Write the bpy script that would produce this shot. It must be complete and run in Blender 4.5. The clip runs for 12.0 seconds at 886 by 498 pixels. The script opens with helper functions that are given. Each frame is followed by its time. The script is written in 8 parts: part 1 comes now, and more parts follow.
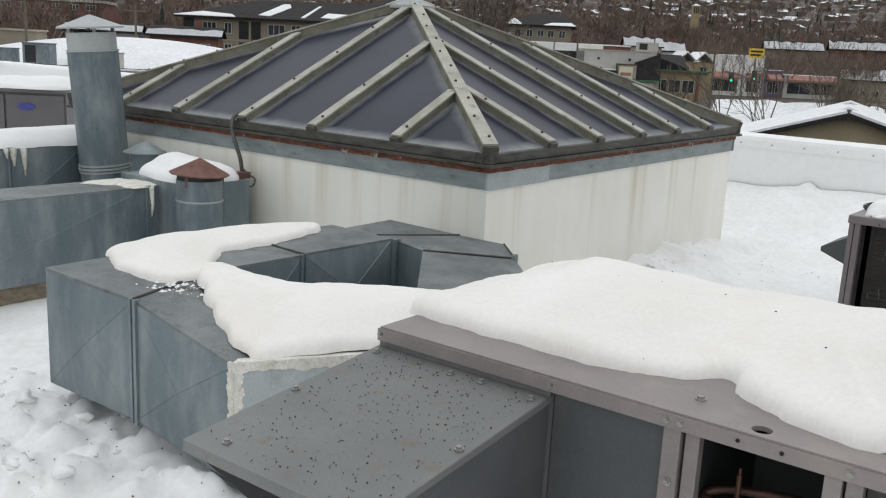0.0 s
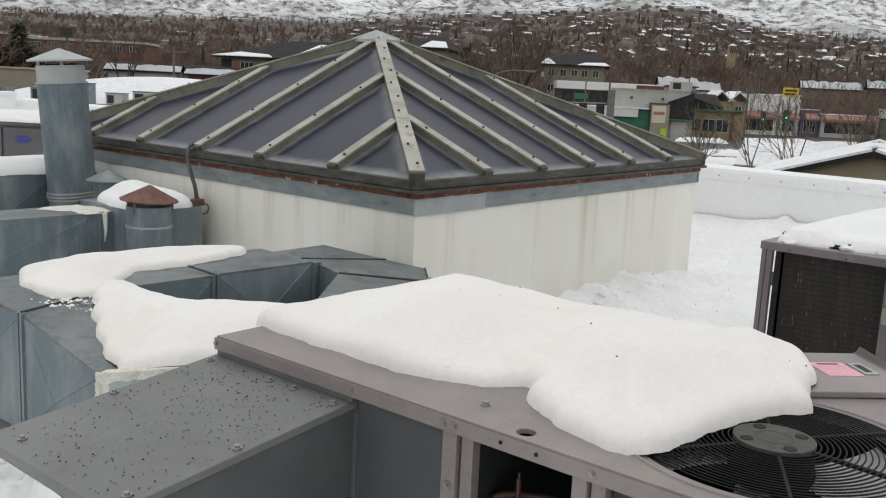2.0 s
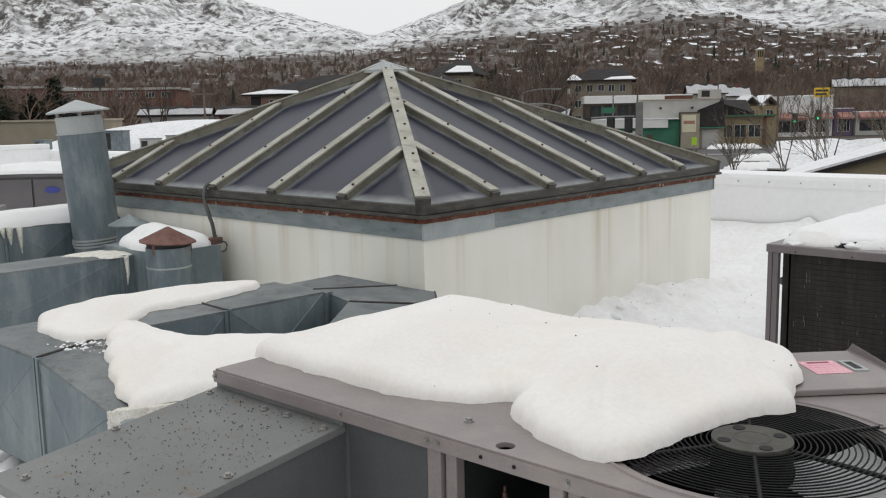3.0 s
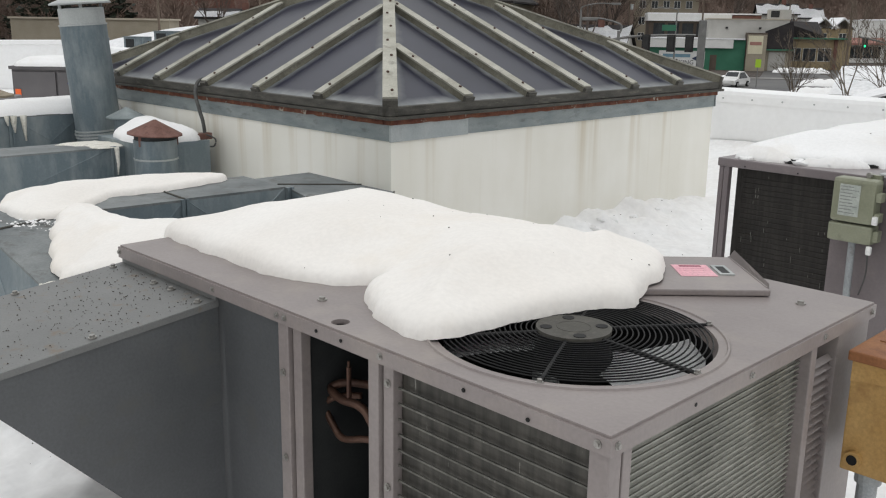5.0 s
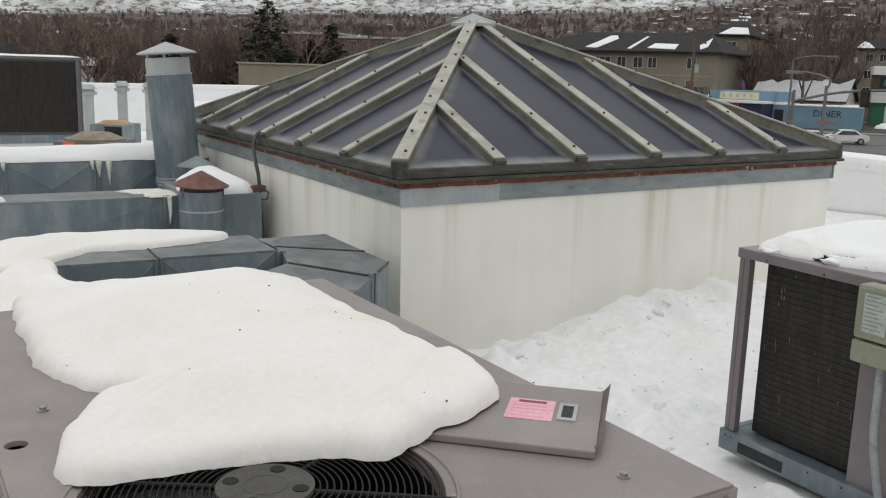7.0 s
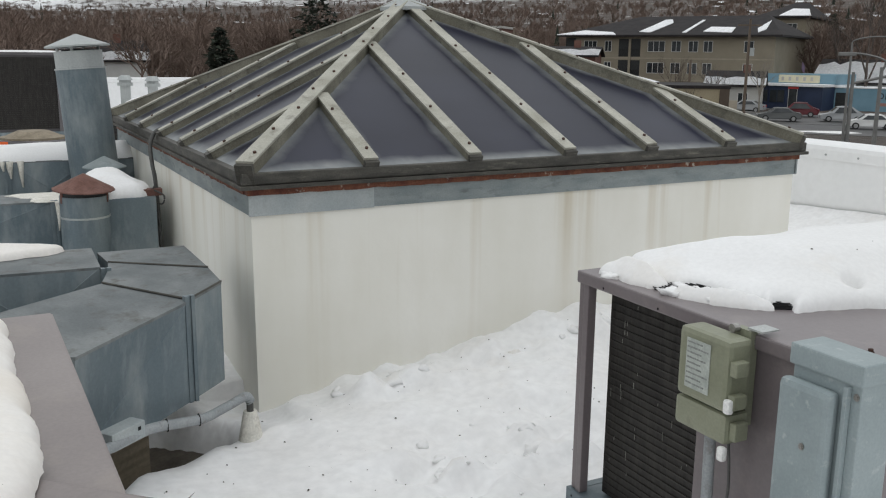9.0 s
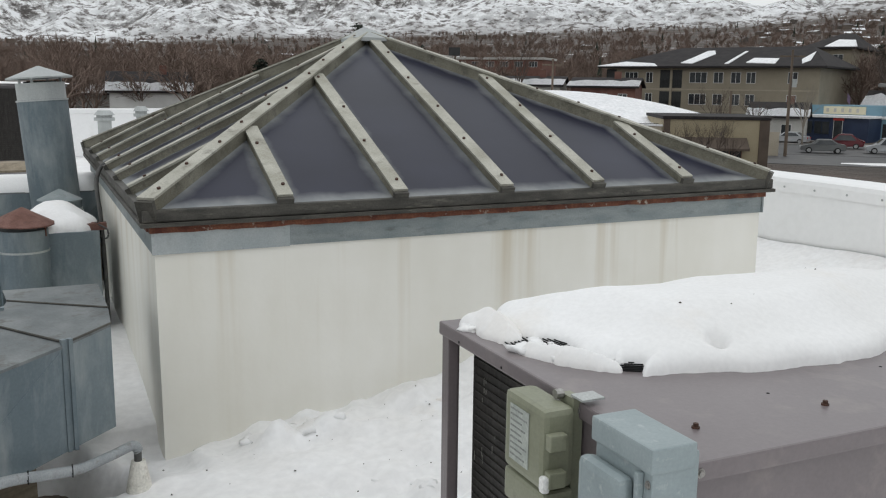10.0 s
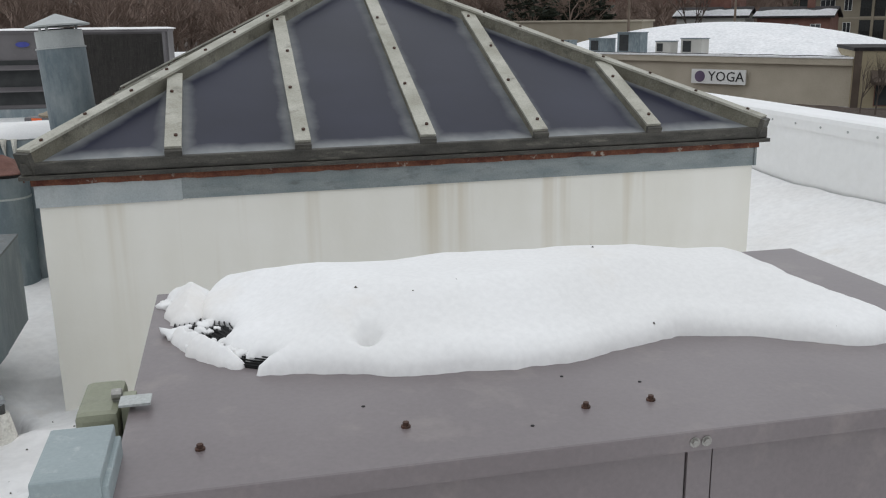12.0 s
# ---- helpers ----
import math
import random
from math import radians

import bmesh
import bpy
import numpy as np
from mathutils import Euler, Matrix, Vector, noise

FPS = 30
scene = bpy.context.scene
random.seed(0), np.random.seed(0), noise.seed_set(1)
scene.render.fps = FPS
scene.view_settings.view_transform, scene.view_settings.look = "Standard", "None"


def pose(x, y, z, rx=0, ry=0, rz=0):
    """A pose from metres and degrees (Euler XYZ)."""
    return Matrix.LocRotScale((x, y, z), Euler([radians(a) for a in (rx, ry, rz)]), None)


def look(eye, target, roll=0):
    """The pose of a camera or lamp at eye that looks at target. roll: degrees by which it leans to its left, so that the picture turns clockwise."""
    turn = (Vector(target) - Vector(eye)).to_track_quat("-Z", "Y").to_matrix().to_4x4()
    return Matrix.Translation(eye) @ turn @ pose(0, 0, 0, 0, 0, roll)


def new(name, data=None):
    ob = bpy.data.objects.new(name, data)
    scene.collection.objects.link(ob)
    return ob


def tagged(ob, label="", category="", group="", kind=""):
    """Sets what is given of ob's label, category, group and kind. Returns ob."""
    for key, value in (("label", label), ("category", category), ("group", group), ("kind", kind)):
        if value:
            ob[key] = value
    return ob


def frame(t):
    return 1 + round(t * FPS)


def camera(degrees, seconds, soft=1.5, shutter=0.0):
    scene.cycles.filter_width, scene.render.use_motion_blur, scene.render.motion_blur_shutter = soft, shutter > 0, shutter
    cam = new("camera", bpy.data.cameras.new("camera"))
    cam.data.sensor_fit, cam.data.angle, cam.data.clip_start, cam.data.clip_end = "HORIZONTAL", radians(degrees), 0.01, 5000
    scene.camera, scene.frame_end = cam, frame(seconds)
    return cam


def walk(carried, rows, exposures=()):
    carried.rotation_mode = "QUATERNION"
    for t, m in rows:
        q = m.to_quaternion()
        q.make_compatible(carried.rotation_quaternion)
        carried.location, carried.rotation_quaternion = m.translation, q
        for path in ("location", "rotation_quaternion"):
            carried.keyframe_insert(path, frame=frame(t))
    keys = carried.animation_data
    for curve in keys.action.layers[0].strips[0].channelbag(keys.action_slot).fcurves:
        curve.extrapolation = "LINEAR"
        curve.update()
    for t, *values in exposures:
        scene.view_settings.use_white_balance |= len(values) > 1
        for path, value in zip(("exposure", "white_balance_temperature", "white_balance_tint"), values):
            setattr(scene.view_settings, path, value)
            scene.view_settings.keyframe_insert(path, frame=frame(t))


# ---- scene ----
cam = camera(51.8, 12.0, 1.15)
METRES, EYE, TILT, LEAN, TURN = 6.1, 1.6, 0.0, 0.0, 0.0
ROWS = [
    (0.0, 0.0, 0.0, 0.0, 0.62, -12.35, -2.82),
    (0.5, 0.0305, -0.0199, 0.0028, 1.36, -11.46, -0.67),
    (1.0, 0.0744, -0.0388, 0.0066, 3.77, -10.32, 1.21),
    (1.5, 0.0881, -0.0268, -0.0016, 3.58, -10.88, -1.76),
    (2.0, 0.1022, -0.0124, -0.0049, 2.91, -10.05, -2.78),
    (2.5, 0.1143, -0.0132, -0.0041, 3.71, -8.4, -0.03),
    (4.5, 0.1936, -0.0521, -0.0036, 6.59, -12.27, 1.03),
    (5.0, 0.2168, -0.0278, -0.0129, 8.44, -13.92, -0.86),
    (5.5, 0.25, 0.0034, -0.0087, 12.07, -11.76, -0.82),
    (6.0, 0.3021, 0.0213, -0.0052, 16.59, -10.26, 0.55),
    (6.5, 0.3363, 0.058, -0.0028, 19.64, -10.75, -0.61),
    (8.5, 0.4428, 0.224, -0.0018, 23.4, -11.76, -1.61),
    (9.0, 0.4721, 0.2623, 0.0002, 24.86, -12.04, -0.67),
    (9.5, 0.5161, 0.2975, 0.0073, 27.84, -10.48, 0.39),
    (10.0, 0.5442, 0.3419, 0.0025, 27.59, -10.19, -0.68),
    (10.5, 0.5836, 0.3932, 0.0069, 24.78, -11.16, 1.21),
    (11.0, 0.6422, 0.4351, 0.0043, 24.85, -13.5, 1.76),
    (11.5, 0.67, 0.4748, 0.003, 31.01, -14.53, 0.28),
    (12.0, 0.6955, 0.5099, 0.0064, 38.77, -14.06, 0.61),
]
walk(cam, [(t, pose(0, 0, EYE, TILT, LEAN, TURN) @ pose(METRES * x, METRES * y, METRES * z, 90 + pitch, roll, yaw)) for t, x, y, z, yaw, pitch, roll in ROWS],
     [(0.0, -0.15, 6200, 8), (2.5, -0.20, 6350, 9), (4.5, -0.14, 6350, 9), (5.5, -0.07, 6400, 9), (6.5, -0.16, 6400, 9), (8.5, -0.24, 6250, 8), (10.0, -0.21, 6250, 8), (12.0, -0.27, 6150, 9)])

# ---- light ----
world = bpy.data.worlds.new("overcast_world")
scene.world = world
world.use_nodes = True
wn, wl = world.node_tree.nodes, world.node_tree.links
sky = wn.new("ShaderNodeTexSky")
sky.sky_type, sky.sun_disc = "NISHITA", False
sky.sun_elevation, sky.sun_rotation = radians(84), radians(37)
sky.air_density, sky.dust_density, sky.ozone_density = 1.0, 4.0, 1.0
grey = wn.new("ShaderNodeHueSaturation")
grey.inputs["Saturation"].default_value = 0.26
wl.new(sky.outputs[0], grey.inputs["Color"])
cloud = wn.new("ShaderNodeMix")
cloud.data_type = "RGBA"
cloud.inputs[0].default_value = 0.85
cloud.inputs[7].default_value = (7.0, 6.95, 6.85, 1)
wl.new(grey.outputs[0], cloud.inputs[6])
wl.new(cloud.outputs[2], wn["Background"].inputs["Color"])
wn["Background"].inputs["Strength"].default_value = 0.15
sun = new("sun", bpy.data.lights.new("sun", "SUN"))
sun.data.energy, sun.data.angle, sun.data.color = 0.30, radians(50), (1.0, 0.99, 0.98)
sun.matrix_world = look((0, 0, 0), (-0.06, -0.08, -1.0))


# ---- materials ----
def nodes_of(name):
    m = bpy.data.materials.new(name)
    m.use_nodes = True
    nt = m.node_tree
    return m, nt, nt.nodes["Principled BSDF"]


def ramp(nt, fac, stops):
    r = nt.nodes.new("ShaderNodeValToRGB")
    while len(r.color_ramp.elements) < len(stops):
        r.color_ramp.elements.new(0.5)
    for e, (p, c) in zip(r.color_ramp.elements, stops):
        e.position, e.color = p, (c[0], c[1], c[2], 1)
    nt.links.new(fac, r.inputs[0])
    return r.outputs[0]


def tex_noise(nt, scale, detail=4.0, rough=0.55, stretch=(1, 1, 1), coord="Object"):
    tc = nt.nodes.new("ShaderNodeTexCoord")
    mp = nt.nodes.new("ShaderNodeMapping")
    mp.inputs["Scale"].default_value = stretch
    nt.links.new(tc.outputs[coord], mp.inputs[0])
    n = nt.nodes.new("ShaderNodeTexNoise")
    n.inputs["Scale"].default_value = scale
    n.inputs["Detail"].default_value = detail
    n.inputs["Roughness"].default_value = rough
    nt.links.new(mp.outputs[0], n.inputs["Vector"])
    return n.outputs["Fac"]


def mix_col(nt, fac, a, b, mode="MIX"):
    m = nt.nodes.new("ShaderNodeMix")
    m.data_type, m.blend_type = "RGBA", mode
    for sock, v in ((m.inputs[0], fac), (m.inputs[6], a), (m.inputs[7], b)):
        if isinstance(v, (int, float)):
            sock.default_value = v
        elif isinstance(v, tuple):
            sock.default_value = (v[0], v[1], v[2], 1)
        else:
            nt.links.new(v, sock)
    return m.outputs[2]


def bumped(nt, bsdf, height, strength, dist):
    b = nt.nodes.new("ShaderNodeBump")
    b.inputs["Strength"].default_value = strength
    b.inputs["Distance"].default_value = dist
    nt.links.new(height, b.inputs["Height"])
    nt.links.new(b.outputs[0], bsdf.inputs["Normal"])


def surface(name, a, b, scale=3.0, rough=0.6, metal=0.0, dirt=None, dirt_scale=9.0, dirt_at=(0.55, 0.75),
            bump=0.15, bump_scale=60.0, bump_dist=0.004, stretch=(1, 1, 1), grain=0.12, rand=0.0):
    """Two colours mixed by a broad noise, a fine grain, an optional dirt layer, and a fine relief."""
    m, nt, p = nodes_of(name)
    col = ramp(nt, tex_noise(nt, scale, stretch=stretch), [(0.35, a), (0.65, b)])
    g = ramp(nt, tex_noise(nt, bump_scale * 2.3, 2.0), [(0.3, (1 - grain,) * 3), (0.7, (1 + grain,) * 3)])
    col = mix_col(nt, 1.0, col, g, "MULTIPLY")
    if dirt:
        f = ramp(nt, tex_noise(nt, dirt_scale, 6.0, 0.65, stretch), [(dirt_at[0], (0, 0, 0)), (dirt_at[1], (1, 1, 1))])
        col = mix_col(nt, f, col, dirt)
    if rand:
        oi = nt.nodes.new("ShaderNodeObjectInfo")
        r = ramp(nt, oi.outputs["Random"], [(0.0, (1 - rand,) * 3), (1.0, (1 + rand,) * 3)])
        col = mix_col(nt, 1.0, col, r, "MULTIPLY")
    nt.links.new(col, p.inputs["Base Color"])
    p.inputs["Roughness"].default_value = rough
    p.inputs["Metallic"].default_value = metal
    if bump:
        bumped(nt, p, tex_noise(nt, bump_scale, 3.0), bump, bump_dist)
    return m


SNOW = surface("snow_surface", (0.80, 0.795, 0.785), (0.87, 0.87, 0.87), 1.3, 0.75, bump=0.10, bump_scale=30, bump_dist=0.008,
               dirt=(0.72, 0.66, 0.58), dirt_scale=1.1, dirt_at=(0.55, 0.9), grain=0.03)
SNOW_CREAM = surface("melting_snow", (0.795, 0.76, 0.715), (0.86, 0.84, 0.81), 1.1, 0.75, bump=0.12, bump_scale=30, bump_dist=0.008,
                     dirt=(0.73, 0.65, 0.545), dirt_scale=1.0, dirt_at=(0.50, 0.85), grain=0.03)
SNOW_DIRTY = surface("old_snow", (0.83, 0.82, 0.81), (0.88, 0.88, 0.88), 2.0, 0.7, bump=0.25, bump_scale=9, bump_dist=0.02,
                     dirt=(0.66, 0.61, 0.54), dirt_scale=2.2, dirt_at=(0.60, 0.95), grain=0.05)
GALV = surface("galvanised_steel", (0.125, 0.163, 0.185), (0.19, 0.228, 0.245), 2.2, 0.5, 0.35, dirt=(0.31, 0.342, 0.345), dirt_scale=6.5,
               dirt_at=(0.46, 0.78), bump=0.04, bump_scale=35, grain=0.06, stretch=(1, 1, 0.35))
GALV_TOP = surface("weathered_galvanised_top", (0.13, 0.145, 0.15), (0.22, 0.235, 0.235), 4.0, 0.62, 0.25, dirt=(0.09, 0.085, 0.075),
                   dirt_scale=11, dirt_at=(0.55, 0.75), bump=0.06, bump_scale=40, grain=0.09)
GALV_LIGHT = surface("light_galvanised_steel", (0.36, 0.38, 0.38), (0.46, 0.48, 0.47), 3.0, 0.5, 0.3, grain=0.12, bump=0.08)
CAULK = surface("roof_sealant", (0.62, 0.60, 0.53), (0.74, 0.72, 0.66), 12, 0.7, bump=0.2, bump_scale=40, dirt=(0.35, 0.32, 0.27), dirt_scale=25)
TAUPE = surface("taupe_enamel", (0.215, 0.186, 0.180), (0.258, 0.226, 0.217), 2.5, 0.42, 0.0, dirt=(0.33, 0.285, 0.25), dirt_scale=4.5,
                dirt_at=(0.52, 0.9), bump=0.05, bump_scale=40, grain=0.06)
MAUVE = surface("mauve_enamel", (0.172, 0.148, 0.152), (0.203, 0.177, 0.181), 2.0, 0.33, 0.0, dirt=(0.31, 0.27, 0.25), dirt_scale=6,
                dirt_at=(0.55, 0.95), bump=0.05, bump_scale=40, grain=0.05)
UNITGREY = surface("far_unit_enamel", (0.105, 0.098, 0.102), (0.135, 0.126, 0.130), 2.0, 0.5, 0.0, dirt=(0.17, 0.155, 0.15), dirt_scale=6, dirt_at=(0.6, 0.95), grain=0.05)
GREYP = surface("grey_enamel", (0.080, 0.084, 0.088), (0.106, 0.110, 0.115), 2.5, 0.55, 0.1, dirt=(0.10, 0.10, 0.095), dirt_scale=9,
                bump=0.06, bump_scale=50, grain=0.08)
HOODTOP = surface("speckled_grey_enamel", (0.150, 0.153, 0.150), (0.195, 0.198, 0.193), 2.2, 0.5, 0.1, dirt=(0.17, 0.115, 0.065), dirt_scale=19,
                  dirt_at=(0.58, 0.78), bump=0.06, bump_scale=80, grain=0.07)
BLACKW = surface("black_wire", (0.010, 0.010, 0.011), (0.017, 0.017, 0.017), 8, 0.6, 0.0, bump=0, grain=0.1)
BLACKW.node_tree.nodes["Principled BSDF"].inputs["Specular IOR Level"].default_value = 0.2
# near-black base colour that puts the shade of insides and openings into the material
DARK = surface("near_black_shade", (0.012, 0.014, 0.015), (0.028, 0.03, 0.03), 5, 0.7, bump=0.1)
FIN = surface("black_coil_fins", (0.018, 0.016, 0.014), (0.04, 0.036, 0.032), 5, 0.55, 0.3, dirt=(0.10, 0.095, 0.085), dirt_scale=22,
              dirt_at=(0.62, 0.72), bump=0.6, bump_scale=9, bump_dist=0.01, stretch=(14, 14, 1), grain=0.2)
FIN_WIRE = surface("dusty_coil_wire", (0.024, 0.022, 0.020), (0.046, 0.042, 0.037), 8, 0.6, 0.2, bump=0)
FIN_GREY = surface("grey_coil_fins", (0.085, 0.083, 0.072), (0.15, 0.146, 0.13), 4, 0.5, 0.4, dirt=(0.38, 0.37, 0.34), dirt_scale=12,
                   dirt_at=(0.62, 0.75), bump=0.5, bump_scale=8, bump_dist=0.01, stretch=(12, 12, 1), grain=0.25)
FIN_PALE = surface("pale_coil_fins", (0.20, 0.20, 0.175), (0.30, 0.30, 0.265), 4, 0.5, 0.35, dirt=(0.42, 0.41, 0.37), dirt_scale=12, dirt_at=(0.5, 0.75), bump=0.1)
# fins of the front coil, on a darker base than FIN_PALE at the unit's end
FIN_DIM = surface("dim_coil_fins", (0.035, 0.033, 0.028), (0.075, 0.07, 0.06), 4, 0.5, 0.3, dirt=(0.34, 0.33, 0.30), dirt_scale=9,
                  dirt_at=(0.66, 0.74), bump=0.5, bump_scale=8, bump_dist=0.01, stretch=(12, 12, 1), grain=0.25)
FAN = surface("pale_fan_metal", (0.70, 0.70, 0.70), (0.80, 0.80, 0.80), 5, 0.4, 0.1, grain=0.05)
HUB = surface("grey_motor_cap", (0.055, 0.052, 0.043), (0.08, 0.076, 0.066), 9, 0.7, 0.1, dirt=(0.12, 0.11, 0.095), dirt_scale=30)
BOLT = surface("zinc_bolt", (0.28, 0.27, 0.25), (0.4, 0.39, 0.37), 30, 0.4, 0.7, bump=0)
RUSTBOLT = surface("rusty_bolt", (0.05, 0.028, 0.02), (0.10, 0.05, 0.035), 40, 0.7, 0.2, bump=0.2)
COPPER = surface("tarnished_copper", (0.07, 0.036, 0.026), (0.12, 0.065, 0.045), 12, 0.5, 0.5, bump=0.05)
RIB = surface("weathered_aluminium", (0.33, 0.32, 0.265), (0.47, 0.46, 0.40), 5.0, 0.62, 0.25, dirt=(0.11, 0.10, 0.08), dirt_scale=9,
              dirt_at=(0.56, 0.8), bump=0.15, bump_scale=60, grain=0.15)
# rib sides: stained aluminium on a base about half as light as RIB
RIBSIDE = surface("dark_stained_aluminium_side", (0.15, 0.14, 0.105), (0.25, 0.24, 0.19), 6, 0.7, 0.15, dirt=(0.07, 0.065, 0.05), dirt_scale=12,
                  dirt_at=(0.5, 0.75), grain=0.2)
FRAME = surface("grimy_eave_frame", (0.042, 0.040, 0.034), (0.085, 0.080, 0.068), 7, 0.6, 0.2, dirt=(0.22, 0.21, 0.17), dirt_scale=8,
                dirt_at=(0.58, 0.85), stretch=(1, 1, 4), grain=0.2)
RUST = surface("flaking_rust", (0.10, 0.030, 0.018), (0.19, 0.075, 0.04), 14, 0.85, dirt=(0.42, 0.38, 0.32), dirt_scale=11, dirt_at=(0.6, 0.66),
               bump=0.8, bump_scale=50, grain=0.25)
RUSTCAP = surface("rusted_sheet", (0.13, 0.060, 0.045), (0.20, 0.105, 0.085), 9, 0.8, 0.1, dirt=(0.09, 0.045, 0.035), dirt_scale=20, bump=0.3, grain=0.2)
FLASH = surface("blue_grey_flashing", (0.20, 0.235, 0.24), (0.29, 0.32, 0.32), 4, 0.5, 0.3, dirt=(0.13, 0.14, 0.14), dirt_scale=7, stretch=(1, 1, 3), grain=0.1)
FLASH_NEW = surface("bright_flashing", (0.36, 0.40, 0.41), (0.44, 0.47, 0.47), 4, 0.45, 0.3, dirt=(0.28, 0.30, 0.30), dirt_scale=9, grain=0.08)
CABLE = surface("grey_cable", (0.05, 0.05, 0.048), (0.09, 0.09, 0.085), 20, 0.6)
PVC = surface("grey_conduit", (0.26, 0.28, 0.29), (0.33, 0.35, 0.36), 10, 0.5, dirt=(0.16, 0.15, 0.14), dirt_scale=20)
SAGE = surface("sage_green_box", (0.215, 0.225, 0.155), (0.26, 0.27, 0.195), 6, 0.45, dirt=(0.17, 0.175, 0.125), dirt_scale=14, grain=0.06)
BLUEBOX = surface("pale_blue_grey_box", (0.25, 0.30, 0.31), (0.30, 0.352, 0.362), 5, 0.5, dirt=(0.43, 0.47, 0.47), dirt_scale=25, dirt_at=(0.6, 0.75), grain=0.05)
OCHRE = surface("faded_ochre_box", (0.37, 0.215, 0.065), (0.46, 0.29, 0.11), 5, 0.6, dirt=(0.24, 0.12, 0.04), dirt_scale=9, dirt_at=(0.55, 0.85))
OCHRETOP = surface("rusty_orange_lid", (0.22, 0.085, 0.03), (0.31, 0.14, 0.055), 6, 0.65, dirt=(0.14, 0.05, 0.02), dirt_scale=14)
WOOD = surface("weathered_plank", (0.20, 0.165, 0.115), (0.29, 0.245, 0.18), 5, 0.8, stretch=(3, 0.4, 6), dirt=(0.12, 0.09, 0.06), dirt_scale=4, bump=0.15, bump_scale=20)
PINK = surface("pink_sticker", (0.72, 0.36, 0.42), (0.78, 0.44, 0.49), 12, 0.6, bump=0)
INK = surface("dark_red_ink", (0.20, 0.03, 0.06), (0.25, 0.05, 0.08), 20, 0.6, bump=0)
GREYINK = surface("grey_print", (0.16, 0.17, 0.16), (0.3, 0.31, 0.3), 120, 0.6, bump=0)
PAPER = surface("pale_label", (0.34, 0.37, 0.34), (0.44, 0.47, 0.43), 30, 0.5, bump=0)
WHITEP = surface("white_plastic", (0.74, 0.74, 0.72), (0.82, 0.82, 0.80), 10, 0.45, bump=0)
LOGO = surface("blue_badge", (0.03, 0.04, 0.22), (0.05, 0.06, 0.30), 10, 0.45, bump=0)
ORANGE = surface("orange_sticker", (0.85, 0.12, 0.02), (0.9, 0.16, 0.03), 10, 0.5, bump=0)
DEBRIS = surface("grit", (0.03, 0.025, 0.02), (0.08, 0.065, 0.05), 40, 0.9)


def stained_membrane():
    """White single-ply sheet with rain streaks that run down from its top edge."""
    m, nt, p = nodes_of("stained_white_membrane")
    base = ramp(nt, tex_noise(nt, 1.4, 5), [(0.3, (0.815, 0.797, 0.728)), (0.7, (0.880, 0.868, 0.815))])
    streak = ramp(nt, tex_noise(nt, 4.6, 4, 0.62, (1, 1, 0.03)), [(0.53, (0, 0, 0)), (0.68, (0.72, 0.72, 0.72))])
    tc = nt.nodes.new("ShaderNodeTexCoord")
    sep = nt.nodes.new("ShaderNodeSeparateXYZ")
    nt.links.new(tc.outputs["Object"], sep.inputs[0])
    up = nt.nodes.new("ShaderNodeMapRange")
    up.inputs["From Min"].default_value, up.inputs["From Max"].default_value = 0.25, 0.95
    up.inputs["To Min"].default_value, up.inputs["To Max"].default_value = 0.18, 1.0
    nt.links.new(sep.outputs[2], up.inputs["Value"])
    f = mix_col(nt, 1.0, streak, up.outputs[0], "MULTIPLY")
    col = mix_col(nt, f, base, (0.56, 0.475, 0.33))
    wash = ramp(nt, tex_noise(nt, 1.7, 4, 0.6, (1, 1, 0.16)), [(0.40, (0.93, 0.925, 0.90)), (0.66, (1.0, 1.0, 1.0))])
    nt.links.new(mix_col(nt, 1.0, col, wash, "MULTIPLY"), p.inputs["Base Color"])
    p.inputs["Roughness"].default_value = 0.6
    bumped(nt, p, tex_noise(nt, 3.5, 4), 0.25, 0.02)
    return m


MEMBRANE = stained_membrane()
TPO = surface("white_roof_membrane", (0.86, 0.865, 0.865), (0.90, 0.90, 0.90), 0.9, 0.5, dirt=(0.80, 0.80, 0.785), dirt_scale=2.0, bump=0.1, bump_scale=8, grain=0.02)


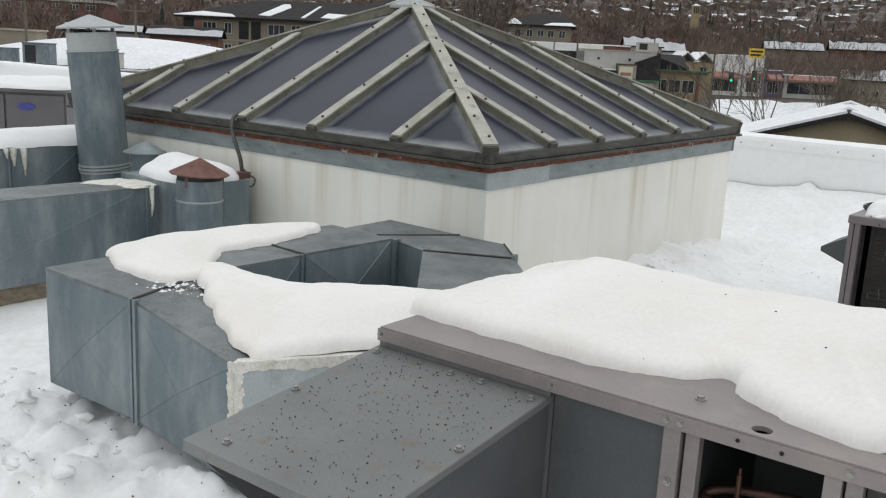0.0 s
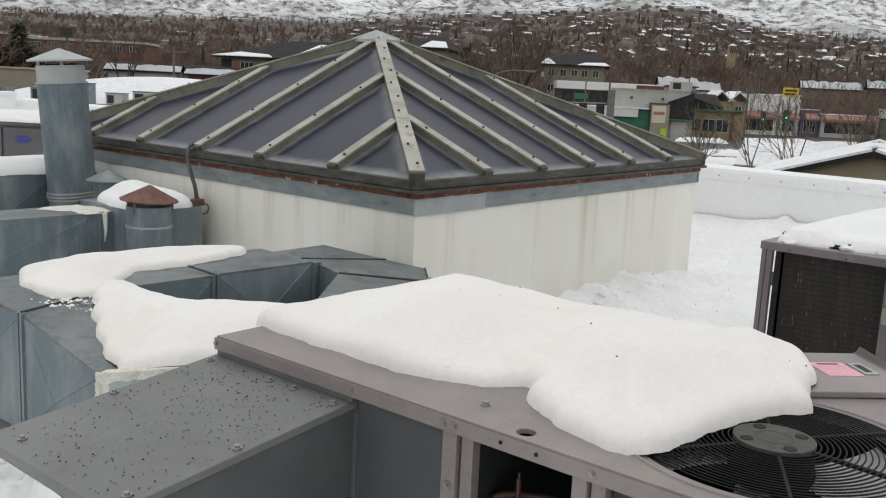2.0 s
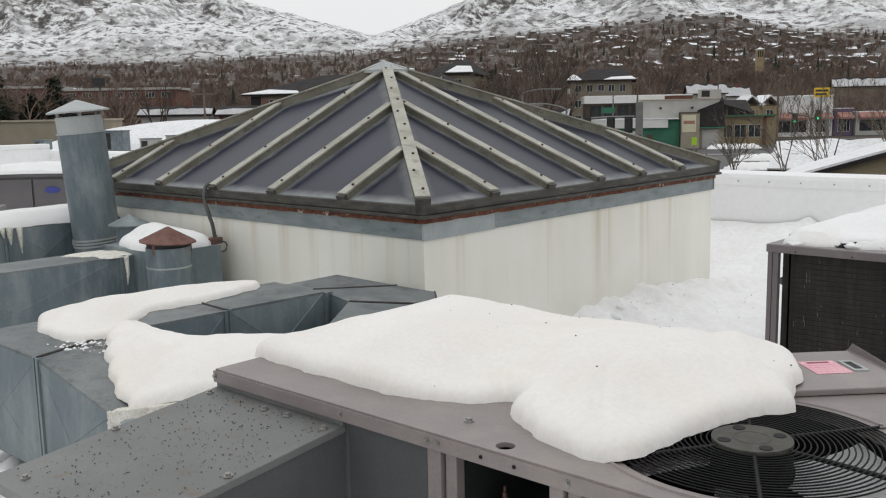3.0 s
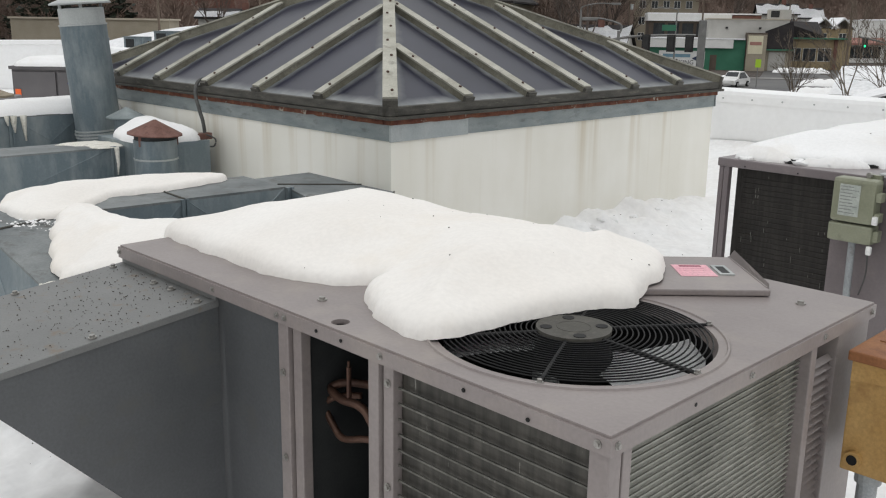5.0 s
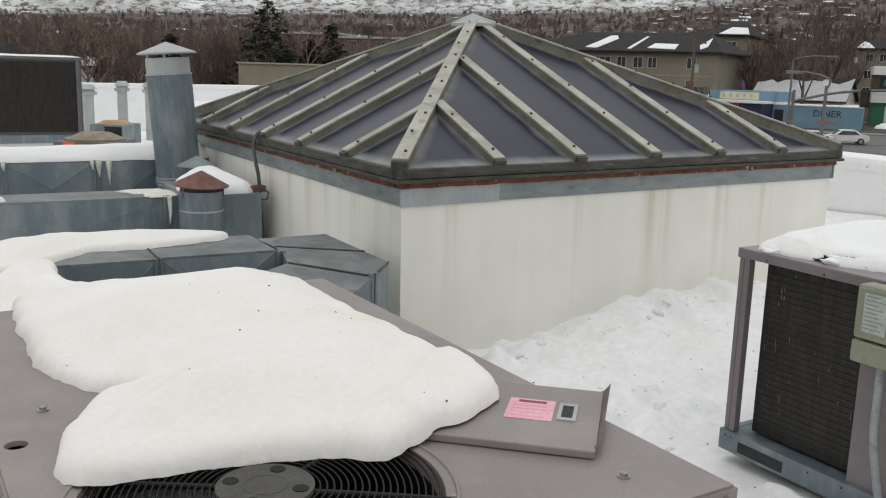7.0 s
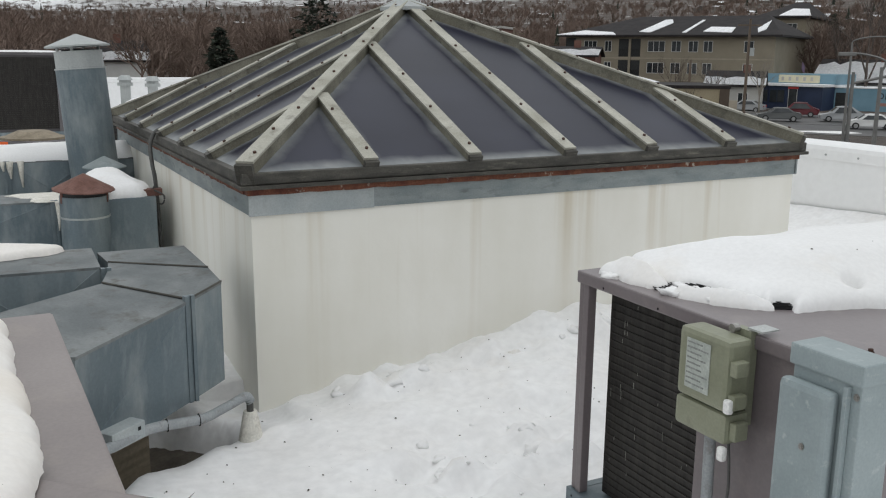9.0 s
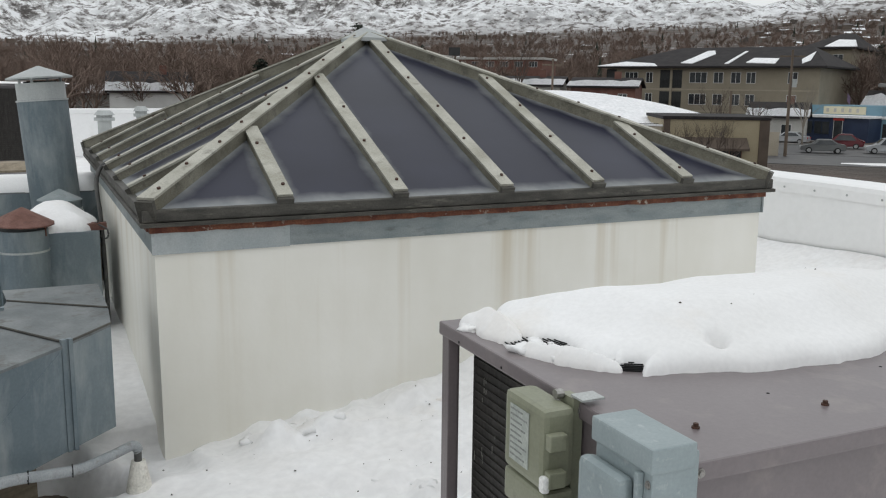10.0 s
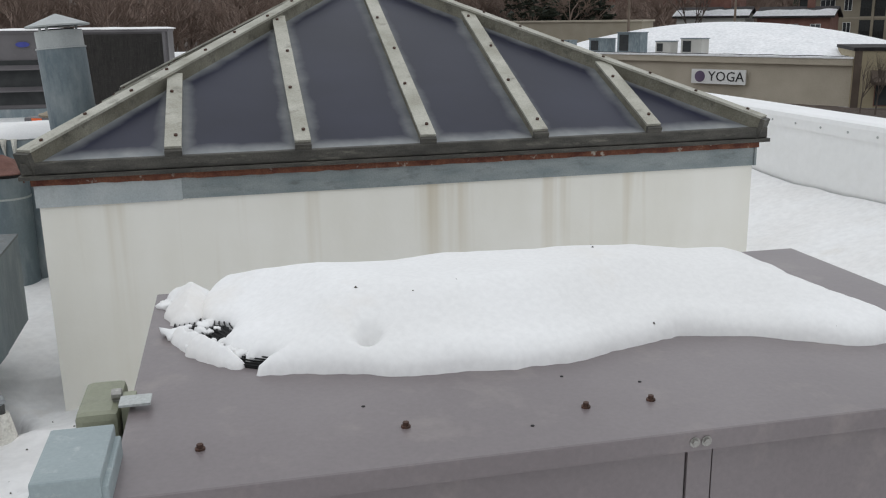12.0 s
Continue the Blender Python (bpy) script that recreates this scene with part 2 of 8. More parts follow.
def skylight_glazing():
    """Dark tinted glazing with a milky haze that creeps in from its rim (attribute 'rim': 1 at the edge, 0 inside)."""
    m, nt, p = nodes_of("tinted_glazing")
    at = nt.nodes.new("ShaderNodeAttribute")
    at.attribute_name = "rim"
    n = tex_noise(nt, 5.0, 5, 0.6)
    add = nt.nodes.new("ShaderNodeMath")
    add.operation = "MULTIPLY_ADD"
    nt.links.new(n, add.inputs[0])
    add.inputs[1].default_value = 0.50
    nt.links.new(at.outputs["Fac"], add.inputs[2])
    haze = ramp(nt, add.outputs[0], [(0.45, (0, 0, 0)), (0.72, (0.45, 0.45, 0.45)), (1.0, (0.92, 0.92, 0.92))])
    dark = ramp(nt, tex_noise(nt, 1.2, 4), [(0.3, (0.013, 0.014, 0.028)), (0.7, (0.025, 0.027, 0.048))])
    hazec = ramp(nt, tex_noise(nt, 9, 4), [(0.3, (0.21, 0.225, 0.235)), (0.7, (0.31, 0.32, 0.315))])
    nt.links.new(mix_col(nt, haze, dark, hazec), p.inputs["Base Color"])
    rr = nt.nodes.new("ShaderNodeMapRange")
    rr.inputs["To Min"].default_value, rr.inputs["To Max"].default_value = 0.30, 0.6
    nt.links.new(haze, rr.inputs["Value"])
    nt.links.new(rr.outputs[0], p.inputs["Roughness"])
    p.inputs["Transmission Weight"].default_value = 0.0
    p.inputs["Specular IOR Level"].default_value = 0.22
    return m


GLAZING = skylight_glazing()


# ---- building blocks ----
def thing(name, m, label, category, group="", kind=""):
    e = new(name)
    e.empty_display_size = 0.1
    e.matrix_world = m
    return tagged(e, label, category, group, kind)


def mesh_of(name, bm, material, smooth=False):
    me = bpy.data.meshes.new(name)
    bmesh.ops.recalc_face_normals(bm, faces=bm.faces)
    if smooth:
        for f in bm.faces:
            f.smooth = True
    bm.to_mesh(me)
    bm.free()
    me.materials.append(material)
    return me


def part(name, bm, material, parent, label="", smooth=False):
    ob = new(name, mesh_of(name, bm, material, smooth))
    ob.parent = parent
    if label:
        ob["label"] = label
    return ob


def single(name, bm, material, m, label, category, group="", kind="", smooth=False):
    ob = new(name, mesh_of(name, bm, material, smooth))
    ob.matrix_world = m
    return tagged(ob, label, category, group, kind)


def box(bm, x0, x1, y0, y1, z0, z1, bevel=0.0):
    r = bmesh.ops.create_cube(bm, size=1.0, matrix=Matrix.Translation(((x0 + x1) / 2, (y0 + y1) / 2, (z0 + z1) / 2)) @ Matrix.Diagonal((x1 - x0, y1 - y0, z1 - z0, 1)))
    if bevel:
        es = list({e for v in r["verts"] for e in v.link_edges})
        bmesh.ops.bevel(bm, geom=es, offset=bevel, segments=2, affect="EDGES", profile=0.6)
    return bm


def boxed(*a, bevel=0.0):
    return box(bmesh.new(), *a, bevel=bevel)


def cyl(bm, c, r, h, seg=24, r2=None, m=None):
    """A cylinder or cone that stands on c."""
    mm = Matrix.Translation(c) @ (m or Matrix()) @ Matrix.Translation((0, 0, h / 2))
    bmesh.ops.create_cone(bm, cap_ends=True, segments=seg, radius1=r, radius2=r if r2 is None else r2, depth=h, matrix=mm)
    return bm


def prism(bm, poly, z0, z1):
    """A solid over the footprint poly; z0 and z1 are numbers or one number a corner."""
    n = len(poly)
    a = z0 if isinstance(z0, (list, tuple)) else [z0] * n
    b = z1 if isinstance(z1, (list, tuple)) else [z1] * n
    lo = [bm.verts.new((p[0], p[1], a[i])) for i, p in enumerate(poly)]
    hi = [bm.verts.new((p[0], p[1], b[i])) for i, p in enumerate(poly)]
    bm.faces.new(lo[::-1])
    bm.faces.new(hi)
    for i in range(n):
        j = (i + 1) % n
        bm.faces.new((lo[i], lo[j], hi[j], hi[i]))
    return bm


def tube(bm, pts, r, seg=8, closed=False):
    """A round bar along pts."""
    pts = [Vector(p) for p in pts]
    rings = []
    n = len(pts)
    for i, p in enumerate(pts):
        d = (pts[(i + 1) % n] - pts[i - 1]) if closed else (pts[min(i + 1, n - 1)] - pts[max(i - 1, 0)])
        d.normalize()
        u = d.orthogonal() if abs(d.z) > 0.95 else d.cross(Vector((0, 0, 1)))
        u.normalize()
        w = d.cross(u)
        rr = r[i] if isinstance(r, (list, tuple)) else r
        rings.append([bm.verts.new(p + rr * (math.cos(2 * math.pi * k / seg) * u + math.sin(2 * math.pi * k / seg) * w)) for k in range(seg)])
    for i in range(n if closed else n - 1):
        a, b = rings[i], rings[(i + 1) % n]
        for k in range(seg):
            bm.faces.new((a[k], a[(k + 1) % seg], b[(k + 1) % seg], b[k]))
    if not closed:
        bm.faces.new(rings[0])
        bm.faces.new(rings[-1][::-1])
    return bm


def spline(pts, n, closed=False):
    """Catmull-Rom through pts."""
    P = np.array(pts, float)
    k = len(P)
    out = []
    segs = k if closed else k - 1
    for i in range(segs):
        q = [P[(i + j) % k] if closed else P[min(max(i + j, 0), k - 1)] for j in (-1, 0, 1, 2)]
        for t in np.linspace(0, 1, n, endpoint=False):
            out.append(0.5 * (2 * q[1] + (q[2] - q[0]) * t + (2 * q[0] - 5 * q[1] + 4 * q[2] - q[3]) * t * t + (3 * q[1] - q[0] - 3 * q[2] + q[3]) * t ** 3))
    if not closed:
        out.append(P[-1])
    return np.array(out)


def sheet_with_holes(bm, outer, holes, z):
    """A flat sheet with openings cut through."""
    es = []
    for loop in [outer] + holes:
        vs = [bm.verts.new((x, y, z)) for x, y in loop]
        es += [bm.edges.new((vs[i], vs[(i + 1) % len(vs)])) for i in range(len(vs))]
    bmesh.ops.triangle_fill(bm, use_beauty=True, use_dissolve=False, edges=es)
    gone = []
    for f in bm.faces:
        c = f.calc_center_median()
        for h in holes:
            cx, cy = sum(p[0] for p in h) / len(h), sum(p[1] for p in h) / len(h)
            if math.hypot(c.x - cx, c.y - cy) < math.hypot(h[0][0] - cx, h[0][1] - cy) * 0.999 and all(min(math.hypot(v.co.x - p[0], v.co.y - p[1]) for p in h) < 1e-4 for v in f.verts):
                gone.append(f)
                break
    bmesh.ops.delete(bm, geom=gone, context="FACES_ONLY")
    return bm


def ring(cx, cy, r, n=40):
    return [(cx + r * math.cos(2 * math.pi * k / n), cy + r * math.sin(2 * math.pi * k / n)) for k in range(n)]


def snow_mass(bm, outline, z0, height, soft, lumps=0.02, seed=0, per=14, cells=110, jitter=0.012, share=0.38, dents=()):
    """A settled mass of snow over an outline: a steep rounded lip, then a gentle dome; z0(x, y) is what it lies on."""
    P = spline(outline, per, True)
    for i, p in enumerate(P):
        v = Vector((p[0] * 9, p[1] * 9, seed * 7.3))
        P[i] = p + jitter * 1.5 * np.array([noise.noise(v), noise.noise(v + Vector((31, 0, 0)))]) + jitter * 0.6 * np.array([noise.noise(v * 4), noise.noise(v * 4 + Vector((9, 3, 0)))])
    A, B = P, np.roll(P, -1, axis=0)
    lo, hi = P.min(axis=0), P.max(axis=0)
    cell = float((hi - lo).max()) / cells
    xs = np.arange(lo[0] - cell, hi[0] + 2 * cell, cell)
    ys = np.arange(lo[1] - cell, hi[1] + 2 * cell, cell)
    G = np.array([(x, y) for x in xs for y in ys])
    inside = np.zeros(len(G), bool)
    best = np.full(len(G), 1e9)
    near = G.copy()
    for a, b in zip(A, B):
        hitv = (a[1] > G[:, 1]) != (b[1] > G[:, 1])
        dy = (b[1] - a[1]) if abs(b[1] - a[1]) > 1e-12 else 1e-12
        inside ^= hitv & (G[:, 0] < a[0] + (G[:, 1] - a[1]) * (b[0] - a[0]) / dy)
        ab = b - a
        t = np.clip(((G - a) @ ab) / (ab @ ab + 1e-12), 0, 1)
        q = a + t[:, None] * ab
        d = np.hypot(*(G - q).T)
        m = d < best
        best[m] = d[m]
        near[m] = q[m]
    ny = len(ys)
    lip, dome = height * share, height * (1 - share)
    made = {}

    def vert(i):
        if i not in made:
            if inside[i]:
                x, y = G[i]
                d = best[i]
                e = min(1.0, d / max(lip * 1.1, 0.004))
                u = min(1.0, d / soft)
                v = Vector((x, y, seed * 3.1))
                body = u * u * (3 - 2 * u)
                h = lip * math.sqrt(max(0.0, 1 - (1 - e) ** 2)) * (1 + 0.25 * noise.noise(v * 5)) + dome * body * (1 + 0.35 * noise.noise(v * 1.9)) + lumps * e * noise.noise(v * 4.5) * 0.6 + lumps * 0.12 * e * noise.noise(v * 22)
                for dx, dy, dr, dep in dents:
                    h -= dep * math.exp(-((x - dx) ** 2 + (y - dy) ** 2) / dr ** 2)
                made[i] = bm.verts.new((x, y, z0(x, y) + max(h, 0.0)))
            else:
                x, y = near[i]
                made[i] = bm.verts.new((x, y, z0(x, y) - 0.003))
        return made[i]

    for i in range(len(xs) - 1):
        for j in range(ny - 1):
            k = (i * ny + j, (i + 1) * ny + j, (i + 1) * ny + j + 1, i * ny + j + 1)
            if inside[k[0]] or inside[k[1]] or inside[k[2]] or inside[k[3]]:
                bm.faces.new([vert(q) for q in k])
    bmesh.ops.remove_doubles(bm, verts=bm.verts, dist=cell * 0.05)
    return bm


def array_mesh(name, V, F, material, smooth=False):
    me = bpy.data.meshes.new(name)
    me.from_pydata(V, [], F)
    me.materials.append(material)
    if smooth:
        me.polygons.foreach_set("use_smooth", [True] * len(me.polygons))
    return me


def grit(n, spot, size, seed, low=0.3):
    """Small flat crumbs; spot(random) gives a place."""
    rnd = random.Random(seed)
    V, F = [], []
    for _ in range(n):
        x, y, z = spot(rnd)
        s = size * rnd.uniform(low, 1.3) ** 1.5
        a = rnd.uniform(0, 6.28)
        b = len(V)
        for k, (rr, zz) in enumerate(((1, 0), (0.8, 0), (1.1, 0), (0.7, 0))):
            V.append((x + s * rr * math.cos(a + k * 1.57), y + s * rr * math.sin(a + k * 1.57), z - 0.001))
        V.append((x, y, z + s * 0.6))
        F += [(b, b + 1, b + 4), (b + 1, b + 2, b + 4), (b + 2, b + 3, b + 4), (b + 3, b, b + 4)]
    return V, F


# ---- the roof ----
AX = 51.9
S = pose(0.238, 5.12, 0, 0, 0, AX)
PARA_X, PARA_Y, ROOF_X, ROOF_Y, ROOF_Z = 5.40, 17.0, -13.0, -13.0, -0.35


def bell(v, c, w):
    return math.exp(-((v - c) / w) ** 2)


# footprints and the snow thrown up beside them: place, size, depth
PRINTS = ((0.36, -1.13, 0.085, -0.11), (0.50, -1.36, 0.08, -0.09), (1.20, -0.80, 0.095, -0.07), (1.04, -0.70, 0.07, -0.06), (0.57, -0.34, 0.06, -0.06),
          (0.48, -1.22, 0.07, 0.09), (0.62, -1.40, 0.09, 0.07), (0.50, -0.25, 0.09, 0.10), (0.30, -0.98, 0.10, 0.05), (1.32, -0.95, 0.08, 0.05), (0.86, -0.85, 0.06, 0.04))


def snow_level(x, y):
    """Height of the lying snow, in the skylight's axes."""
    v = Vector((x, y, 0.7))
    far = min(1.0, max(0.0, (abs(x) + abs(y) - 7) / 6))
    h = -0.03 + 0.05 * noise.noise(v * 0.7) + 0.030 * noise.noise(v * 2.1) + (0.009 * noise.noise(v * 6) + 0.003 * noise.noise(v * 17)) * (1 - far)
    if y < 0.3:
        bank = float(np.interp(x, (0.0, 0.3, 0.65, 0.8, 1.33, 1.77, 2.13, 2.52, 3.65), (-0.06, -0.05, -0.02, 0.0, 0.11, 0.18, 0.21, 0.19, 0.065)))
        beside = 1.0 if 0 <= x <= 3.7 else math.exp(-(min(abs(x), abs(x - 3.7)) / 0.3) ** 2)
        h += bank * beside * math.exp(min(y, 0) / 0.45) * (1 + 0.3 * noise.noise(v * 5))
        h += 0.10 * max(0, noise.noise(v * 6.5)) * math.exp(-((y + 0.22) / 0.25) ** 2) + 0.07 * max(0, noise.noise(v * 9.0)) * math.exp(-((y + 0.08) / 0.12) ** 2) * min(1.0, max(0.0, x - 0.2))
        h -= 0.05 * bell(x, 0.15, 0.4) * bell(y, 0, 0.35)
    trod = bell(x, 0.75, 0.65) * bell(y, -1.15, 0.40)
    h += trod * (0.13 * abs(noise.noise(v * 5.3)) + 0.06 * abs(noise.noise(v * 12)) - 0.06)
    for px, py, pr, dz in PRINTS:
        h += dz * bell(x, px, pr) * bell(y, py, pr * 0.9) * (1 + 0.4 * noise.noise(v * 9))
    loose = bell(x, -2.6, 0.95) * bell(y, 0.4, 1.2)
    h += loose * (0.12 * abs(noise.noise(v * 6.5)) + 0.05 * noise.noise(v * 15) + 0.02 * noise.noise(v * 31) + 0.035)
    h += (0.35 + 0.17 * max(0.0, min(1.0, (2.0 - y) / 4.0))) * max(0.0, 1 - (PARA_X - x) / 1.5) ** 1.35 * (1 + 0.10 * noise.noise(v * 1.1)) if x > PARA_X - 1.5 else 0
    h -= 0.08 * bell(x, -0.15, 0.3) * bell(y, 0.2, 0.7)
    return h - 0.45 * hollow(x, y, 0.05 * noise.noise(v * 4))


def step(u):
    u = max(0.0, min(1.0, u))
    return u * u * (3 - 2 * u)


def hollow(x, y, ragged):
    """1 where the ground under the duct's near arm is free of snow."""
    p = S @ Vector((x, y, 0))
    return step((0.43 - p.x + ragged) / 0.20) * step((4.98 - p.y + ragged) / 0.22) * step((p.x + 0.30) / 0.12) * step((p.y - 3.2) / 0.2)


def spaced(a, lo, hi, b, fine, coarse):
    return list(np.arange(a, lo, coarse)) + list(np.arange(lo, hi, fine)) + list(np.arange(hi, b, coarse)) + [b]


def lying_snow():
    xs = spaced(ROOF_X + 0.1, -4.6, PARA_X - 0.02, PARA_X - 0.02, 0.04, 0.45)
    ys = spaced(ROOF_Y + 0.1, -3.4, 2.2, PARA_Y - 0.02, 0.04, 0.45)
    V = [(x, y, snow_level(x, y)) for x in xs for y in ys]
    n = len(ys)
    F = [(i * n + j, (i + 1) * n + j, (i + 1) * n + j + 1, i * n + j + 1) for i in range(len(xs) - 1) for j in range(n - 1)]
    ob = new("snow_cover", array_mesh("snow_cover", V, F, SNOW_DIRTY, True))
    ob.matrix_world = S
    return tagged(ob, "old lumpy white snow lying on a flat roof", "snow", kind="stuff")


lying_snow()

DIRT = surface("wet_silt", (0.075, 0.062, 0.048), (0.15, 0.125, 0.10), 5.0, 0.7, dirt=(0.24, 0.215, 0.18), dirt_scale=7, dirt_at=(0.5, 0.8), bump=0.4, bump_scale=30)


def silt():
    """Uneven brown dirt washed together under the duct."""
    nx, ny = 30, 56
    V, F = [], []
    for i in range(nx):
        for j in range(ny):
            x, y = -0.30 + 0.95 * i / (nx - 1), 3.2 + 1.85 * j / (ny - 1)
            V.append((x, y, ROOF_Z + 0.02 + 0.025 * noise.noise(Vector((x * 5, y * 5, 2))) + 0.012 * noise.noise(Vector((x * 17, y * 17, 3)))))
    F = [(i * ny + j, (i + 1) * ny + j, (i + 1) * ny + j + 1, i * ny + j + 1) for i in range(nx - 1) for j in range(ny - 1)]
    return tagged(new("dirt_deposit", array_mesh("dirt_deposit", V, F, DIRT, True)), "wet brown silt on the bare roof under the duct", "dirt", kind="stuff")


silt()

single("roof_deck", boxed(ROOF_X, PARA_X, ROOF_Y, PARA_Y, ROOF_Z - 0.3, ROOF_Z), TPO, S, "flat white membrane roof under snow", "roof", kind="structure")


def parapet(name, x0, x1, y0, y1, top, along):
    bm = boxed(x0, x1, y0, y1, -5.0, top - 0.04)
    wall = single(name, bm, TPO, S, "low white membrane-clad parapet wall", "parapet", kind="structure")
    # rolled sheet over the top, with its welded lap and a row of fastener plates below
    bm = bmesh.new()
    if along == "y":
        prof = [(x0 - 0.012, top - 0.13), (x0 - 0.014, top - 0.05), (x0 - 0.004, top - 0.015), (x0 + 0.03, top), (x1 + 0.03, top), (x1 + 0.03, top - 0.12), (x1 + 0.005, top - 0.12), (x0 - 0.004, top - 0.13)]
        seg = 26
        rows = []
        for i in range(seg + 1):
            y = y0 + (y1 - y0) * i / seg
            dz = 0.006 * noise.noise(Vector((0, y * 1.7, 0)))
            rows.append([bm.verts.new((px, y, pz + dz)) for px, pz in prof])
        for a, b in zip(rows, rows[1:]):
            for k in range(len(prof)):
                j = (k + 1) % len(prof)
                bm.faces.new((a[k], a[j], b[j], b[k]))
        bm.faces.new(rows[0])
        bm.faces.new(rows[-1][::-1])
    else:
        box(bm, x0, x1, y0 - 0.03, y1 + 0.03, top - 0.1, top, 0.02)
    part("coping", bm, TPO, wall, "", False)
    if along == "y":
        me = mesh_of("fastener", cyl(bmesh.new(), (0, 0, 0), 0.009, 0.005, 10, m=pose(0, 0, 0, 0, -90, 0)), GALV_LIGHT)
        y = y0 + 6.0
        while y < y1 - 6:
            b = new("fastener", me)
            b.parent = wall
            b.location = (x0 - 0.014, y, top - 0.085)
            y += 0.33
    return wall


parapet("parapet_east", PARA_X, PARA_X + 0.32, ROOF_Y, PARA_Y + 0.3, 0.88, "y")
parapet("parapet_north", ROOF_X, PARA_X, PARA_Y, PARA_Y + 0.3, 1.02, "x")
parapet("parapet_west", ROOF_X - 0.3, ROOF_X, ROOF_Y, PARA_Y + 0.3, 0.95, "x")
parapet("parapet_south", ROOF_X, PARA_X, ROOF_Y - 0.3, ROOF_Y, 0.95, "x")


# ---- the pyramid skylight ----
SX, SY, EAVE, PEAK = 3.66, 4.36, 1.035, 1.955


def skylight():
    t = thing("pyramid_skylight", S @ pose(0, 0, 0, 0, -0.45, 0), "pyramid skylight with dark glazing and aluminium ribs on a white curb", "skylight")
    th = 0.16
    # four curb walls
    for n, a in (("curb_wall", (0.02, SX - 0.02, 0.02, th)), ("curb_wall", (0.02, SX - 0.02, SY - th, SY - 0.02)),
                 ("curb_wall", (0.02, th, th, SY - th)), ("curb_wall", (SX - th, SX - 0.02, th, SY - th))):
        part(n, boxed(*a, ROOF_Z - 0.02, 0.90), MEMBRANE, t, "rain-streaked white membrane wall")
    # flashing band; its first length beside the corner is newer
    z0, z1, o = 0.832, 0.935, 0.012
    part("flashing", boxed(0.64, SX - 0.005, 0.02 - o, 0.02, z0, z1), FLASH, t)
    part("flashing", boxed(0.008, 0.655, 0.02 - o - 0.003, 0.02, z0 - 0.004, z1 - 0.004), FLASH_NEW, t, "brighter patched flashing")
    part("flashing", boxed(0.02 - o, 0.02, 0.02, SY - 0.005, z0, z1), FLASH, t)
    part("flashing", boxed(0.02 - o, SX, SY - 0.02, SY - 0.02 + o, z0, z1), FLASH, t)
    part("flashing", boxed(SX - 0.02, SX - 0.02 + o, 0.0, SY, z0, z1), FLASH, t)

    def ragged(x0, x1, y0, y1, along):
        bm = bmesh.new()
        n = 60
        rows = []
        for i in range(n + 1):
            f = i / n
            w = 0.012 * noise.noise(Vector((f * 37, along, 0)))
            dz = 0.008 * noise.noise(Vector((f * 51, along + 5, 0)))
            if along < 2:
                p = (x0 + (x1 - x0) * f, None)
                rows.append([bm.verts.new((p[0], yy + (-w if yy == min(y0, y1) and along == 0 else w if along == 1 and yy == max(y0, y1) else 0), zz + dz)) for yy, zz in ((y0, z1 - 0.005), (y1, z1 - 0.005), (y1, z1 + 0.03), (y0, z1 + 0.03))])
            else:
                q = y0 + (y1 - y0) * f
                rows.append([bm.verts.new((xx + (-abs(w) if xx == min(x0, x1) and along == 2 else 0), q, zz + dz)) for xx, zz in ((x0, z1 - 0.005), (x1, z1 - 0.005), (x1, z1 + 0.03), (x0, z1 + 0.03))])
        for a, b in zip(rows, rows[1:]):
            for k in range(4):
                bm.faces.new((a[k], a[(k + 1) % 4], b[(k + 1) % 4], b[k]))
        bm.faces.new(rows[0])
        bm.faces.new(rows[-1][::-1])
        return bm

    part("rust_strip", ragged(0.0, SX, -0.006, 0.06, 0), RUST, t, "flaking rusty strip under the eave")
    part("rust_strip", ragged(-0.006, 0.06, 0.06, SY - 0.06, 2), RUST, t)
    part("rust_strip", ragged(0.0, SX, SY - 0.06, SY + 0.006, 1), RUST, t)
    part("rust_strip", ragged(SX - 0.06, SX + 0.006, 0.06, SY - 0.06, 3), RUST, t)
    # eave frame: four lengths, each with a lower step
    e0, e1 = 0.962, EAVE + 0.005
    for a in ((-0.03, SX + 0.03, -0.03, 0.07), (-0.03, SX + 0.03, SY - 0.07, SY + 0.03), (-0.03, 0.07, 0.07, SY - 0.07), (SX - 0.07, SX + 0.03, 0.07, SY - 0.07)):
        bm = boxed(*a, e0 + 0.022, e1, bevel=0.006)
        gx, gy = (0.012, 0.012)
        box(bm, a[0] - (gx if a[0] < 0 else 0), a[1] + (gx if a[1] > SX else 0), a[2] - (gy if a[2] < 0 else 0), a[3] + (gy if a[3] > SY else 0), e0, e0 + 0.02, 0.003)
        part("eave_frame", bm, FRAME, t, "grimy dark eave frame")
    ap = Vector((SX / 2, SY / 2, PEAK - 0.03))
    corners = [Vector((0, 0, EAVE)), Vector((SX, 0, EAVE)), Vector((SX, SY, EAVE)), Vector((0, SY, EAVE))]

    def bar(p, q, w, h, up, end_cap=True):
        """Glazing bar: side body and a lighter cap strip, along p to q."""
        d = (q - p).normalized()
        side = d.cross(up).normalized()
        nrm = side.cross(d).normalized()
        out = []
        for (ww, lo, hi) in ((w * 0.5, -0.012, h), (w * 0.62, h, h + 0.012)):
            bm = bmesh.new()
            c = []
            for pt in (p, q):
                c.append([bm.verts.new(pt + side * sx * ww + nrm * hz) for sx, hz in ((-1, lo), (1, lo), (1, hi), (-1, hi))])
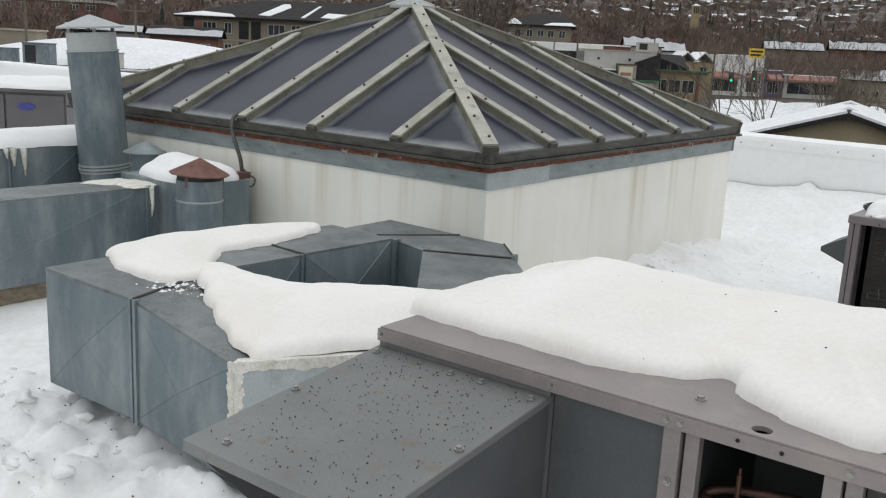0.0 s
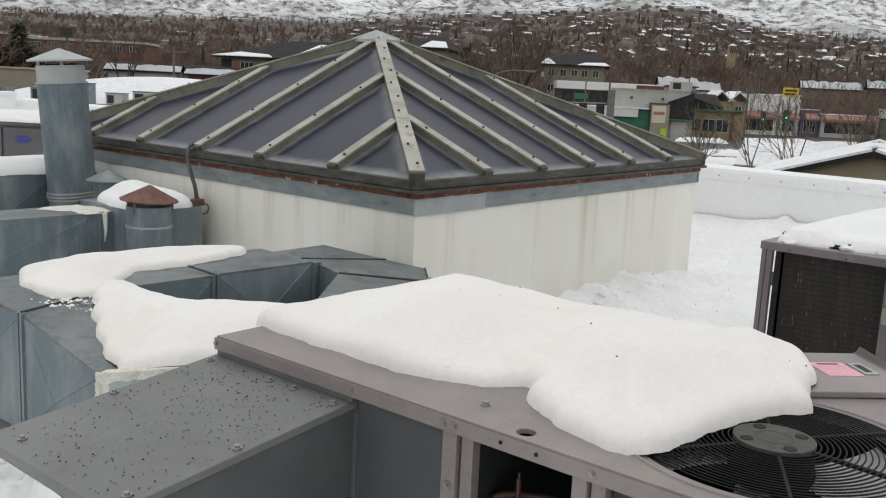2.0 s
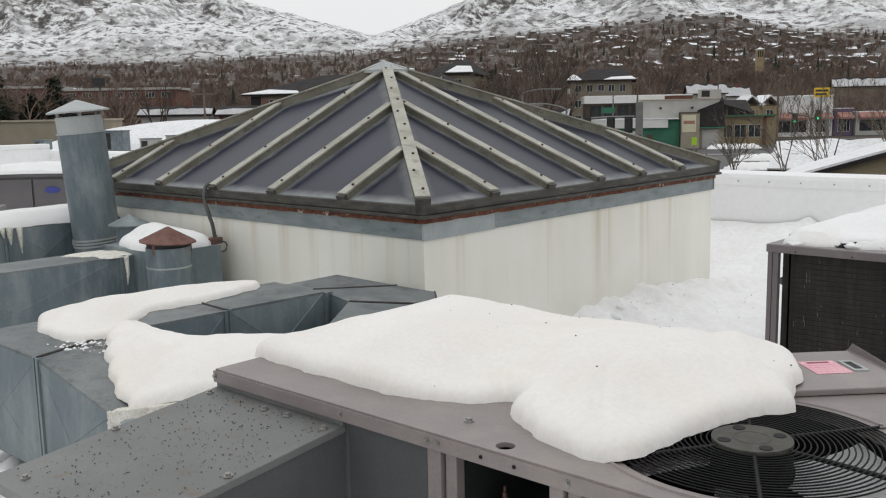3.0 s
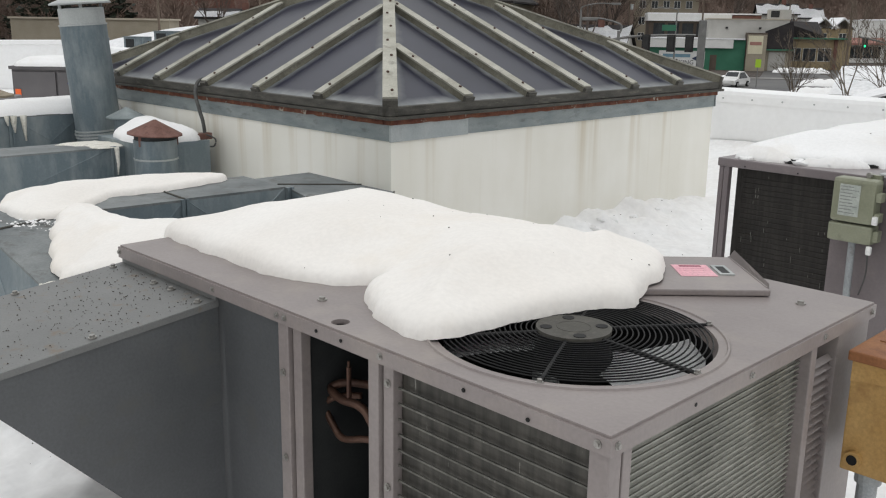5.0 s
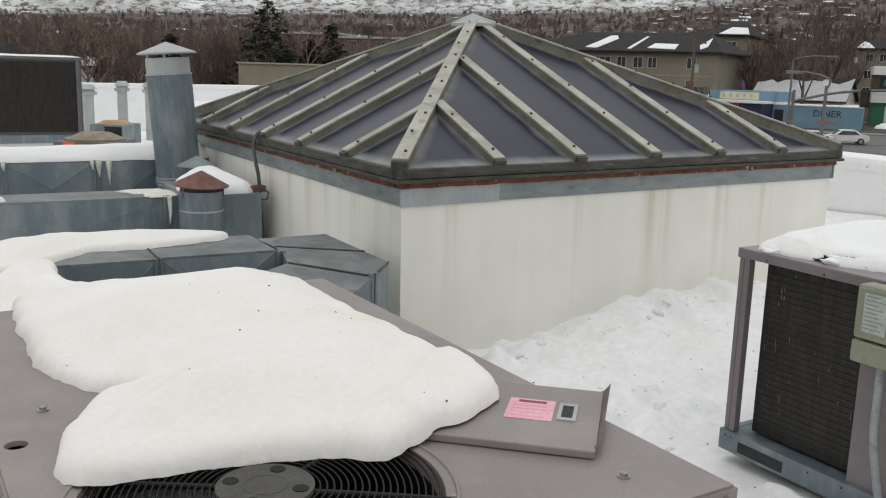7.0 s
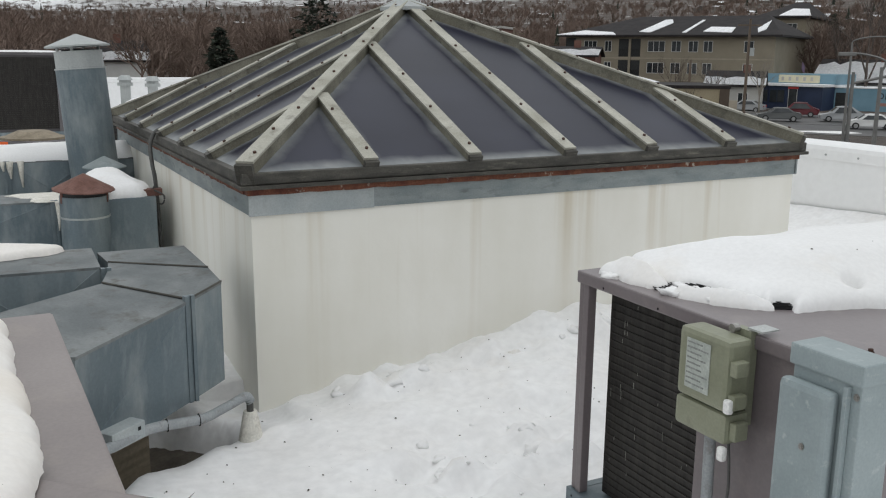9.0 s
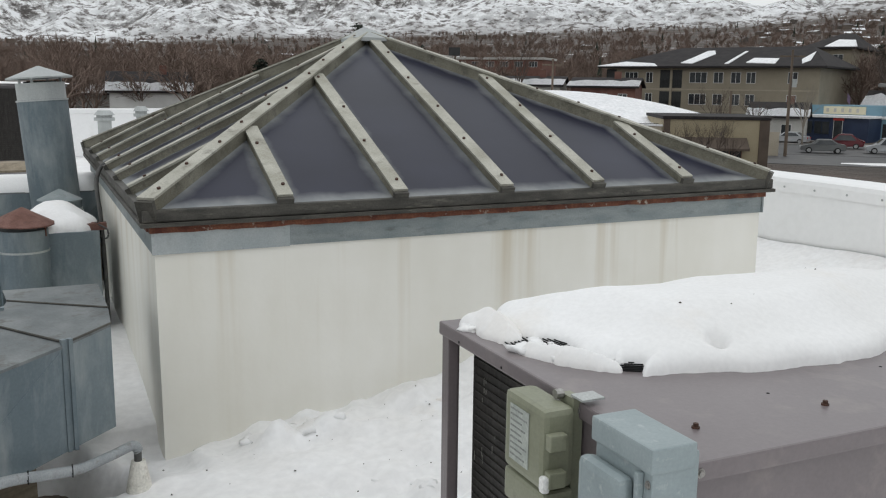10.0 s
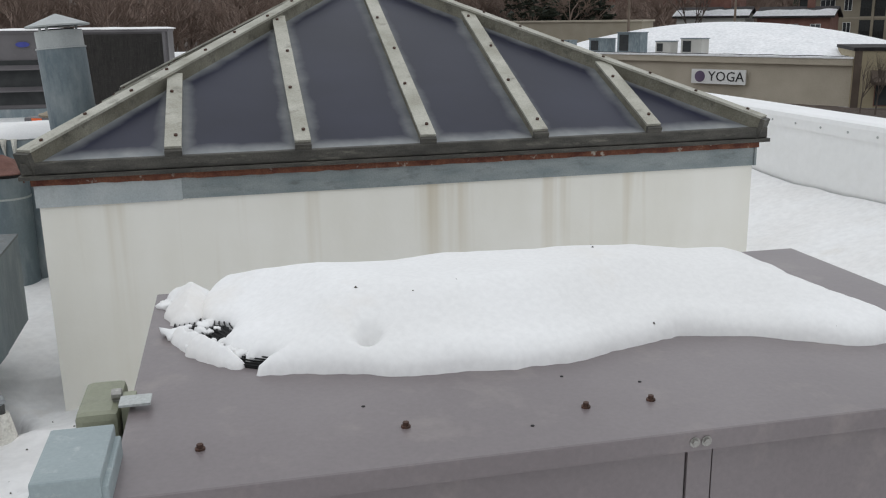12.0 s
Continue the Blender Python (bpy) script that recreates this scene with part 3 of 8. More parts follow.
            for k in range(4):
                bm.faces.new((c[0][k], c[0][(k + 1) % 4], c[1][(k + 1) % 4], c[1][k]))
            bm.faces.new(c[0])
            bm.faces.new(c[1][::-1])
            out.append(bm)
        return out, d, side, nrm

    screw = mesh_of("screw", cyl(bmesh.new(), (0, 0, 0), 0.009, 0.010, 8), RUSTBOLT)

    def rib(name, p, q, w, h, up, first=0.10, step=0.46):
        (body, cap), d, side, nrm = bar(p, q, w, h, up)
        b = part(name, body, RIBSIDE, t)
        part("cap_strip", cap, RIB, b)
        end = bmesh.new()
        foot = p - d * 0.012
        mm = Matrix((side, d, nrm)).transposed().to_4x4()
        mm.translation = foot
        bmesh.ops.create_cube(end, size=1.0, matrix=mm @ Matrix.Diagonal((w * 1.25, 0.024, h * 2.0, 1)))
        part("end_plate", end, FRAME, b)
        L = (q - p).length
        s = first
        sgn = 1
        while s < L - 0.05:
            k = new("screw", screw)
            k.parent = b
            m2 = Matrix((side, d, nrm)).transposed().to_4x4()
            m2.translation = p + d * s + nrm * (h + 0.011) + side * 0.012 * sgn
            k.matrix_local = m2
            sgn = -sgn
            s += step
        return b

    Z = Vector((0, 0, 1))
    for c in corners:
        start = c + (ap - c).normalized() * 0.0
        rib("hip_rib", start, ap - (ap - c).normalized() * 0.05, 0.072, 0.055, Z, 0.10, 0.30)
    RX = (0.0, 0.632, 1.228, 1.838, 2.418, 3.035, SX)
    RY = (0.0, 0.685, 1.418, 2.125, 2.882, 3.62, SY)
    share = lambda v, whole: min(v, whole - v) / (whole / 2)
    rise = (ap.z - EAVE)
    for k in range(1, 6):
        f = share(RX[k], SX)
        for y0, y1 in ((0.0, SY / 2 * f), (SY, SY - SY / 2 * f)):
            p, q = Vector((RX[k], y0, EAVE)), Vector((RX[k], y1, EAVE + rise * f))
            rib("rib", p, q - (q - p).normalized() * (0.05 if k == 3 else 0.035), 0.062, 0.042, Z)
        f = share(RY[k], SY)
        for x0, x1 in ((0.0, SX / 2 * f), (SX, SX - SX / 2 * f)):
            p, q = Vector((x0, RY[k], EAVE)), Vector((x1, RY[k], EAVE + rise * f))
            rib("rib", p, q - (q - p).normalized() * (0.05 if k == 3 else 0.035), 0.062, 0.042, Z)
    # panes: one between each two bars, with a fine rim band for the haze
    def pane(poly):
        pl = [Vector(p) for p in poly]
        c = sum(pl, Vector()) / len(pl)
        bm = bmesh.new()
        lay = bm.verts.layers.float.new("rim")
        nrm = (pl[1] - pl[0]).cross(pl[2] - pl[0]).normalized()
        if nrm.z < 0:
            nrm = -nrm
        levels = ((0.0, 0.85), (0.045, 0.60), (0.085, 0.30), (0.14, 0.0))
        n = len(pl)
        per = []
        for dist, v in levels:
            loop = []
            for i in range(n):
                a, b, e = pl[i - 1], pl[i], pl[(i + 1) % n]
                d1, d2 = (b - a).normalized(), (e - b).normalized()
                n1, n2 = nrm.cross(d1), nrm.cross(d2)
                if n1.dot(c - b) < 0:
                    n1 = -n1
                if n2.dot(c - b) < 0:
                    n2 = -n2
                bis = (n1 + n2)
                k = bis.length_squared / 2
                off = bis / max(k, 0.25) * dist
                lim = (c - b).length * 0.9
                if off.length > lim * 0.95:
                    off = (c - b) * 0.9
                loop.append(b + off)
            per.append((loop, v))
        rows = []
        for loop, v in per:
            r = []
            for i in range(n):
                for s in range(6):
                    w = bm.verts.new(loop[i].lerp(loop[(i + 1) % n], s / 6))
                    w[lay] = v
                    r.append(w)
            rows.append(r)
        for a, b in zip(rows, rows[1:]):
            m = len(a)
            for k in range(m):
                bm.faces.new((a[k], a[(k + 1) % m], b[(k + 1) % m], b[k]))
        bm.faces.new(rows[-1])
        part("pane", bm, GLAZING, t)

    for k in range(6):
        for s in (0, 1):
            xa, xb = RX[k], RX[k + 1]
            f0, f1 = share(xa, SX), share(xb, SX)
            Y = lambda f: SY / 2 * f if s == 0 else SY - SY / 2 * f
            poly = [(xa, Y(0), EAVE), (xb, Y(0), EAVE), (xb, Y(f1), EAVE + rise * f1), (xa, Y(f0), EAVE + rise * f0)]
            if f0 == 0:
                poly = poly[:3]
            elif f1 == 0:
                poly = [poly[0], poly[1], poly[3]]
            pane(poly)
            ya, yb = RY[k], RY[k + 1]
            f0, f1 = share(ya, SY), share(yb, SY)
            X = lambda f: SX / 2 * f if s == 0 else SX - SX / 2 * f
            poly = [(X(0), ya, EAVE), (X(0), yb, EAVE), (X(f1), yb, EAVE + rise * f1), (X(f0), ya, EAVE + rise * f0)]
            if f0 == 0:
                poly = poly[:3]
            elif f1 == 0:
                poly = [poly[0], poly[1], poly[3]]
            pane(poly)
    # sheet cap over the peak
    bm = bmesh.new()
    a = 0.15
    base = [(-a, -a * 1.15), (a, -a * 1.15), (a, a * 1.15), (-a, a * 1.15)]
    low = [bm.verts.new((ap.x + x, ap.y + y, ap.z + 0.005)) for x, y in base]
    skirt = [bm.verts.new((ap.x + x, ap.y + y, ap.z - 0.02)) for x, y in base]
    top = bm.verts.new((ap.x - 0.01, ap.y + 0.012, ap.z + 0.088))
    for i in range(4):
        bm.faces.new((low[i], low[(i + 1) % 4], top))
        bm.faces.new((skirt[i], skirt[(i + 1) % 4], low[(i + 1) % 4], low[i]))
    bm.faces.new(skirt[::-1])
    part("peak_cap", bm, GALV_LIGHT, t, "folded sheet-metal peak cap")
    part("ceiling_panel", boxed(0.1, SX - 0.1, 0.1, SY - 0.1, 0.2, 0.24), DARK, t)
    return t


skylight()


# ---- packaged unit in front, with its fan ----
def wire_grille(parent, cx, cy, z0, r_in, r_out, rings, dome, label):
    """Guard of black wire: the outer ring, and under it each inner ring."""
    guard = None
    for i in reversed(range(rings)):
        f = i / (rings - 1)
        r = r_in + (r_out - r_in) * f
        z = z0 + dome * (1 - f ** 2.2)
        bm = tube(bmesh.new(), [(cx + r * math.cos(a), cy + r * math.sin(a), z) for a in np.linspace(0, 2 * math.pi, 56, endpoint=False)], 0.0021, 5, True)
        o = part("fan_guard" if guard is None else "guard_ring", bm, BLACKW, guard or parent, label if guard is None else "", True)
        guard = guard or o
    return guard


def grille_rod(a, r_in, r_out, dome):
    bm = bmesh.new()
    pts = []
    for f in np.linspace(0, 1, 8):
        r = r_in * 0.6 + (r_out - r_in * 0.6) * f
        ff = max(0, (r - r_in) / (r_out - r_in))
        pts.append((r * math.cos(a), r * math.sin(a), dome * (1 - min(1, ff) ** 2.2) - 0.006))
    return tube(bm, pts, 0.006, 6)


def bolts(parent, places, r=0.009, h=0.009, mat=BOLT, turn=None, name="bolt"):
    bm = cyl(bmesh.new(), (0, 0, 0), r * 1.5, h * 0.35, 10)
    cyl(bm, (0, 0, h * 0.35), r, h * 0.65, 6)
    me = mesh_of(name, bm, mat)
    for p in places:
        b = new(name, me)
        b.parent = parent
        b.matrix_local = Matrix.Translation(p) @ (turn or Matrix())


def coil_panel(bm, L, H, pitch, wire):
    """Rows of thin horizontal wires in front of a coil, in the xz plane."""
    z = pitch
    while z < H - pitch * 0.4:
        box(bm, 0, L, -wire, wire, z - wire, z + wire)
        z += pitch
    return bm


def louvre(L, H, n, d):
    bm = bmesh.new()
    for i in range(n):
        z = H * (i + 0.5) / n
        t = H / n
        vs = [bm.verts.new(p) for p in ((0, 0, z - t * 0.1), (L, 0, z - t * 0.1), (L, -d, z - t * 0.5), (0, -d, z - t * 0.5), (0, 0, z + 0.0), (L, 0, z + 0.0))]
        bm.faces.new((vs[0], vs[1], vs[2], vs[3]))
        bm.faces.new((vs[3], vs[2], vs[5], vs[4]))
    return bm


U1 = pose(-0.183, 2.615, 0, 0, 0, -37.0)
L1, W1, TOP1 = 2.0, 1.265, 0.782


def packaged_unit():
    t = thing("packaged_air_conditioner", U1, "taupe rooftop air conditioner with an open bay and black fan guard", "air conditioner")
    z0, zt = -0.12, TOP1
    fx, fy, fr = 1.583, 0.428, 0.346
    # top sheet with fan opening and a small knock-out, and its turned-down lip
    bm = bmesh.new()
    sheet_with_holes(bm, [(0, 0), (L1, 0), (L1, W1), (0, W1)], [ring(fx, fy, fr, 56), ring(1.137, 0.048, 0.024, 20)], zt)
    n0 = len(bm.verts)
    for (a, b) in (((0, 0), (L1, 0)), ((L1, 0), (L1, W1)), ((L1, W1), (0, W1)), ((0, W1), (0, 0))):
        v = [bm.verts.new((a[0], a[1], zt)), bm.verts.new((b[0], b[1], zt)), bm.verts.new((b[0], b[1], zt - 0.042)), bm.verts.new((a[0], a[1], zt - 0.042))]
        bm.faces.new(v)
    for (cx, cy, r, dep, n) in ((fx, fy, fr, 0.03, 56), (1.137, 0.048, 0.024, 0.012, 20)):
        p = ring(cx, cy, r, n)
        up = [bm.verts.new((x, y, zt)) for x, y in p]
        lo = [bm.verts.new((cx + (x - cx) * 0.97, cy + (y - cy) * 0.97, zt - dep)) for x, y in p]
        for i in range(n):
            bm.faces.new((up[i], up[(i + 1) % n], lo[(i + 1) % n], lo[i]))
    bmesh.ops.remove_doubles(bm, verts=bm.verts, dist=0.0002)
    es = [e for e in bm.edges if all(abs(v.co.z - zt) < 1e-5 for v in e.verts) and any(abs(f.normal.z) < 0.5 for f in e.link_faces) and
          (abs(e.verts[0].co.x - e.verts[1].co.x) > 0.9 or abs(e.verts[0].co.y - e.verts[1].co.y) > 0.9)]
    bmesh.ops.bevel(bm, geom=es, offset=0.006, segments=2, affect="EDGES")
    part("top_panel", bm, TAUPE, t, "taupe enamelled top sheet")
    # raised rim round the fan
    bm = bmesh.new()
    tube(bm, [(fx + 0.370 * math.cos(a), fy + 0.370 * math.sin(a), zt) for a in np.linspace(0, 2 * math.pi, 56, endpoint=False)], 0.005, 6, True)
    part("fan_rim", bm, TAUPE, t)
    g = 0.02
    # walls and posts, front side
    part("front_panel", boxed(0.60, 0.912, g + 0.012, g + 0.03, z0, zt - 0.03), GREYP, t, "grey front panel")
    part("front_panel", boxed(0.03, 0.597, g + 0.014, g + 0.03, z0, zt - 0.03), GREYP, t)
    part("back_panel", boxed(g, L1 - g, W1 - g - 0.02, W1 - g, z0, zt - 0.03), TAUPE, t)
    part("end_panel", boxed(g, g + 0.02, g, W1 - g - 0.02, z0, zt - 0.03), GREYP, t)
    # bay walls are near-black: the shade of the bay is in their colour
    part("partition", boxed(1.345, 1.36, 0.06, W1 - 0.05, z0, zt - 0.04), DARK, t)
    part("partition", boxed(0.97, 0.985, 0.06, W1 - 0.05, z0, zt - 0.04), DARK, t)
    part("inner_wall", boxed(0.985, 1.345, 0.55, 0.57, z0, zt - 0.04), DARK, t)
    # near-black sheet added under the knock-out so that its hole looks dark
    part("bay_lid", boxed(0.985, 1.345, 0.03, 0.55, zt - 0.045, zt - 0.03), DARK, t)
    for a in ((0.917, 0.962), (0.970, 1.006), (1.292, 1.330), (1.336, 1.372)):
        part("post", boxed(a[0], a[1], 0.008 if a[0] in (0.917, 1.292) else 0.018, 0.05, z0, zt - 0.040, bevel=0.003), TAUPE, t)
    part("post", boxed(1.945, 1.992, 0.008, 0.05, z0, zt - 0.040, bevel=0.004), TAUPE, t)
    part("post", boxed(1.95, 1.992, 0.055, 0.085, z0, zt - 0.040, bevel=0.003), TAUPE, t)
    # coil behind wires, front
    part("coil", boxed(1.375, 1.945, 0.045, 0.08, z0, zt - 0.040), FIN_DIM, t, "dark finned coil with pale dirt flecks")
    bm = coil_panel(bmesh.new(), 0.57, zt - 0.06 - z0, 0.040, 0.0024)
    bmesh.ops.translate(bm, verts=bm.verts, vec=(1.375, 0.034, z0))
    part("coil_guard", bm, FIN_GREY, t)["kind"] = "stuff"
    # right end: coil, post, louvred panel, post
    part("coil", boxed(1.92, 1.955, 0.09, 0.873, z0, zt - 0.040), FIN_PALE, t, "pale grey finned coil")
    bm = coil_panel(bmesh.new(), 0.786, zt - 0.06 - z0, 0.016, 0.0022)
    bmesh.ops.rotate(bm, verts=bm.verts, cent=(0, 0, 0), matrix=Matrix.Rotation(radians(90), 3, "Z"))
    bmesh.ops.translate(bm, verts=bm.verts, vec=(1.965, 0.087, z0))
    part("coil_guard", bm, FIN_PALE, t)["kind"] = "stuff"
    part("post", boxed(1.95, 1.994, 0.876, 0.908, z0, zt - 0.040, bevel=0.003), TAUPE, t)
    part("louvre_backing", boxed(1.92, 1.93, 0.862, 1.06, z0, zt - 0.040), DARK, t)
    bm = louvre(0.125, zt - 0.09 - z0, 34, 0.016)
    bmesh.ops.rotate(bm, verts=bm.verts, cent=(0, 0, 0), matrix=Matrix.Rotation(radians(90), 3, "Z"))
    bmesh.ops.translate(bm, verts=bm.verts, vec=(1.97, 0.912, z0))
    part("louvre", bm, TAUPE, t)["kind"] = "stuff"
    part("post", boxed(1.93, 1.992, 1.042, W1 - 0.02, z0, zt - 0.040, bevel=0.003), TAUPE, t)
    # the fan well, motor, blades
    bm = bmesh.new()
    p = [(fx + 0.338 * math.cos(a), fy + 0.338 * math.sin(a)) for a in np.linspace(0, 2 * math.pi, 48, endpoint=False)]
    up = [bm.verts.new((x, y, zt - 0.028)) for x, y in p]
    lo = [bm.verts.new((x, y, zt - 0.26)) for x, y in p]
    for i in range(48):
        bm.faces.new((up[i], up[(i + 1) % 48], lo[(i + 1) % 48], lo[i]))
    part("fan_shroud", bm, BLACKW, t, smooth=True)
    # well floor and back carry the shade of the well as near-black colour
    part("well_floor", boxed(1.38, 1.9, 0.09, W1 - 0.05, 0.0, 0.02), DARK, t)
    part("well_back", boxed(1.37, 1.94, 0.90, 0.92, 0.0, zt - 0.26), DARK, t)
    part("motor", cyl(bmesh.new(), (fx, fy, zt - 0.21), 0.095, 0.20, 28), BLACKW, t, "black fan motor")
    part("motor_plate", boxed(fx - 0.045, fx + 0.035, fy - 0.099, fy - 0.094, zt - 0.16, zt - 0.09), GREYINK, t)
    for k in range(2):
        bm = bmesh.new()
        a0 = radians(16 + 180 * k)
        n = 7
        rows = []
        for i in range(n):
            r = 0.10 + 0.225 * i / (n - 1)
            half = radians(29 + 16 * i / (n - 1))
            rows.append([bm.verts.new((fx + r * math.cos(a0 + s * half), fy + r * math.sin(a0 + s * half), zt - 0.065 + 0.022 * s * (0.6 + 0.4 * i / n))) for s in (-1, -0.5, 0, 0.5, 1)])
        for a, b in zip(rows, rows[1:]):
            for j in range(4):
                bm.faces.new((a[j], a[j + 1], b[j + 1], b[j]))
        bmesh.ops.solidify(bm, geom=bm.faces[:], thickness=0.003)
        part("fan_blade", bm, FAN, t, "pale metal fan blade", True)
    # guard
    guard = wire_grille(t, fx, fy, zt + 0.004, 0.104, 0.334, 18, 0.004, "black concentric wire fan guard")
    for k in range(6):
        gm = grille_rod(radians(56.0 + 60.0 * k), 0.1, 0.362, 0.004)
        bmesh.ops.translate(gm, verts=gm.verts, vec=(fx, fy, zt + 0.006))
        part("guard_rod", gm, BLACKW, guard, smooth=True)
        a = radians(56.0 + 60.0 * k)
        bolts(t, [(fx + 0.360 * math.cos(a), fy + 0.360 * math.sin(a), zt + 0.002)], 0.006, 0.009)
    bm = cyl(bmesh.new(), (fx, fy, zt + 0.004), 0.094, 0.010, 36)
    cap = part("motor_cap", bm, HUB, guard, "round grey motor cap")
    part("cap_ring", tube(bmesh.new(), [(fx + 0.042 * math.cos(a), fy + 0.042 * math.sin(a), zt + 0.0135) for a in np.linspace(0, 6.2832, 32, endpoint=False)], 0.0018, 5, True), HUB, cap)
    # four black discs on the cap carry the dark of its slots
    for k in range(4):
        a = radians(49 + 90 * k)
        part("slot", cyl(bmesh.new(), (fx + 0.070 * math.cos(a), fy + 0.070 * math.sin(a), zt + 0.0135), 0.0155, 0.002, 12), BLACKW, guard)
    # intake hood on the front
    hz0, hz1, hl, hw = TOP1 - 0.062, TOP1 - 0.135, 0.70, 0.595
    prof = [(-0.02, hz0 - 0.004), (-hl, hz1)]
    bm = bmesh.new()
    for (dz, e) in ((0, 0),):
        a = [bm.verts.new(p) for p in ((0.0, 0.02, hz0 + 0.002), (hw, 0.02, hz0 + 0.002), (hw, -hl, hz1), (0.0, -hl, hz1))]
        b = [bm.verts.new((v.co.x, v.co.y, v.co.z - 0.004)) for v in a]
        bm.faces.new(a)
        bm.faces.new(b[::-1])
        for i in range(4):
            bm.faces.new((a[i], a[(i + 1) % 4], b[(i + 1) % 4], b[i]))
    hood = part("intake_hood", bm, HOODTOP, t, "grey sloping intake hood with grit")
    part("front_lip", boxed(0.0, hw, -hl - 0.003, -hl, hz1 - 0.03, hz1), HOODTOP, hood)
    part("back_flange", boxed(0.0, hw, 0.012, 0.018, hz0 - 0.004, TOP1 - 0.045), HOODTOP, hood)
    for x in (0.004, hw - 0.008):
        bm = bmesh.new()
        pts = [(0.02, hz0 - 0.003), (-hl + 0.02, hz1 - 0.004), (-hl + 0.02, hz1 - 0.035), (-0.02, z0 + 0.0), (0.02, z0)]
        a = [bm.verts.new((x, y, z)) for y, z in pts]
        b = [bm.verts.new((x + 0.004, y, z)) for y, z in pts]
        bm.faces.new(a)
        bm.faces.new(b[::-1])
        for i in range(5):
            bm.faces.new((a[i], a[(i + 1) % 5], b[(i + 1) % 5], b[i]))
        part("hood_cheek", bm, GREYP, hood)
    bm = bmesh.new()
    for x in (0.0, hw):
        vs = [bm.verts.new((x + dx, y, z)) for dx in (-0.002, 0.002) for y, z in ((0.02, hz0), (-hl, hz1), (-hl, hz1 - 0.018), (0.02, hz0 - 0.018))]
        for q in ((0, 1, 2, 3), (7, 6, 5, 4), (0, 4, 5, 1), (3, 2, 6, 7), (1, 5, 6, 2), (0, 3, 7, 4)):
            bm.faces.new([vs[i] for i in q])
        part("hood_lip", bm, HOODTOP, hood)
        bm = bmesh.new()
    bm.free()
    slope = math.degrees(math.atan2(hz0 - hz1, hl))
    tilt = pose(0, 0, 0, slope, 0, 0)
    hz = lambda y: hz0 + (hz1 - hz0) * (-y / hl) + 0.001
    bolts(hood, [(x, y, hz(y)) for x, y in ((0.03, -0.035), (0.3, -0.03), (0.565, -0.03), (0.02, -0.35), (0.57, -0.35), (0.10, -0.65), (0.56, -0.64), (0.4, -0.025))], 0.008, 0.010, BOLT, tilt)
    # screws along the lip and on top
    f = pose(0, 0, 0, 90, 0, 0)
    bolts(t, [(x, 0.0, zt - 0.022) for x in (0.01, 0.6, 0.925, 0.96, 1.345, 1.97)], 0.006, 0.007, BOLT, f)
    e = pose(0, 0, 0, 0, 90, 0)
    bolts(t, [(L1, y, zt - 0.022) for y in (0.02, 0.54, 0.93, 1.235)], 0.006, 0.007, BOLT, e)
    bolts(t, [(x, 0.007, z) for x in (0.94,) for z in (0.6, 0.35, 0.1)] + [(1.354, 0.017, z) for z in (0.69, 0.42, 0.2)], 0.007, 0.008, BOLT, f)
    bolts(t, [(0.957, 0.127, zt), (1.862, 1.085, zt), (1.12, 0.9, zt)], 0.009, 0.010)
    # flat black discs put the dark of the screw holes into colour
    for x, y, z in ((1.10, -0.001, zt - 0.022), (1.2, -0.001, zt - 0.022), (1.62, -0.001, zt - 0.022), (1.80, -0.001, zt - 0.03)):
        part("screw_hole", cyl(bmesh.new(), (x, y, z), 0.005, 0.002, 8, m=f), BLACKW, t)
    for y in (0.3, 0.55):
        part("screw_hole", cyl(bmesh.new(), (L1 - 0.001, y, zt - 0.022), 0.005, 0.002, 8, m=e), BLACKW, t)
    # what shows in the open bay: bent copper lines, a cock and a dark compressor
    part("compressor", cyl(bmesh.new(), (1.19, 0.36, 0.0), 0.12, 0.30, 24), BLACKW, t)
    pts = spline([(1.20, 0.22, 0.56), (1.05, 0.16, 0.56), (0.995, 0.125, 0.54), (1.05, 0.115, 0.525), (1.13, 0.12, 0.525), (1.175, 0.125, 0.48), (1.19, 0.20, 0.30)], 6)
    part("copper_pipe", tube(bmesh.new(), pts, 0.012, 8), COPPER, t, "bent copper line", True)
    pts = spline([(1.06, 0.18, 0.52), (0.995, 0.13, 0.508), (0.972, 0.12, 0.475), (1.01, 0.12, 0.43), (1.055, 0.12, 0.408), (1.15, 0.13, 0.435), (1.25, 0.18, 0.42)], 6)
    part("copper_pipe", tube(bmesh.new(), pts, 0.010, 8), COPPER, t, "", True)
    part("service_cock", cyl(cyl(bmesh.new(), (1.078, 0.12, 0.535), 0.007, 0.09, 8), (1.078, 0.12, 0.625), 0.004, 0.016, 8), COPPER, t)
    # curb below
    part("mounting_curb", boxed(0.08, L1 - 0.08, 0.08, W1 - 0.08, ROOF_Z, z0), TPO, t)
    return t


packaged_unit()

V, F = grit(640, lambda r: (lambda x, y: (x, y, TOP1 - 0.062 - 0.073 * (-y / 0.70) + 0.002))(r.uniform(0.02, 0.58), -0.68 * r.random() ** 1.15), 0.0024, 3, 0.2)
ob = new("hood_grit", array_mesh("hood_grit", V, F, DEBRIS))
ob.matrix_world = U1
tagged(ob, "dark grit scattered on the grey hood", "grit", kind="stuff")


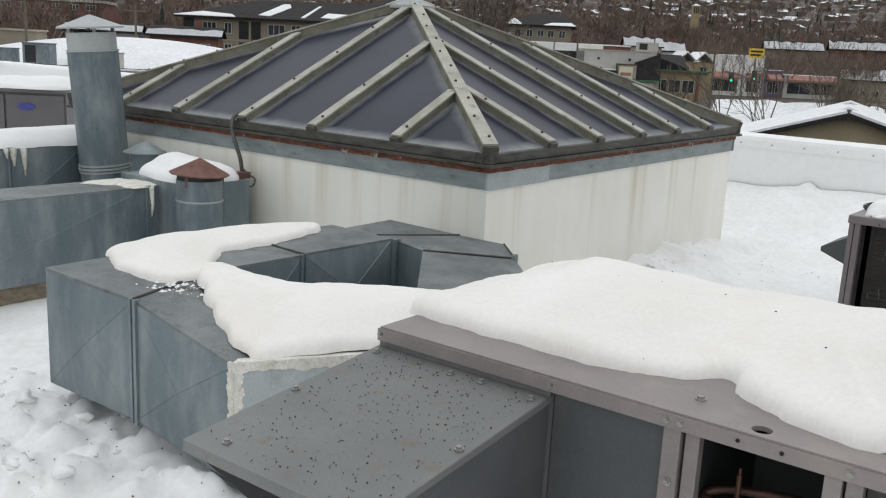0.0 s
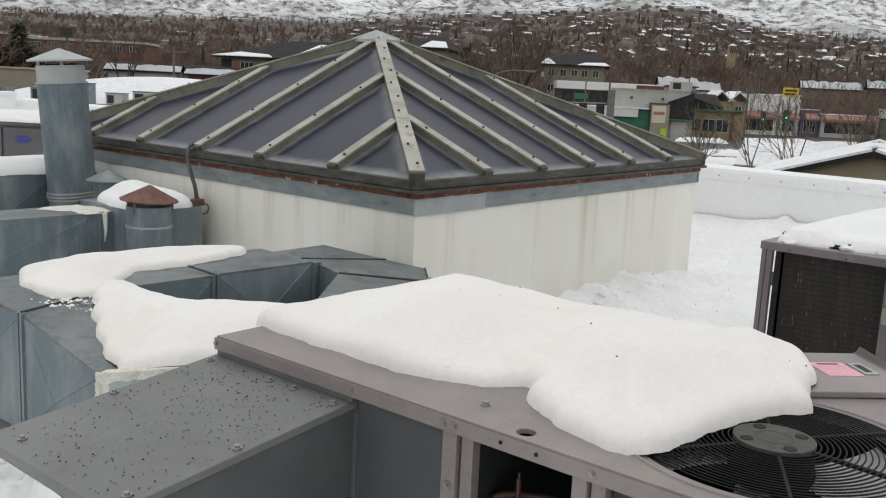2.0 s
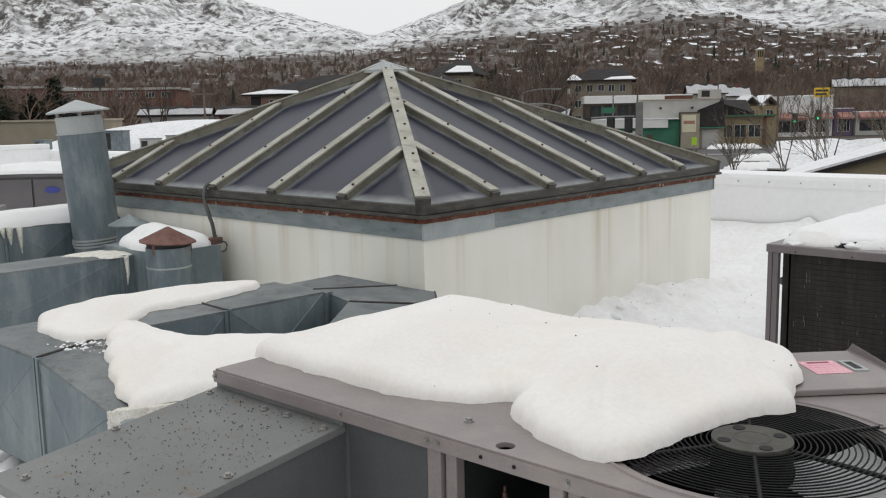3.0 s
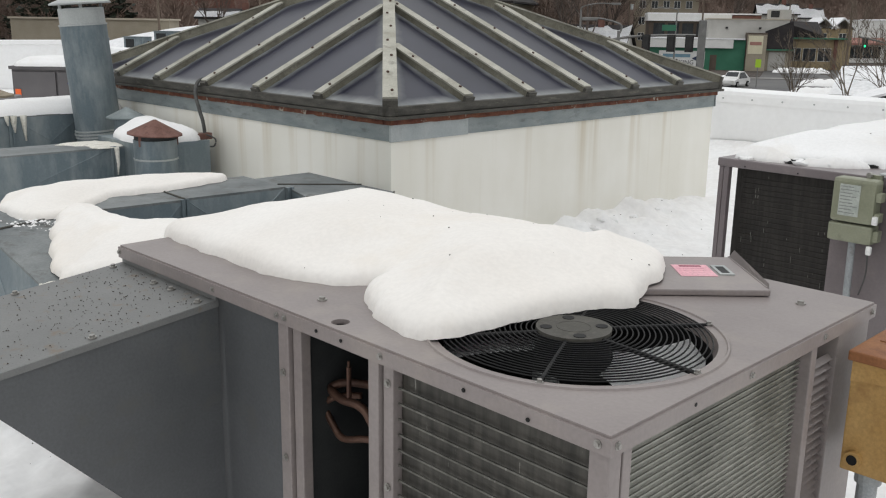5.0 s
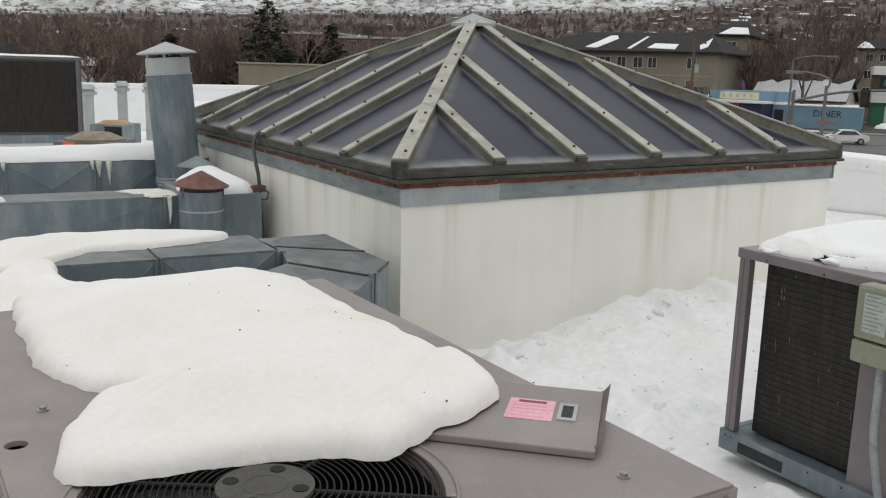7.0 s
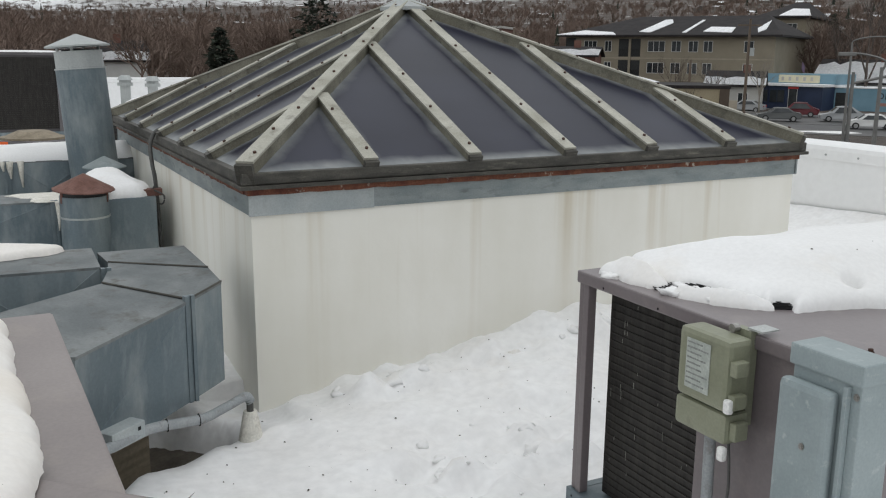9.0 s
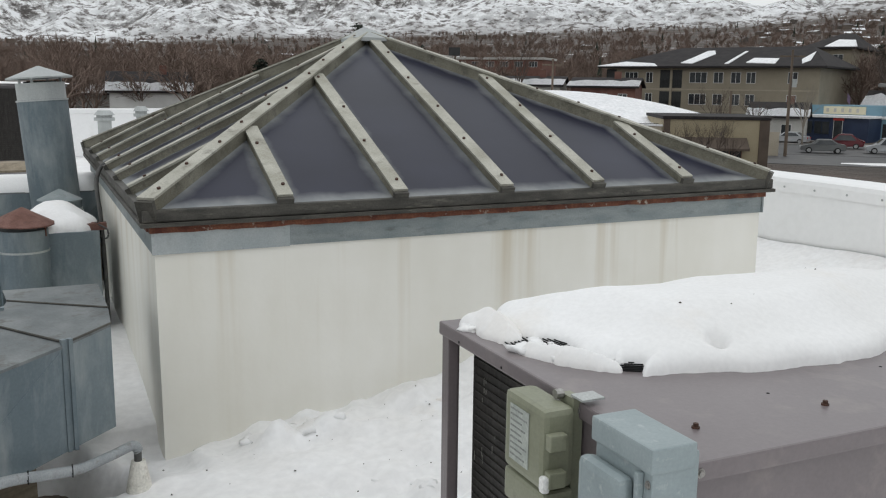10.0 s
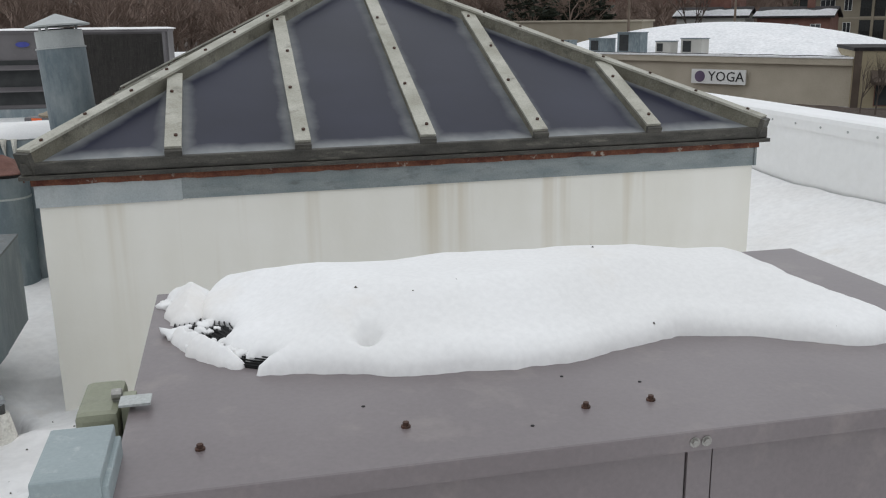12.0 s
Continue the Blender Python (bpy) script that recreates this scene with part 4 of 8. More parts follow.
def loose_panel():
    t = thing("access_panel", pose(1.69, 2.60, TOP1 + 0.002, 0, 0, 9), "loose taupe access panel with a pink sticker lying on the unit", "panel")
    bm = boxed(-0.26, 0.165, -0.215, 0.165, 0.0, 0.018, bevel=0.004)
    part("sheet", bm, TAUPE, t)
    bm = bmesh.new()
    prism(bm, [(0.161, -0.19), (0.165, -0.19), (0.165, 0.165), (0.161, 0.165)], 0.012, 0.02)
    vs = [bm.verts.new(p) for p in ((0.163, -0.205, 0.016), (0.163, 0.165, 0.016), (0.182, 0.168, 0.040), (0.176, -0.17, 0.024))]
    fl = bm.faces.new(vs)
    bmesh.ops.solidify(bm, geom=[fl], thickness=0.003)
    part("flange", bm, TAUPE, t)
    part("sticker", boxed(-0.052, 0.058, -0.075, 0.055, 0.0182, 0.0195), PINK, t, "pink paper sticker")
    rnd = random.Random(5)
    for i in range(5):
        y = 0.035 - i * 0.022
        part("print_bar", boxed(-0.045 if i else -0.03, -0.045 + rnd.uniform(0.06, 0.095), y - 0.004, y + 0.004 + (0.006 if i == 0 else 0), 0.0197, 0.0201), INK if i == 0 else PINK, t)
    bm = bmesh.new()
    for a in ((0.068, 0.112, -0.062, -0.048), (0.068, 0.112, 0.030, 0.044), (0.068, 0.077, -0.048, 0.030), (0.103, 0.112, -0.048, 0.030)):
        box(bm, a[0], a[1], a[2], a[3], 0.018, 0.022)
    part("handle", bm, GALV_LIGHT, t, "recessed grey handle")
    # near-black plate painted as the shade inside the handle
    part("handle_recess", boxed(0.077, 0.103, -0.048, 0.030, 0.0175, 0.0195), DARK, t)


loose_panel()

flat = lambda z: (lambda x, y: z)


def panel_or_top(x, y):
    over_fan = max(0.0, min(1.0, (0.40 - math.hypot(x - 1.339, y - 2.004)) / 0.06))
    return TOP1 + 0.012 * over_fan + (1 - over_fan) * 0.03 * max(0.0, min(1.0, (x - 1.36) / 0.06)) * max(0.0, min(1.0, (y - 2.30) / 0.06))


bm = snow_mass(bmesh.new(), [(-0.09, 2.81), (0.02, 2.67), (0.19, 2.53), (0.37, 2.40), (0.50, 2.325), (0.64, 2.29), (0.765, 2.29), (0.775, 2.14), (0.91, 1.93), (1.02, 1.86), (1.12, 1.94),
                             (1.22, 2.045), (1.31, 2.12), (1.41, 2.18), (1.50, 2.215), (1.515, 2.32), (1.585, 2.45), (1.61, 2.57), (1.565, 2.70), (1.33, 2.90), (0.98, 3.15), (0.61, 3.42), (0.40, 3.38), (0.12, 3.08)],
               panel_or_top, 0.148, 0.36, 0.009, 1, cells=170, share=0.36)
SN1 = single("snow_mound", bm, SNOW_CREAM, Matrix(), "thick rounded snow mound melting on the rooftop unit", "snow", smooth=True)


# ---- condensing unit beside it ----
U2 = pose(2.03, 4.544, 0, 0, 0, -38.1)
L2, W2, TOP2 = 1.2, 2.04, 0.888


def condensing_unit():
    t = thing("condensing_unit", U2, "mauve-grey condensing unit with a dark finned coil and electrical boxes", "air conditioner")
    z0, zt = 0.09, TOP2
    bm = boxed(0, L2, 0, W2, zt - 0.042, zt, bevel=0.006)
    part("top_panel", bm, MAUVE, t, "mauve enamelled top sheet")
    part("post", boxed(0.006, 0.03, 0.01, 0.06, z0, zt - 0.038, bevel=0.003), MAUVE, t)
    part("post", boxed(0.034, 0.062, 0.006, 0.04, z0, zt - 0.038, bevel=0.003), MAUVE, t)
    part("coil", boxed(0.10, 0.66, 0.075, 0.12, z0 + 0.01, zt - 0.038), FIN, t, "dark dark finned coil with pale dirt flecks")
    bm = coil_panel(bmesh.new(), 0.54, zt - 0.06 - z0, 0.026, 0.0022)
    bmesh.ops.translate(bm, verts=bm.verts, vec=(0.11, 0.0725, z0))
    part("coil_guard", bm, FIN_WIRE, t)["kind"] = "stuff"
    # pale upright slivers scattered over the coil face
    rnd = random.Random(31)
    bm = bmesh.new()
    for _ in range(26):
        x, z, h = rnd.choice((0.17, 0.24, 0.40, 0.52)) + rnd.gauss(0, 0.02), rnd.uniform(z0 + 0.05, zt - 0.08), rnd.uniform(0.006, 0.035)
        box(bm, x, x + 0.0015, 0.0690, 0.0705, z, z + h)
    part("bent_fins", bm, FIN_PALE, t, "pale upright flecks on the coil")["kind"] = "stuff"
    part("front_panel", boxed(0.60, L2 - 0.051, 0.018, 0.034, z0, zt - 0.038), MAUVE, t)
    part("side_panel", boxed(L2 - 0.05, L2 - 0.030, 0.035, 1.044, z0, zt - 0.038), MAUVE, t)
    part("side_post", boxed(L2 - 0.05, L2 - 0.026, 1.048, 1.098, z0, zt - 0.038), MAUVE, t)
    part("side_panel", boxed(L2 - 0.05, L2 - 0.030, 1.103, W2 - 0.031, z0, zt - 0.038), MAUVE, t)
    part("corner_post", boxed(L2 - 0.05, L2 - 0.012, 0.010, 0.0345, z0, zt - 0.038), MAUVE, t)
    part("back_panel", boxed(0.01, L2 - 0.031, W2 - 0.03, W2 - 0.012, z0, zt - 0.038), MAUVE, t)
    part("coil", boxed(0.018, 0.050, 0.175, 0.955, z0 + 0.01, zt - 0.038), FIN, t)
    part("post", boxed(0.01, 0.05, 0.96, 1.0, z0, zt - 0.038), MAUVE, t)
    part("left_panel", boxed(0.012, 0.03, 1.0, W2 - 0.03, z0, zt - 0.038), MAUVE, t)
    part("partition", boxed(0.13, 0.60, 0.5, 0.52, z0, zt - 0.038), DARK, t)
    # outlet flap on its far side
    bm = bmesh.new()
    prism(bm, [(0.012, 1.28), (0.012, 1.7), (-0.46, 1.7), (-0.46, 1.28)], [0.25, 0.25, 0.44, 0.44], [0.72, 0.72, 0.47, 0.47])
    part("side_hood", bm, GREYP, t)
    # base rails; the slot and screw holes are dark plates that stand for shade
    for a in ((-0.005, L2, -0.005, 0.03), (-0.005, L2, W2 - 0.03, W2)):
        part("base_rail", boxed(*a, z0 - 0.09, z0, bevel=0.004), GALV, t, "galvanised base rail")
    for a in ((-0.005, 0.03, 0.03, W2 - 0.03), (L2 - 0.03, L2, 0.03, W2 - 0.03)):
        part("base_rail", boxed(*a, z0 - 0.09, z0, bevel=0.004), GALV, t)
    part("base_pan", boxed(0.03, L2 - 0.03, 0.03, W2 - 0.03, z0 - 0.015, z0 - 0.002), GALV, t)
    part("rail_slot", boxed(0.10, 0.33, -0.0065, -0.005, z0 - 0.075, z0 - 0.028), DARK, t)
    for x in (0.03, 0.06, 0.45, 0.6):
        part("screw_hole", cyl(bmesh.new(), (x, -0.0055, z0 - 0.022), 0.004, 0.001, 8, m=pose(0, 0, 0, 90, 0, 0)), BLACKW, t)
    for y in (0.25, 1.6):
        part("sleeper", boxed(0.0, L2, y, y + 0.14, ROOF_Z, z0 - 0.09), WOOD, t)
    f = pose(0, 0, 0, 90, 0, 0)
    e = pose(0, 0, 0, 0, 90, 0)
    bolts(t, [(x, 0.0, zt - 0.021) for x in (0.80, L2 - 0.02)], 0.008, 0.008, BOLT, f)
    bolts(t, [(L2, y, zt - 0.021) for y in (0.03, 1.046, 1.070, 1.86)], 0.007, 0.007, BOLT, e)
    bolts(t, [(L2 - 0.026, 1.073, z) for z in (0.62, 0.35)], 0.0055, 0.005, BOLT, e)
    bolts(t, [(1.045, y, zt) for y in (0.145, 0.525, 0.89, 1.03)], 0.0062, 0.011, RUSTBOLT)
    # black discs drawn for the dark of screw holes in the sheet
    for x, y in ((0.93, 0.46), (1.1, 0.76), (0.88, 0.9), (0.95, 1.05)):
        part("screw_hole", cyl(bmesh.new(), (x, y, zt), 0.004, 0.001, 8), BLACKW, t)
    for x, z in ((0.15, zt - 0.03), (0.42, zt - 0.03)):
        part("screw_hole", cyl(bmesh.new(), (x, -0.0005, z), 0.004, 0.001, 8, m=f), BLACKW, t)
    # fan guard that peeps out of the snow
    wire_grille(t, 0.341, 0.437, zt + 0.007, 0.20, 0.372, 15, 0.006, "black wire fan guard under snow")
    # flat black disc on the top sheet, painted as the shade of the fan well
    part("fan_well", cyl(bmesh.new(), (0.341, 0.437, zt), 0.372, 0.003, 40), BLACKW, t)
    # disconnect box
    bx = part("disconnect_box", boxed(0.575, 0.765, -0.105, -0.02, 0.675, 0.872, bevel=0.016), SAGE, t, "sage green electrical disconnect box")
    part("lower_cover", boxed(0.570, 0.765, -0.10, -0.015, 0.585, 0.668, bevel=0.012), SAGE, bx)
    part("back_bracket", boxed(0.69, 0.748, -0.016, 0.010, 0.62, 0.885), SAGE, bx)
    part("back_bracket", boxed(0.735, 0.785, -0.016, 0.045, zt + 0.001, zt + 0.006), GALV_LIGHT, bx, "bent strap over the top")
    part("label_plate", boxed(0.61, 0.70, -0.1075, -0.1055, 0.705, 0.845), PAPER, bx, "worn printed label")
    rnd = random.Random(8)
    for i in range(9):
        z = 0.835 - i * 0.0145
        part("print_bar", boxed(0.614, 0.614 + rnd.uniform(0.05, 0.08), -0.1082, -0.1077, z - 0.0022, z + 0.0022), GREYINK, bx)
    for z in (0.71, 0.80):
        part("latch", boxed(0.765, 0.790, -0.10, -0.055, z - 0.02, z + 0.02, bevel=0.004), SAGE, bx)
    part("latch", boxed(0.765, 0.788, -0.085, -0.04, 0.60, 0.65, bevel=0.004), SAGE, bx)
    for x, z in ((0.775, 0.70), (0.765, 0.565)):
        part("seal_tag", boxed(x - 0.012, x + 0.012, -0.115, -0.095, z - 0.02, z + 0.02, bevel=0.008), WHITEP, bx, "white plastic seal")
    part("hinge_bolt", cyl(bmesh.new(), (0.70, -0.018, 0.885), 0.012, 0.02, 10, m=f), BOLT, bx)
    pts = spline([(0.67, -0.055, 0.59), (0.672, -0.055, 0.45), (0.675, -0.05, 0.30), (0.70, -0.03, 0.12), (0.72, -0.01, 0.0)], 8)
    part("flexible_conduit", tube(bmesh.new(), pts, 0.016, 10), PVC, bx, "grey flexible conduit", True)
    pts = spline([(0.74, -0.06, 0.60), (0.745, -0.05, 0.45), (0.72, -0.04, 0.34)], 8)
    part("cord", tube(bmesh.new(), pts, 0.004, 6), CABLE, bx, "", True)
    # larger box at the corner
    gb = part("control_box", boxed(0.945, 1.172, -0.100, 0.01, 0.36, 0.925, bevel=0.004), BLUEBOX, t, "pale blue-grey control box")
    part("box_lid", boxed(0.935, 1.178, -0.108, 0.0, 0.893, 0.945, bevel=0.005), BLUEBOX, gb)
    part("front_cover", boxed(0.938, 1.112, -0.142, -0.102, 0.35, 0.868, bevel=0.018), BLUEBOX, gb)
    part("box_side", boxed(1.128, 1.142, -0.116, -0.101, 0.36, 0.888, bevel=0.002), BLUEBOX, gb)
    bolts(gb, [(1.158, -0.101, 0.868), (1.158, -0.101, 0.60), (1.04, -0.143, 0.72), (1.04, -0.143, 0.45)], 0.006, 0.005, BOLT, f)
    bx.location.x += 0.060
    bx.location.z += 0.012
    gb.scale.x = 0.84
    gb.location.x = 0.234
    return t


condensing_unit()


def ext2(x, y):
    return TOP2


bm = snow_mass(bmesh.new(), [(2.19, 4.62), (2.266, 4.51), (2.36, 4.465), (2.42, 4.475), (2.48, 4.44), (2.54, 4.385), (2.60, 4.355), (2.645, 4.365), (2.67, 4.345), (2.69, 4.38), (2.72, 4.375), (2.745, 4.315), (2.80, 4.35), (2.875, 4.42), (2.99, 4.50), (3.095, 4.60), (3.232, 4.76),
                             (3.291, 4.916), (3.365, 5.073), (3.515, 5.205), (3.74, 5.30), (3.79, 5.45), (3.58, 5.60), (3.32, 5.74), (3.12, 5.68), (2.85, 5.42), (2.46, 5.03), (2.22, 4.74)],
               ext2, 0.148, 0.27, 0.010, 4, cells=190, jitter=0.012, share=0.34,
               dents=[(2.885, 4.52, 0.021, 0.075), (2.464, 4.44, 0.016, 0.05), (3.53, 5.04, 0.06, 0.03), (3.47, 4.99, 0.05, 0.02)])
SN2 = single("snow_mound", bm, SNOW, Matrix(), "white snow slab with a ragged edge on the condensing unit", "snow", smooth=True)
bm = snow_mass(bmesh.new(), [(2.405, 4.335), (2.50, 4.298), (2.577, 4.282), (2.641, 4.285), (2.685, 4.308), (2.66, 4.335), (2.584, 4.345), (2.504, 4.362), (2.45, 4.352), (2.40, 4.382)], ext2, 0.048, 0.05, 0.016, 14, cells=80, jitter=0.017)
single("snow_patch", bm, SNOW, Matrix(), "thin curved patch of snow lying along the fan guard", "snow", smooth=True)
bm = snow_mass(bmesh.new(), [(2.10, 4.53), (2.145, 4.495), (2.20, 4.465), (2.26, 4.42), (2.32, 4.395), (2.34, 4.46), (2.29, 4.55), (2.22, 4.60), (2.14, 4.58)], ext2, 0.078, 0.09, 0.018, 15, cells=70, jitter=0.016)
single("snow_lump", bm, SNOW, Matrix(), "lump of snow on the corner of the condensing unit", "snow", smooth=True)
bm = snow_mass(bmesh.new(), [(0.30, -0.02), (0.40, -0.10), (0.70, -0.20), (1.10, -0.22), (1.30, -0.12), (1.30, 0.0), (0.8, -0.004)], flat(-0.06), 0.125, 0.20, 0.012, 16, cells=80)
single("snow_drift", bm, SNOW_DIRTY, U2, "snow banked against the base rail", "snow", smooth=True)


# ---- yellow gas meter style box behind the unit's end ----
def ochre_box():
    t = thing("utility_box", pose(2.044, 2.185, ROOF_Z, 0, 0, -37.0), "weathered ochre metal box with a rusty lid on a pipe stand", "utility box")
    part("body", boxed(0.010, 0.150, 0.010, 0.245, 0.735, 1.04, bevel=0.005), OCHRE, t)
    part("lid", boxed(0.0, 0.162, 0.0, 0.256, 1.04, 1.068, bevel=0.005), OCHRETOP, t, "rusty orange lid")
    part("hinge_plate", boxed(0.03, 0.12, 0.13, 0.22, 1.068, 1.071), OCHRETOP, t)
    part("door_edge", boxed(0.150, 0.156, 0.008, 0.247, 0.72, 1.04), OCHRETOP, t)
    part("lip_flap", prism(bmesh.new(), [(0.012, 0.005), (0.148, 0.005), (0.148, 0.010), (0.012, 0.010)], [0.985, 1.0, 1.0, 0.985], 1.04), OCHRE, t)
    part("elbow", cyl(bmesh.new(), (0.045, 0.010, 0.775), 0.022, 0.016, 14, m=pose(0, 0, 0, 90, 0, 0)), OCHRE, t)
    # black disc on the elbow stands for the dark inside the pipe
    part("pipe_mouth", cyl(bmesh.new(), (0.045, -0.0065, 0.775), 0.014, 0.001, 14, m=pose(0, 0, 0, 90, 0, 0)), BLACKW, t)
    part("stand_pipe", cyl(bmesh.new(), (0.07, 0.06, 0), 0.026, 0.735, 14), PVC, t)
    part("collar", cyl(bmesh.new(), (0.07, 0.06, 0.70), 0.034, 0.034, 14), PVC, t)
    bolts(t, [(0.045, 0.21, 1.071), (0.105, 0.145, 1.071), (0.105, 0.21, 1.071)], 0.005, 0.006, RUSTBOLT)


ochre_box()


def scatter_on(ob, n, size, seed, name, label, mat=DEBRIS):
    """Crumbs lying on a mesh, at some of its own upward faces."""
    me, rnd = ob.data, random.Random(seed)
    spots = [p.center.copy() for p in me.polygons if p.normal.z > 0.6]
    V, F = grit(n, lambda r: tuple(rnd.choice(spots) + Vector((0, 0, 0.001))), size, seed, 0.2)
    o = new(name, array_mesh(name, V, F, mat))
    o.matrix_world = ob.matrix_world
    return tagged(o, label, "grit", kind="stuff")


scatter_on(SN1, 24, 0.0032, 51, "mound_grit", "dark specks on the melting snow mound")
scatter_on(SN2, 9, 0.0036, 52, "mound_grit", "dark specks on the snow slab")


def clods(n, spot, lo, hi, seed, m, label):
    """Rounded lumps of broken snow, each half sunk in what it lies on."""
    rnd = random.Random(seed)
    src = bmesh.new()
    bmesh.ops.create_icosphere(src, subdivisions=2, radius=1.0)
    base = [v.co.copy() for v in src.verts]
    faces = [[v.index for v in f.verts] for f in src.faces]
    src.free()
    V, F = [], []
    for _ in range(n):
        x, y, z = spot(rnd)
        s = lo + (hi - lo) * rnd.random() ** 2.2
        off = Vector((rnd.uniform(0, 50), rnd.uniform(0, 50), 0))
        a = rnd.uniform(0, 6.28)
        b = len(V)
        for c in base:
            k = 1 + 0.75 * noise.noise(c * 1.2 + off) + 0.3 * noise.noise(c * 3.0 + off)
            q = Matrix.Rotation(a, 3, "Z") @ Vector((c.x * 1.25, c.y, c.z * 0.8)) * (s * k)
            V.append((x + q.x, y + q.y, z + q.z * 0.8 - s * 0.38))
        F += [[i + b for i in f] for f in faces]
    o = new("snow_clods", array_mesh("snow_clods", V, F, SNOW, True))
    o.matrix_world = m
    return tagged(o, label, "snow", kind="stuff")


def on_snow(x, y):
    return (x, y, snow_level(x, y))


clods(22, lambda r: on_snow(r.gauss(0.62, 0.25), r.gauss(-1.2, 0.16)), 0.008, 0.045, 5, S, "broken snow lumps beside trodden holes")
clods(16, lambda r: on_snow(0.35 + 2.4 * r.random() ** 1.6, -0.06 - abs(r.gauss(0, 0.08))), 0.02, 0.075, 6, S, "snow lumps fallen along the curb wall")
clods(120, lambda r: on_snow(r.gauss(-2.6, 0.5), r.gauss(0.35, 0.7)), 0.008, 0.05, 7, S, "loose snow lumps shovelled by the duct")
clods(16, lambda r: (2.18 + 0.05 * r.uniform(-1, 1), 4.515 + 0.03 * r.uniform(-1, 1), TOP2 + 0.010), 0.012, 0.03, 8, Matrix(), "small snow lumps at the unit's corner")
def guard_edge(r):
    a, d = radians(r.uniform(268, 332)), r.uniform(0.27, 0.375)
    return (0.341 + d * math.cos(a), 0.437 + d * math.sin(a), TOP2 + 0.016)


clods(34, guard_edge, 0.008, 0.030, 9, U2, "crusty snow lumps clinging to the fan guard")
V, F = grit(260, lambda r: (lambda x, y: (x, y, snow_level(x, y) + 0.003))(r.uniform(-1.0, 3.4), -abs(r.gauss(0.8, 0.6)) - 0.05), 0.0050, 61, 0.2)
ob = new("snow_grit", array_mesh("snow_grit", V, F, DEBRIS))
ob.matrix_world = S
tagged(ob, "dark grit on the lying snow", "grit", kind="stuff")
V, F = grit(240, lambda r: (lambda x, y: (x, y, snow_level(x, y) + 0.003))(r.gauss(-2.5, 0.45), r.gauss(0.0, 0.5)), 0.0045, 62, 0.2)
ob = new("snow_grit", array_mesh("snow_grit", V, F, DEBRIS))
ob.matrix_world = S
tagged(ob, "brown grit on shovelled snow", "grit", kind="stuff")


# ---- ducts ----
def duct_piece(parent, poly, z0, z1, crease=True, fold=None):
    """One sheet-metal length: side walls with diagonal stiffening creases, and a darker weathered top."""
    n = len(poly)
    a = z0 if isinstance(z0, (list, tuple)) else [z0] * n
    b = z1 if isinstance(z1, (list, tuple)) else [z1] * n
    bm = bmesh.new()
    lo = [bm.verts.new((p[0], p[1], a[i])) for i, p in enumerate(poly)]
    hi = [bm.verts.new((p[0], p[1], b[i])) for i, p in enumerate(poly)]
    bm.faces.new(lo[::-1])
    creases = []
    c2 = Vector((sum(p[0] for p in poly) / n, sum(p[1] for p in poly) / n, 0))
    for i in range(n):
        j = (i + 1) % n
        mid = (lo[i].co + lo[j].co + hi[i].co + hi[j].co) / 4
        e = (lo[j].co - lo[i].co)
        nrm = Vector((e.y, -e.x, 0)).normalized()
        if nrm.dot(Vector((mid.x, mid.y, 0)) - c2) < 0:
            nrm = -nrm
        if fold and i == fold[0]:
            # one diagonal break; the foot of the far end is drawn in
            lo[j].co -= nrm * fold[1]
            bm.faces.new((lo[i], lo[j], hi[i]))
            bm.faces.new((lo[j], hi[j], hi[i]))
            creases += [(hi[i].co.copy(), lo[j].co.copy())]
        elif crease and e.length > 0.18:
            m = bm.verts.new(mid + nrm * 0.024)
            for q in ((lo[i], lo[j]), (lo[j], hi[j]), (hi[j], hi[i]), (hi[i], lo[i])):
                bm.faces.new((q[0], q[1], m))
            creases += [(c.co.lerp(m.co, 0.02), m.co.copy()) for c in (lo[i], lo[j], hi[j], hi[i])]
        else:
            bm.faces.new((lo[i], lo[j], hi[j], hi[i]))
    w = part("duct_wall", bm, GALV, parent)
    if creases:
        bm = bmesh.new()
        for c in creases:
            tube(bm, c, 0.0026, 4)
        part("crease_lines", bm, GALV, w)["kind"] = "stuff"
    bm = bmesh.new()
    lift = 0.003
    v = [bm.verts.new((c2.x + (p[0] - c2.x) * 1.006, c2.y + (p[1] - c2.y) * 1.006, b[i] + lift)) for i, p in enumerate(poly)]
    lo2 = [bm.verts.new((q.co.x, q.co.y, q.co.z - 0.012)) for q in v]
    bm.faces.new(v)
    for i in range(n):
        j = (i + 1) % n
        bm.faces.new((lo2[i], lo2[j], v[j], v[i]))
    part("duct_top", bm, GALV_TOP, parent, "weathered grey duct top")
    return w


def seam(parent, p, z0, z1, ang, mat=None, w=0.022):
    """Standing drive-cleat seam, upright at p."""
    bm = bmesh.new()
    box(bm, -w, -w * 0.25, -0.012, 0.012, z0, z1)
    box(bm, w * 0.25, w, -0.012, 0.012, z0, z1)
    box(bm, -w * 0.3, w * 0.3, -0.005, 0.005, z0, z1)
    bmesh.ops.rotate(bm, verts=bm.verts, cent=(0, 0, 0), matrix=Matrix.Rotation(radians(ang), 3, "Z"))
    bmesh.ops.translate(bm, verts=bm.verts, vec=(p[0], p[1], 0))
    part("seam", bm, mat or GALV, parent)


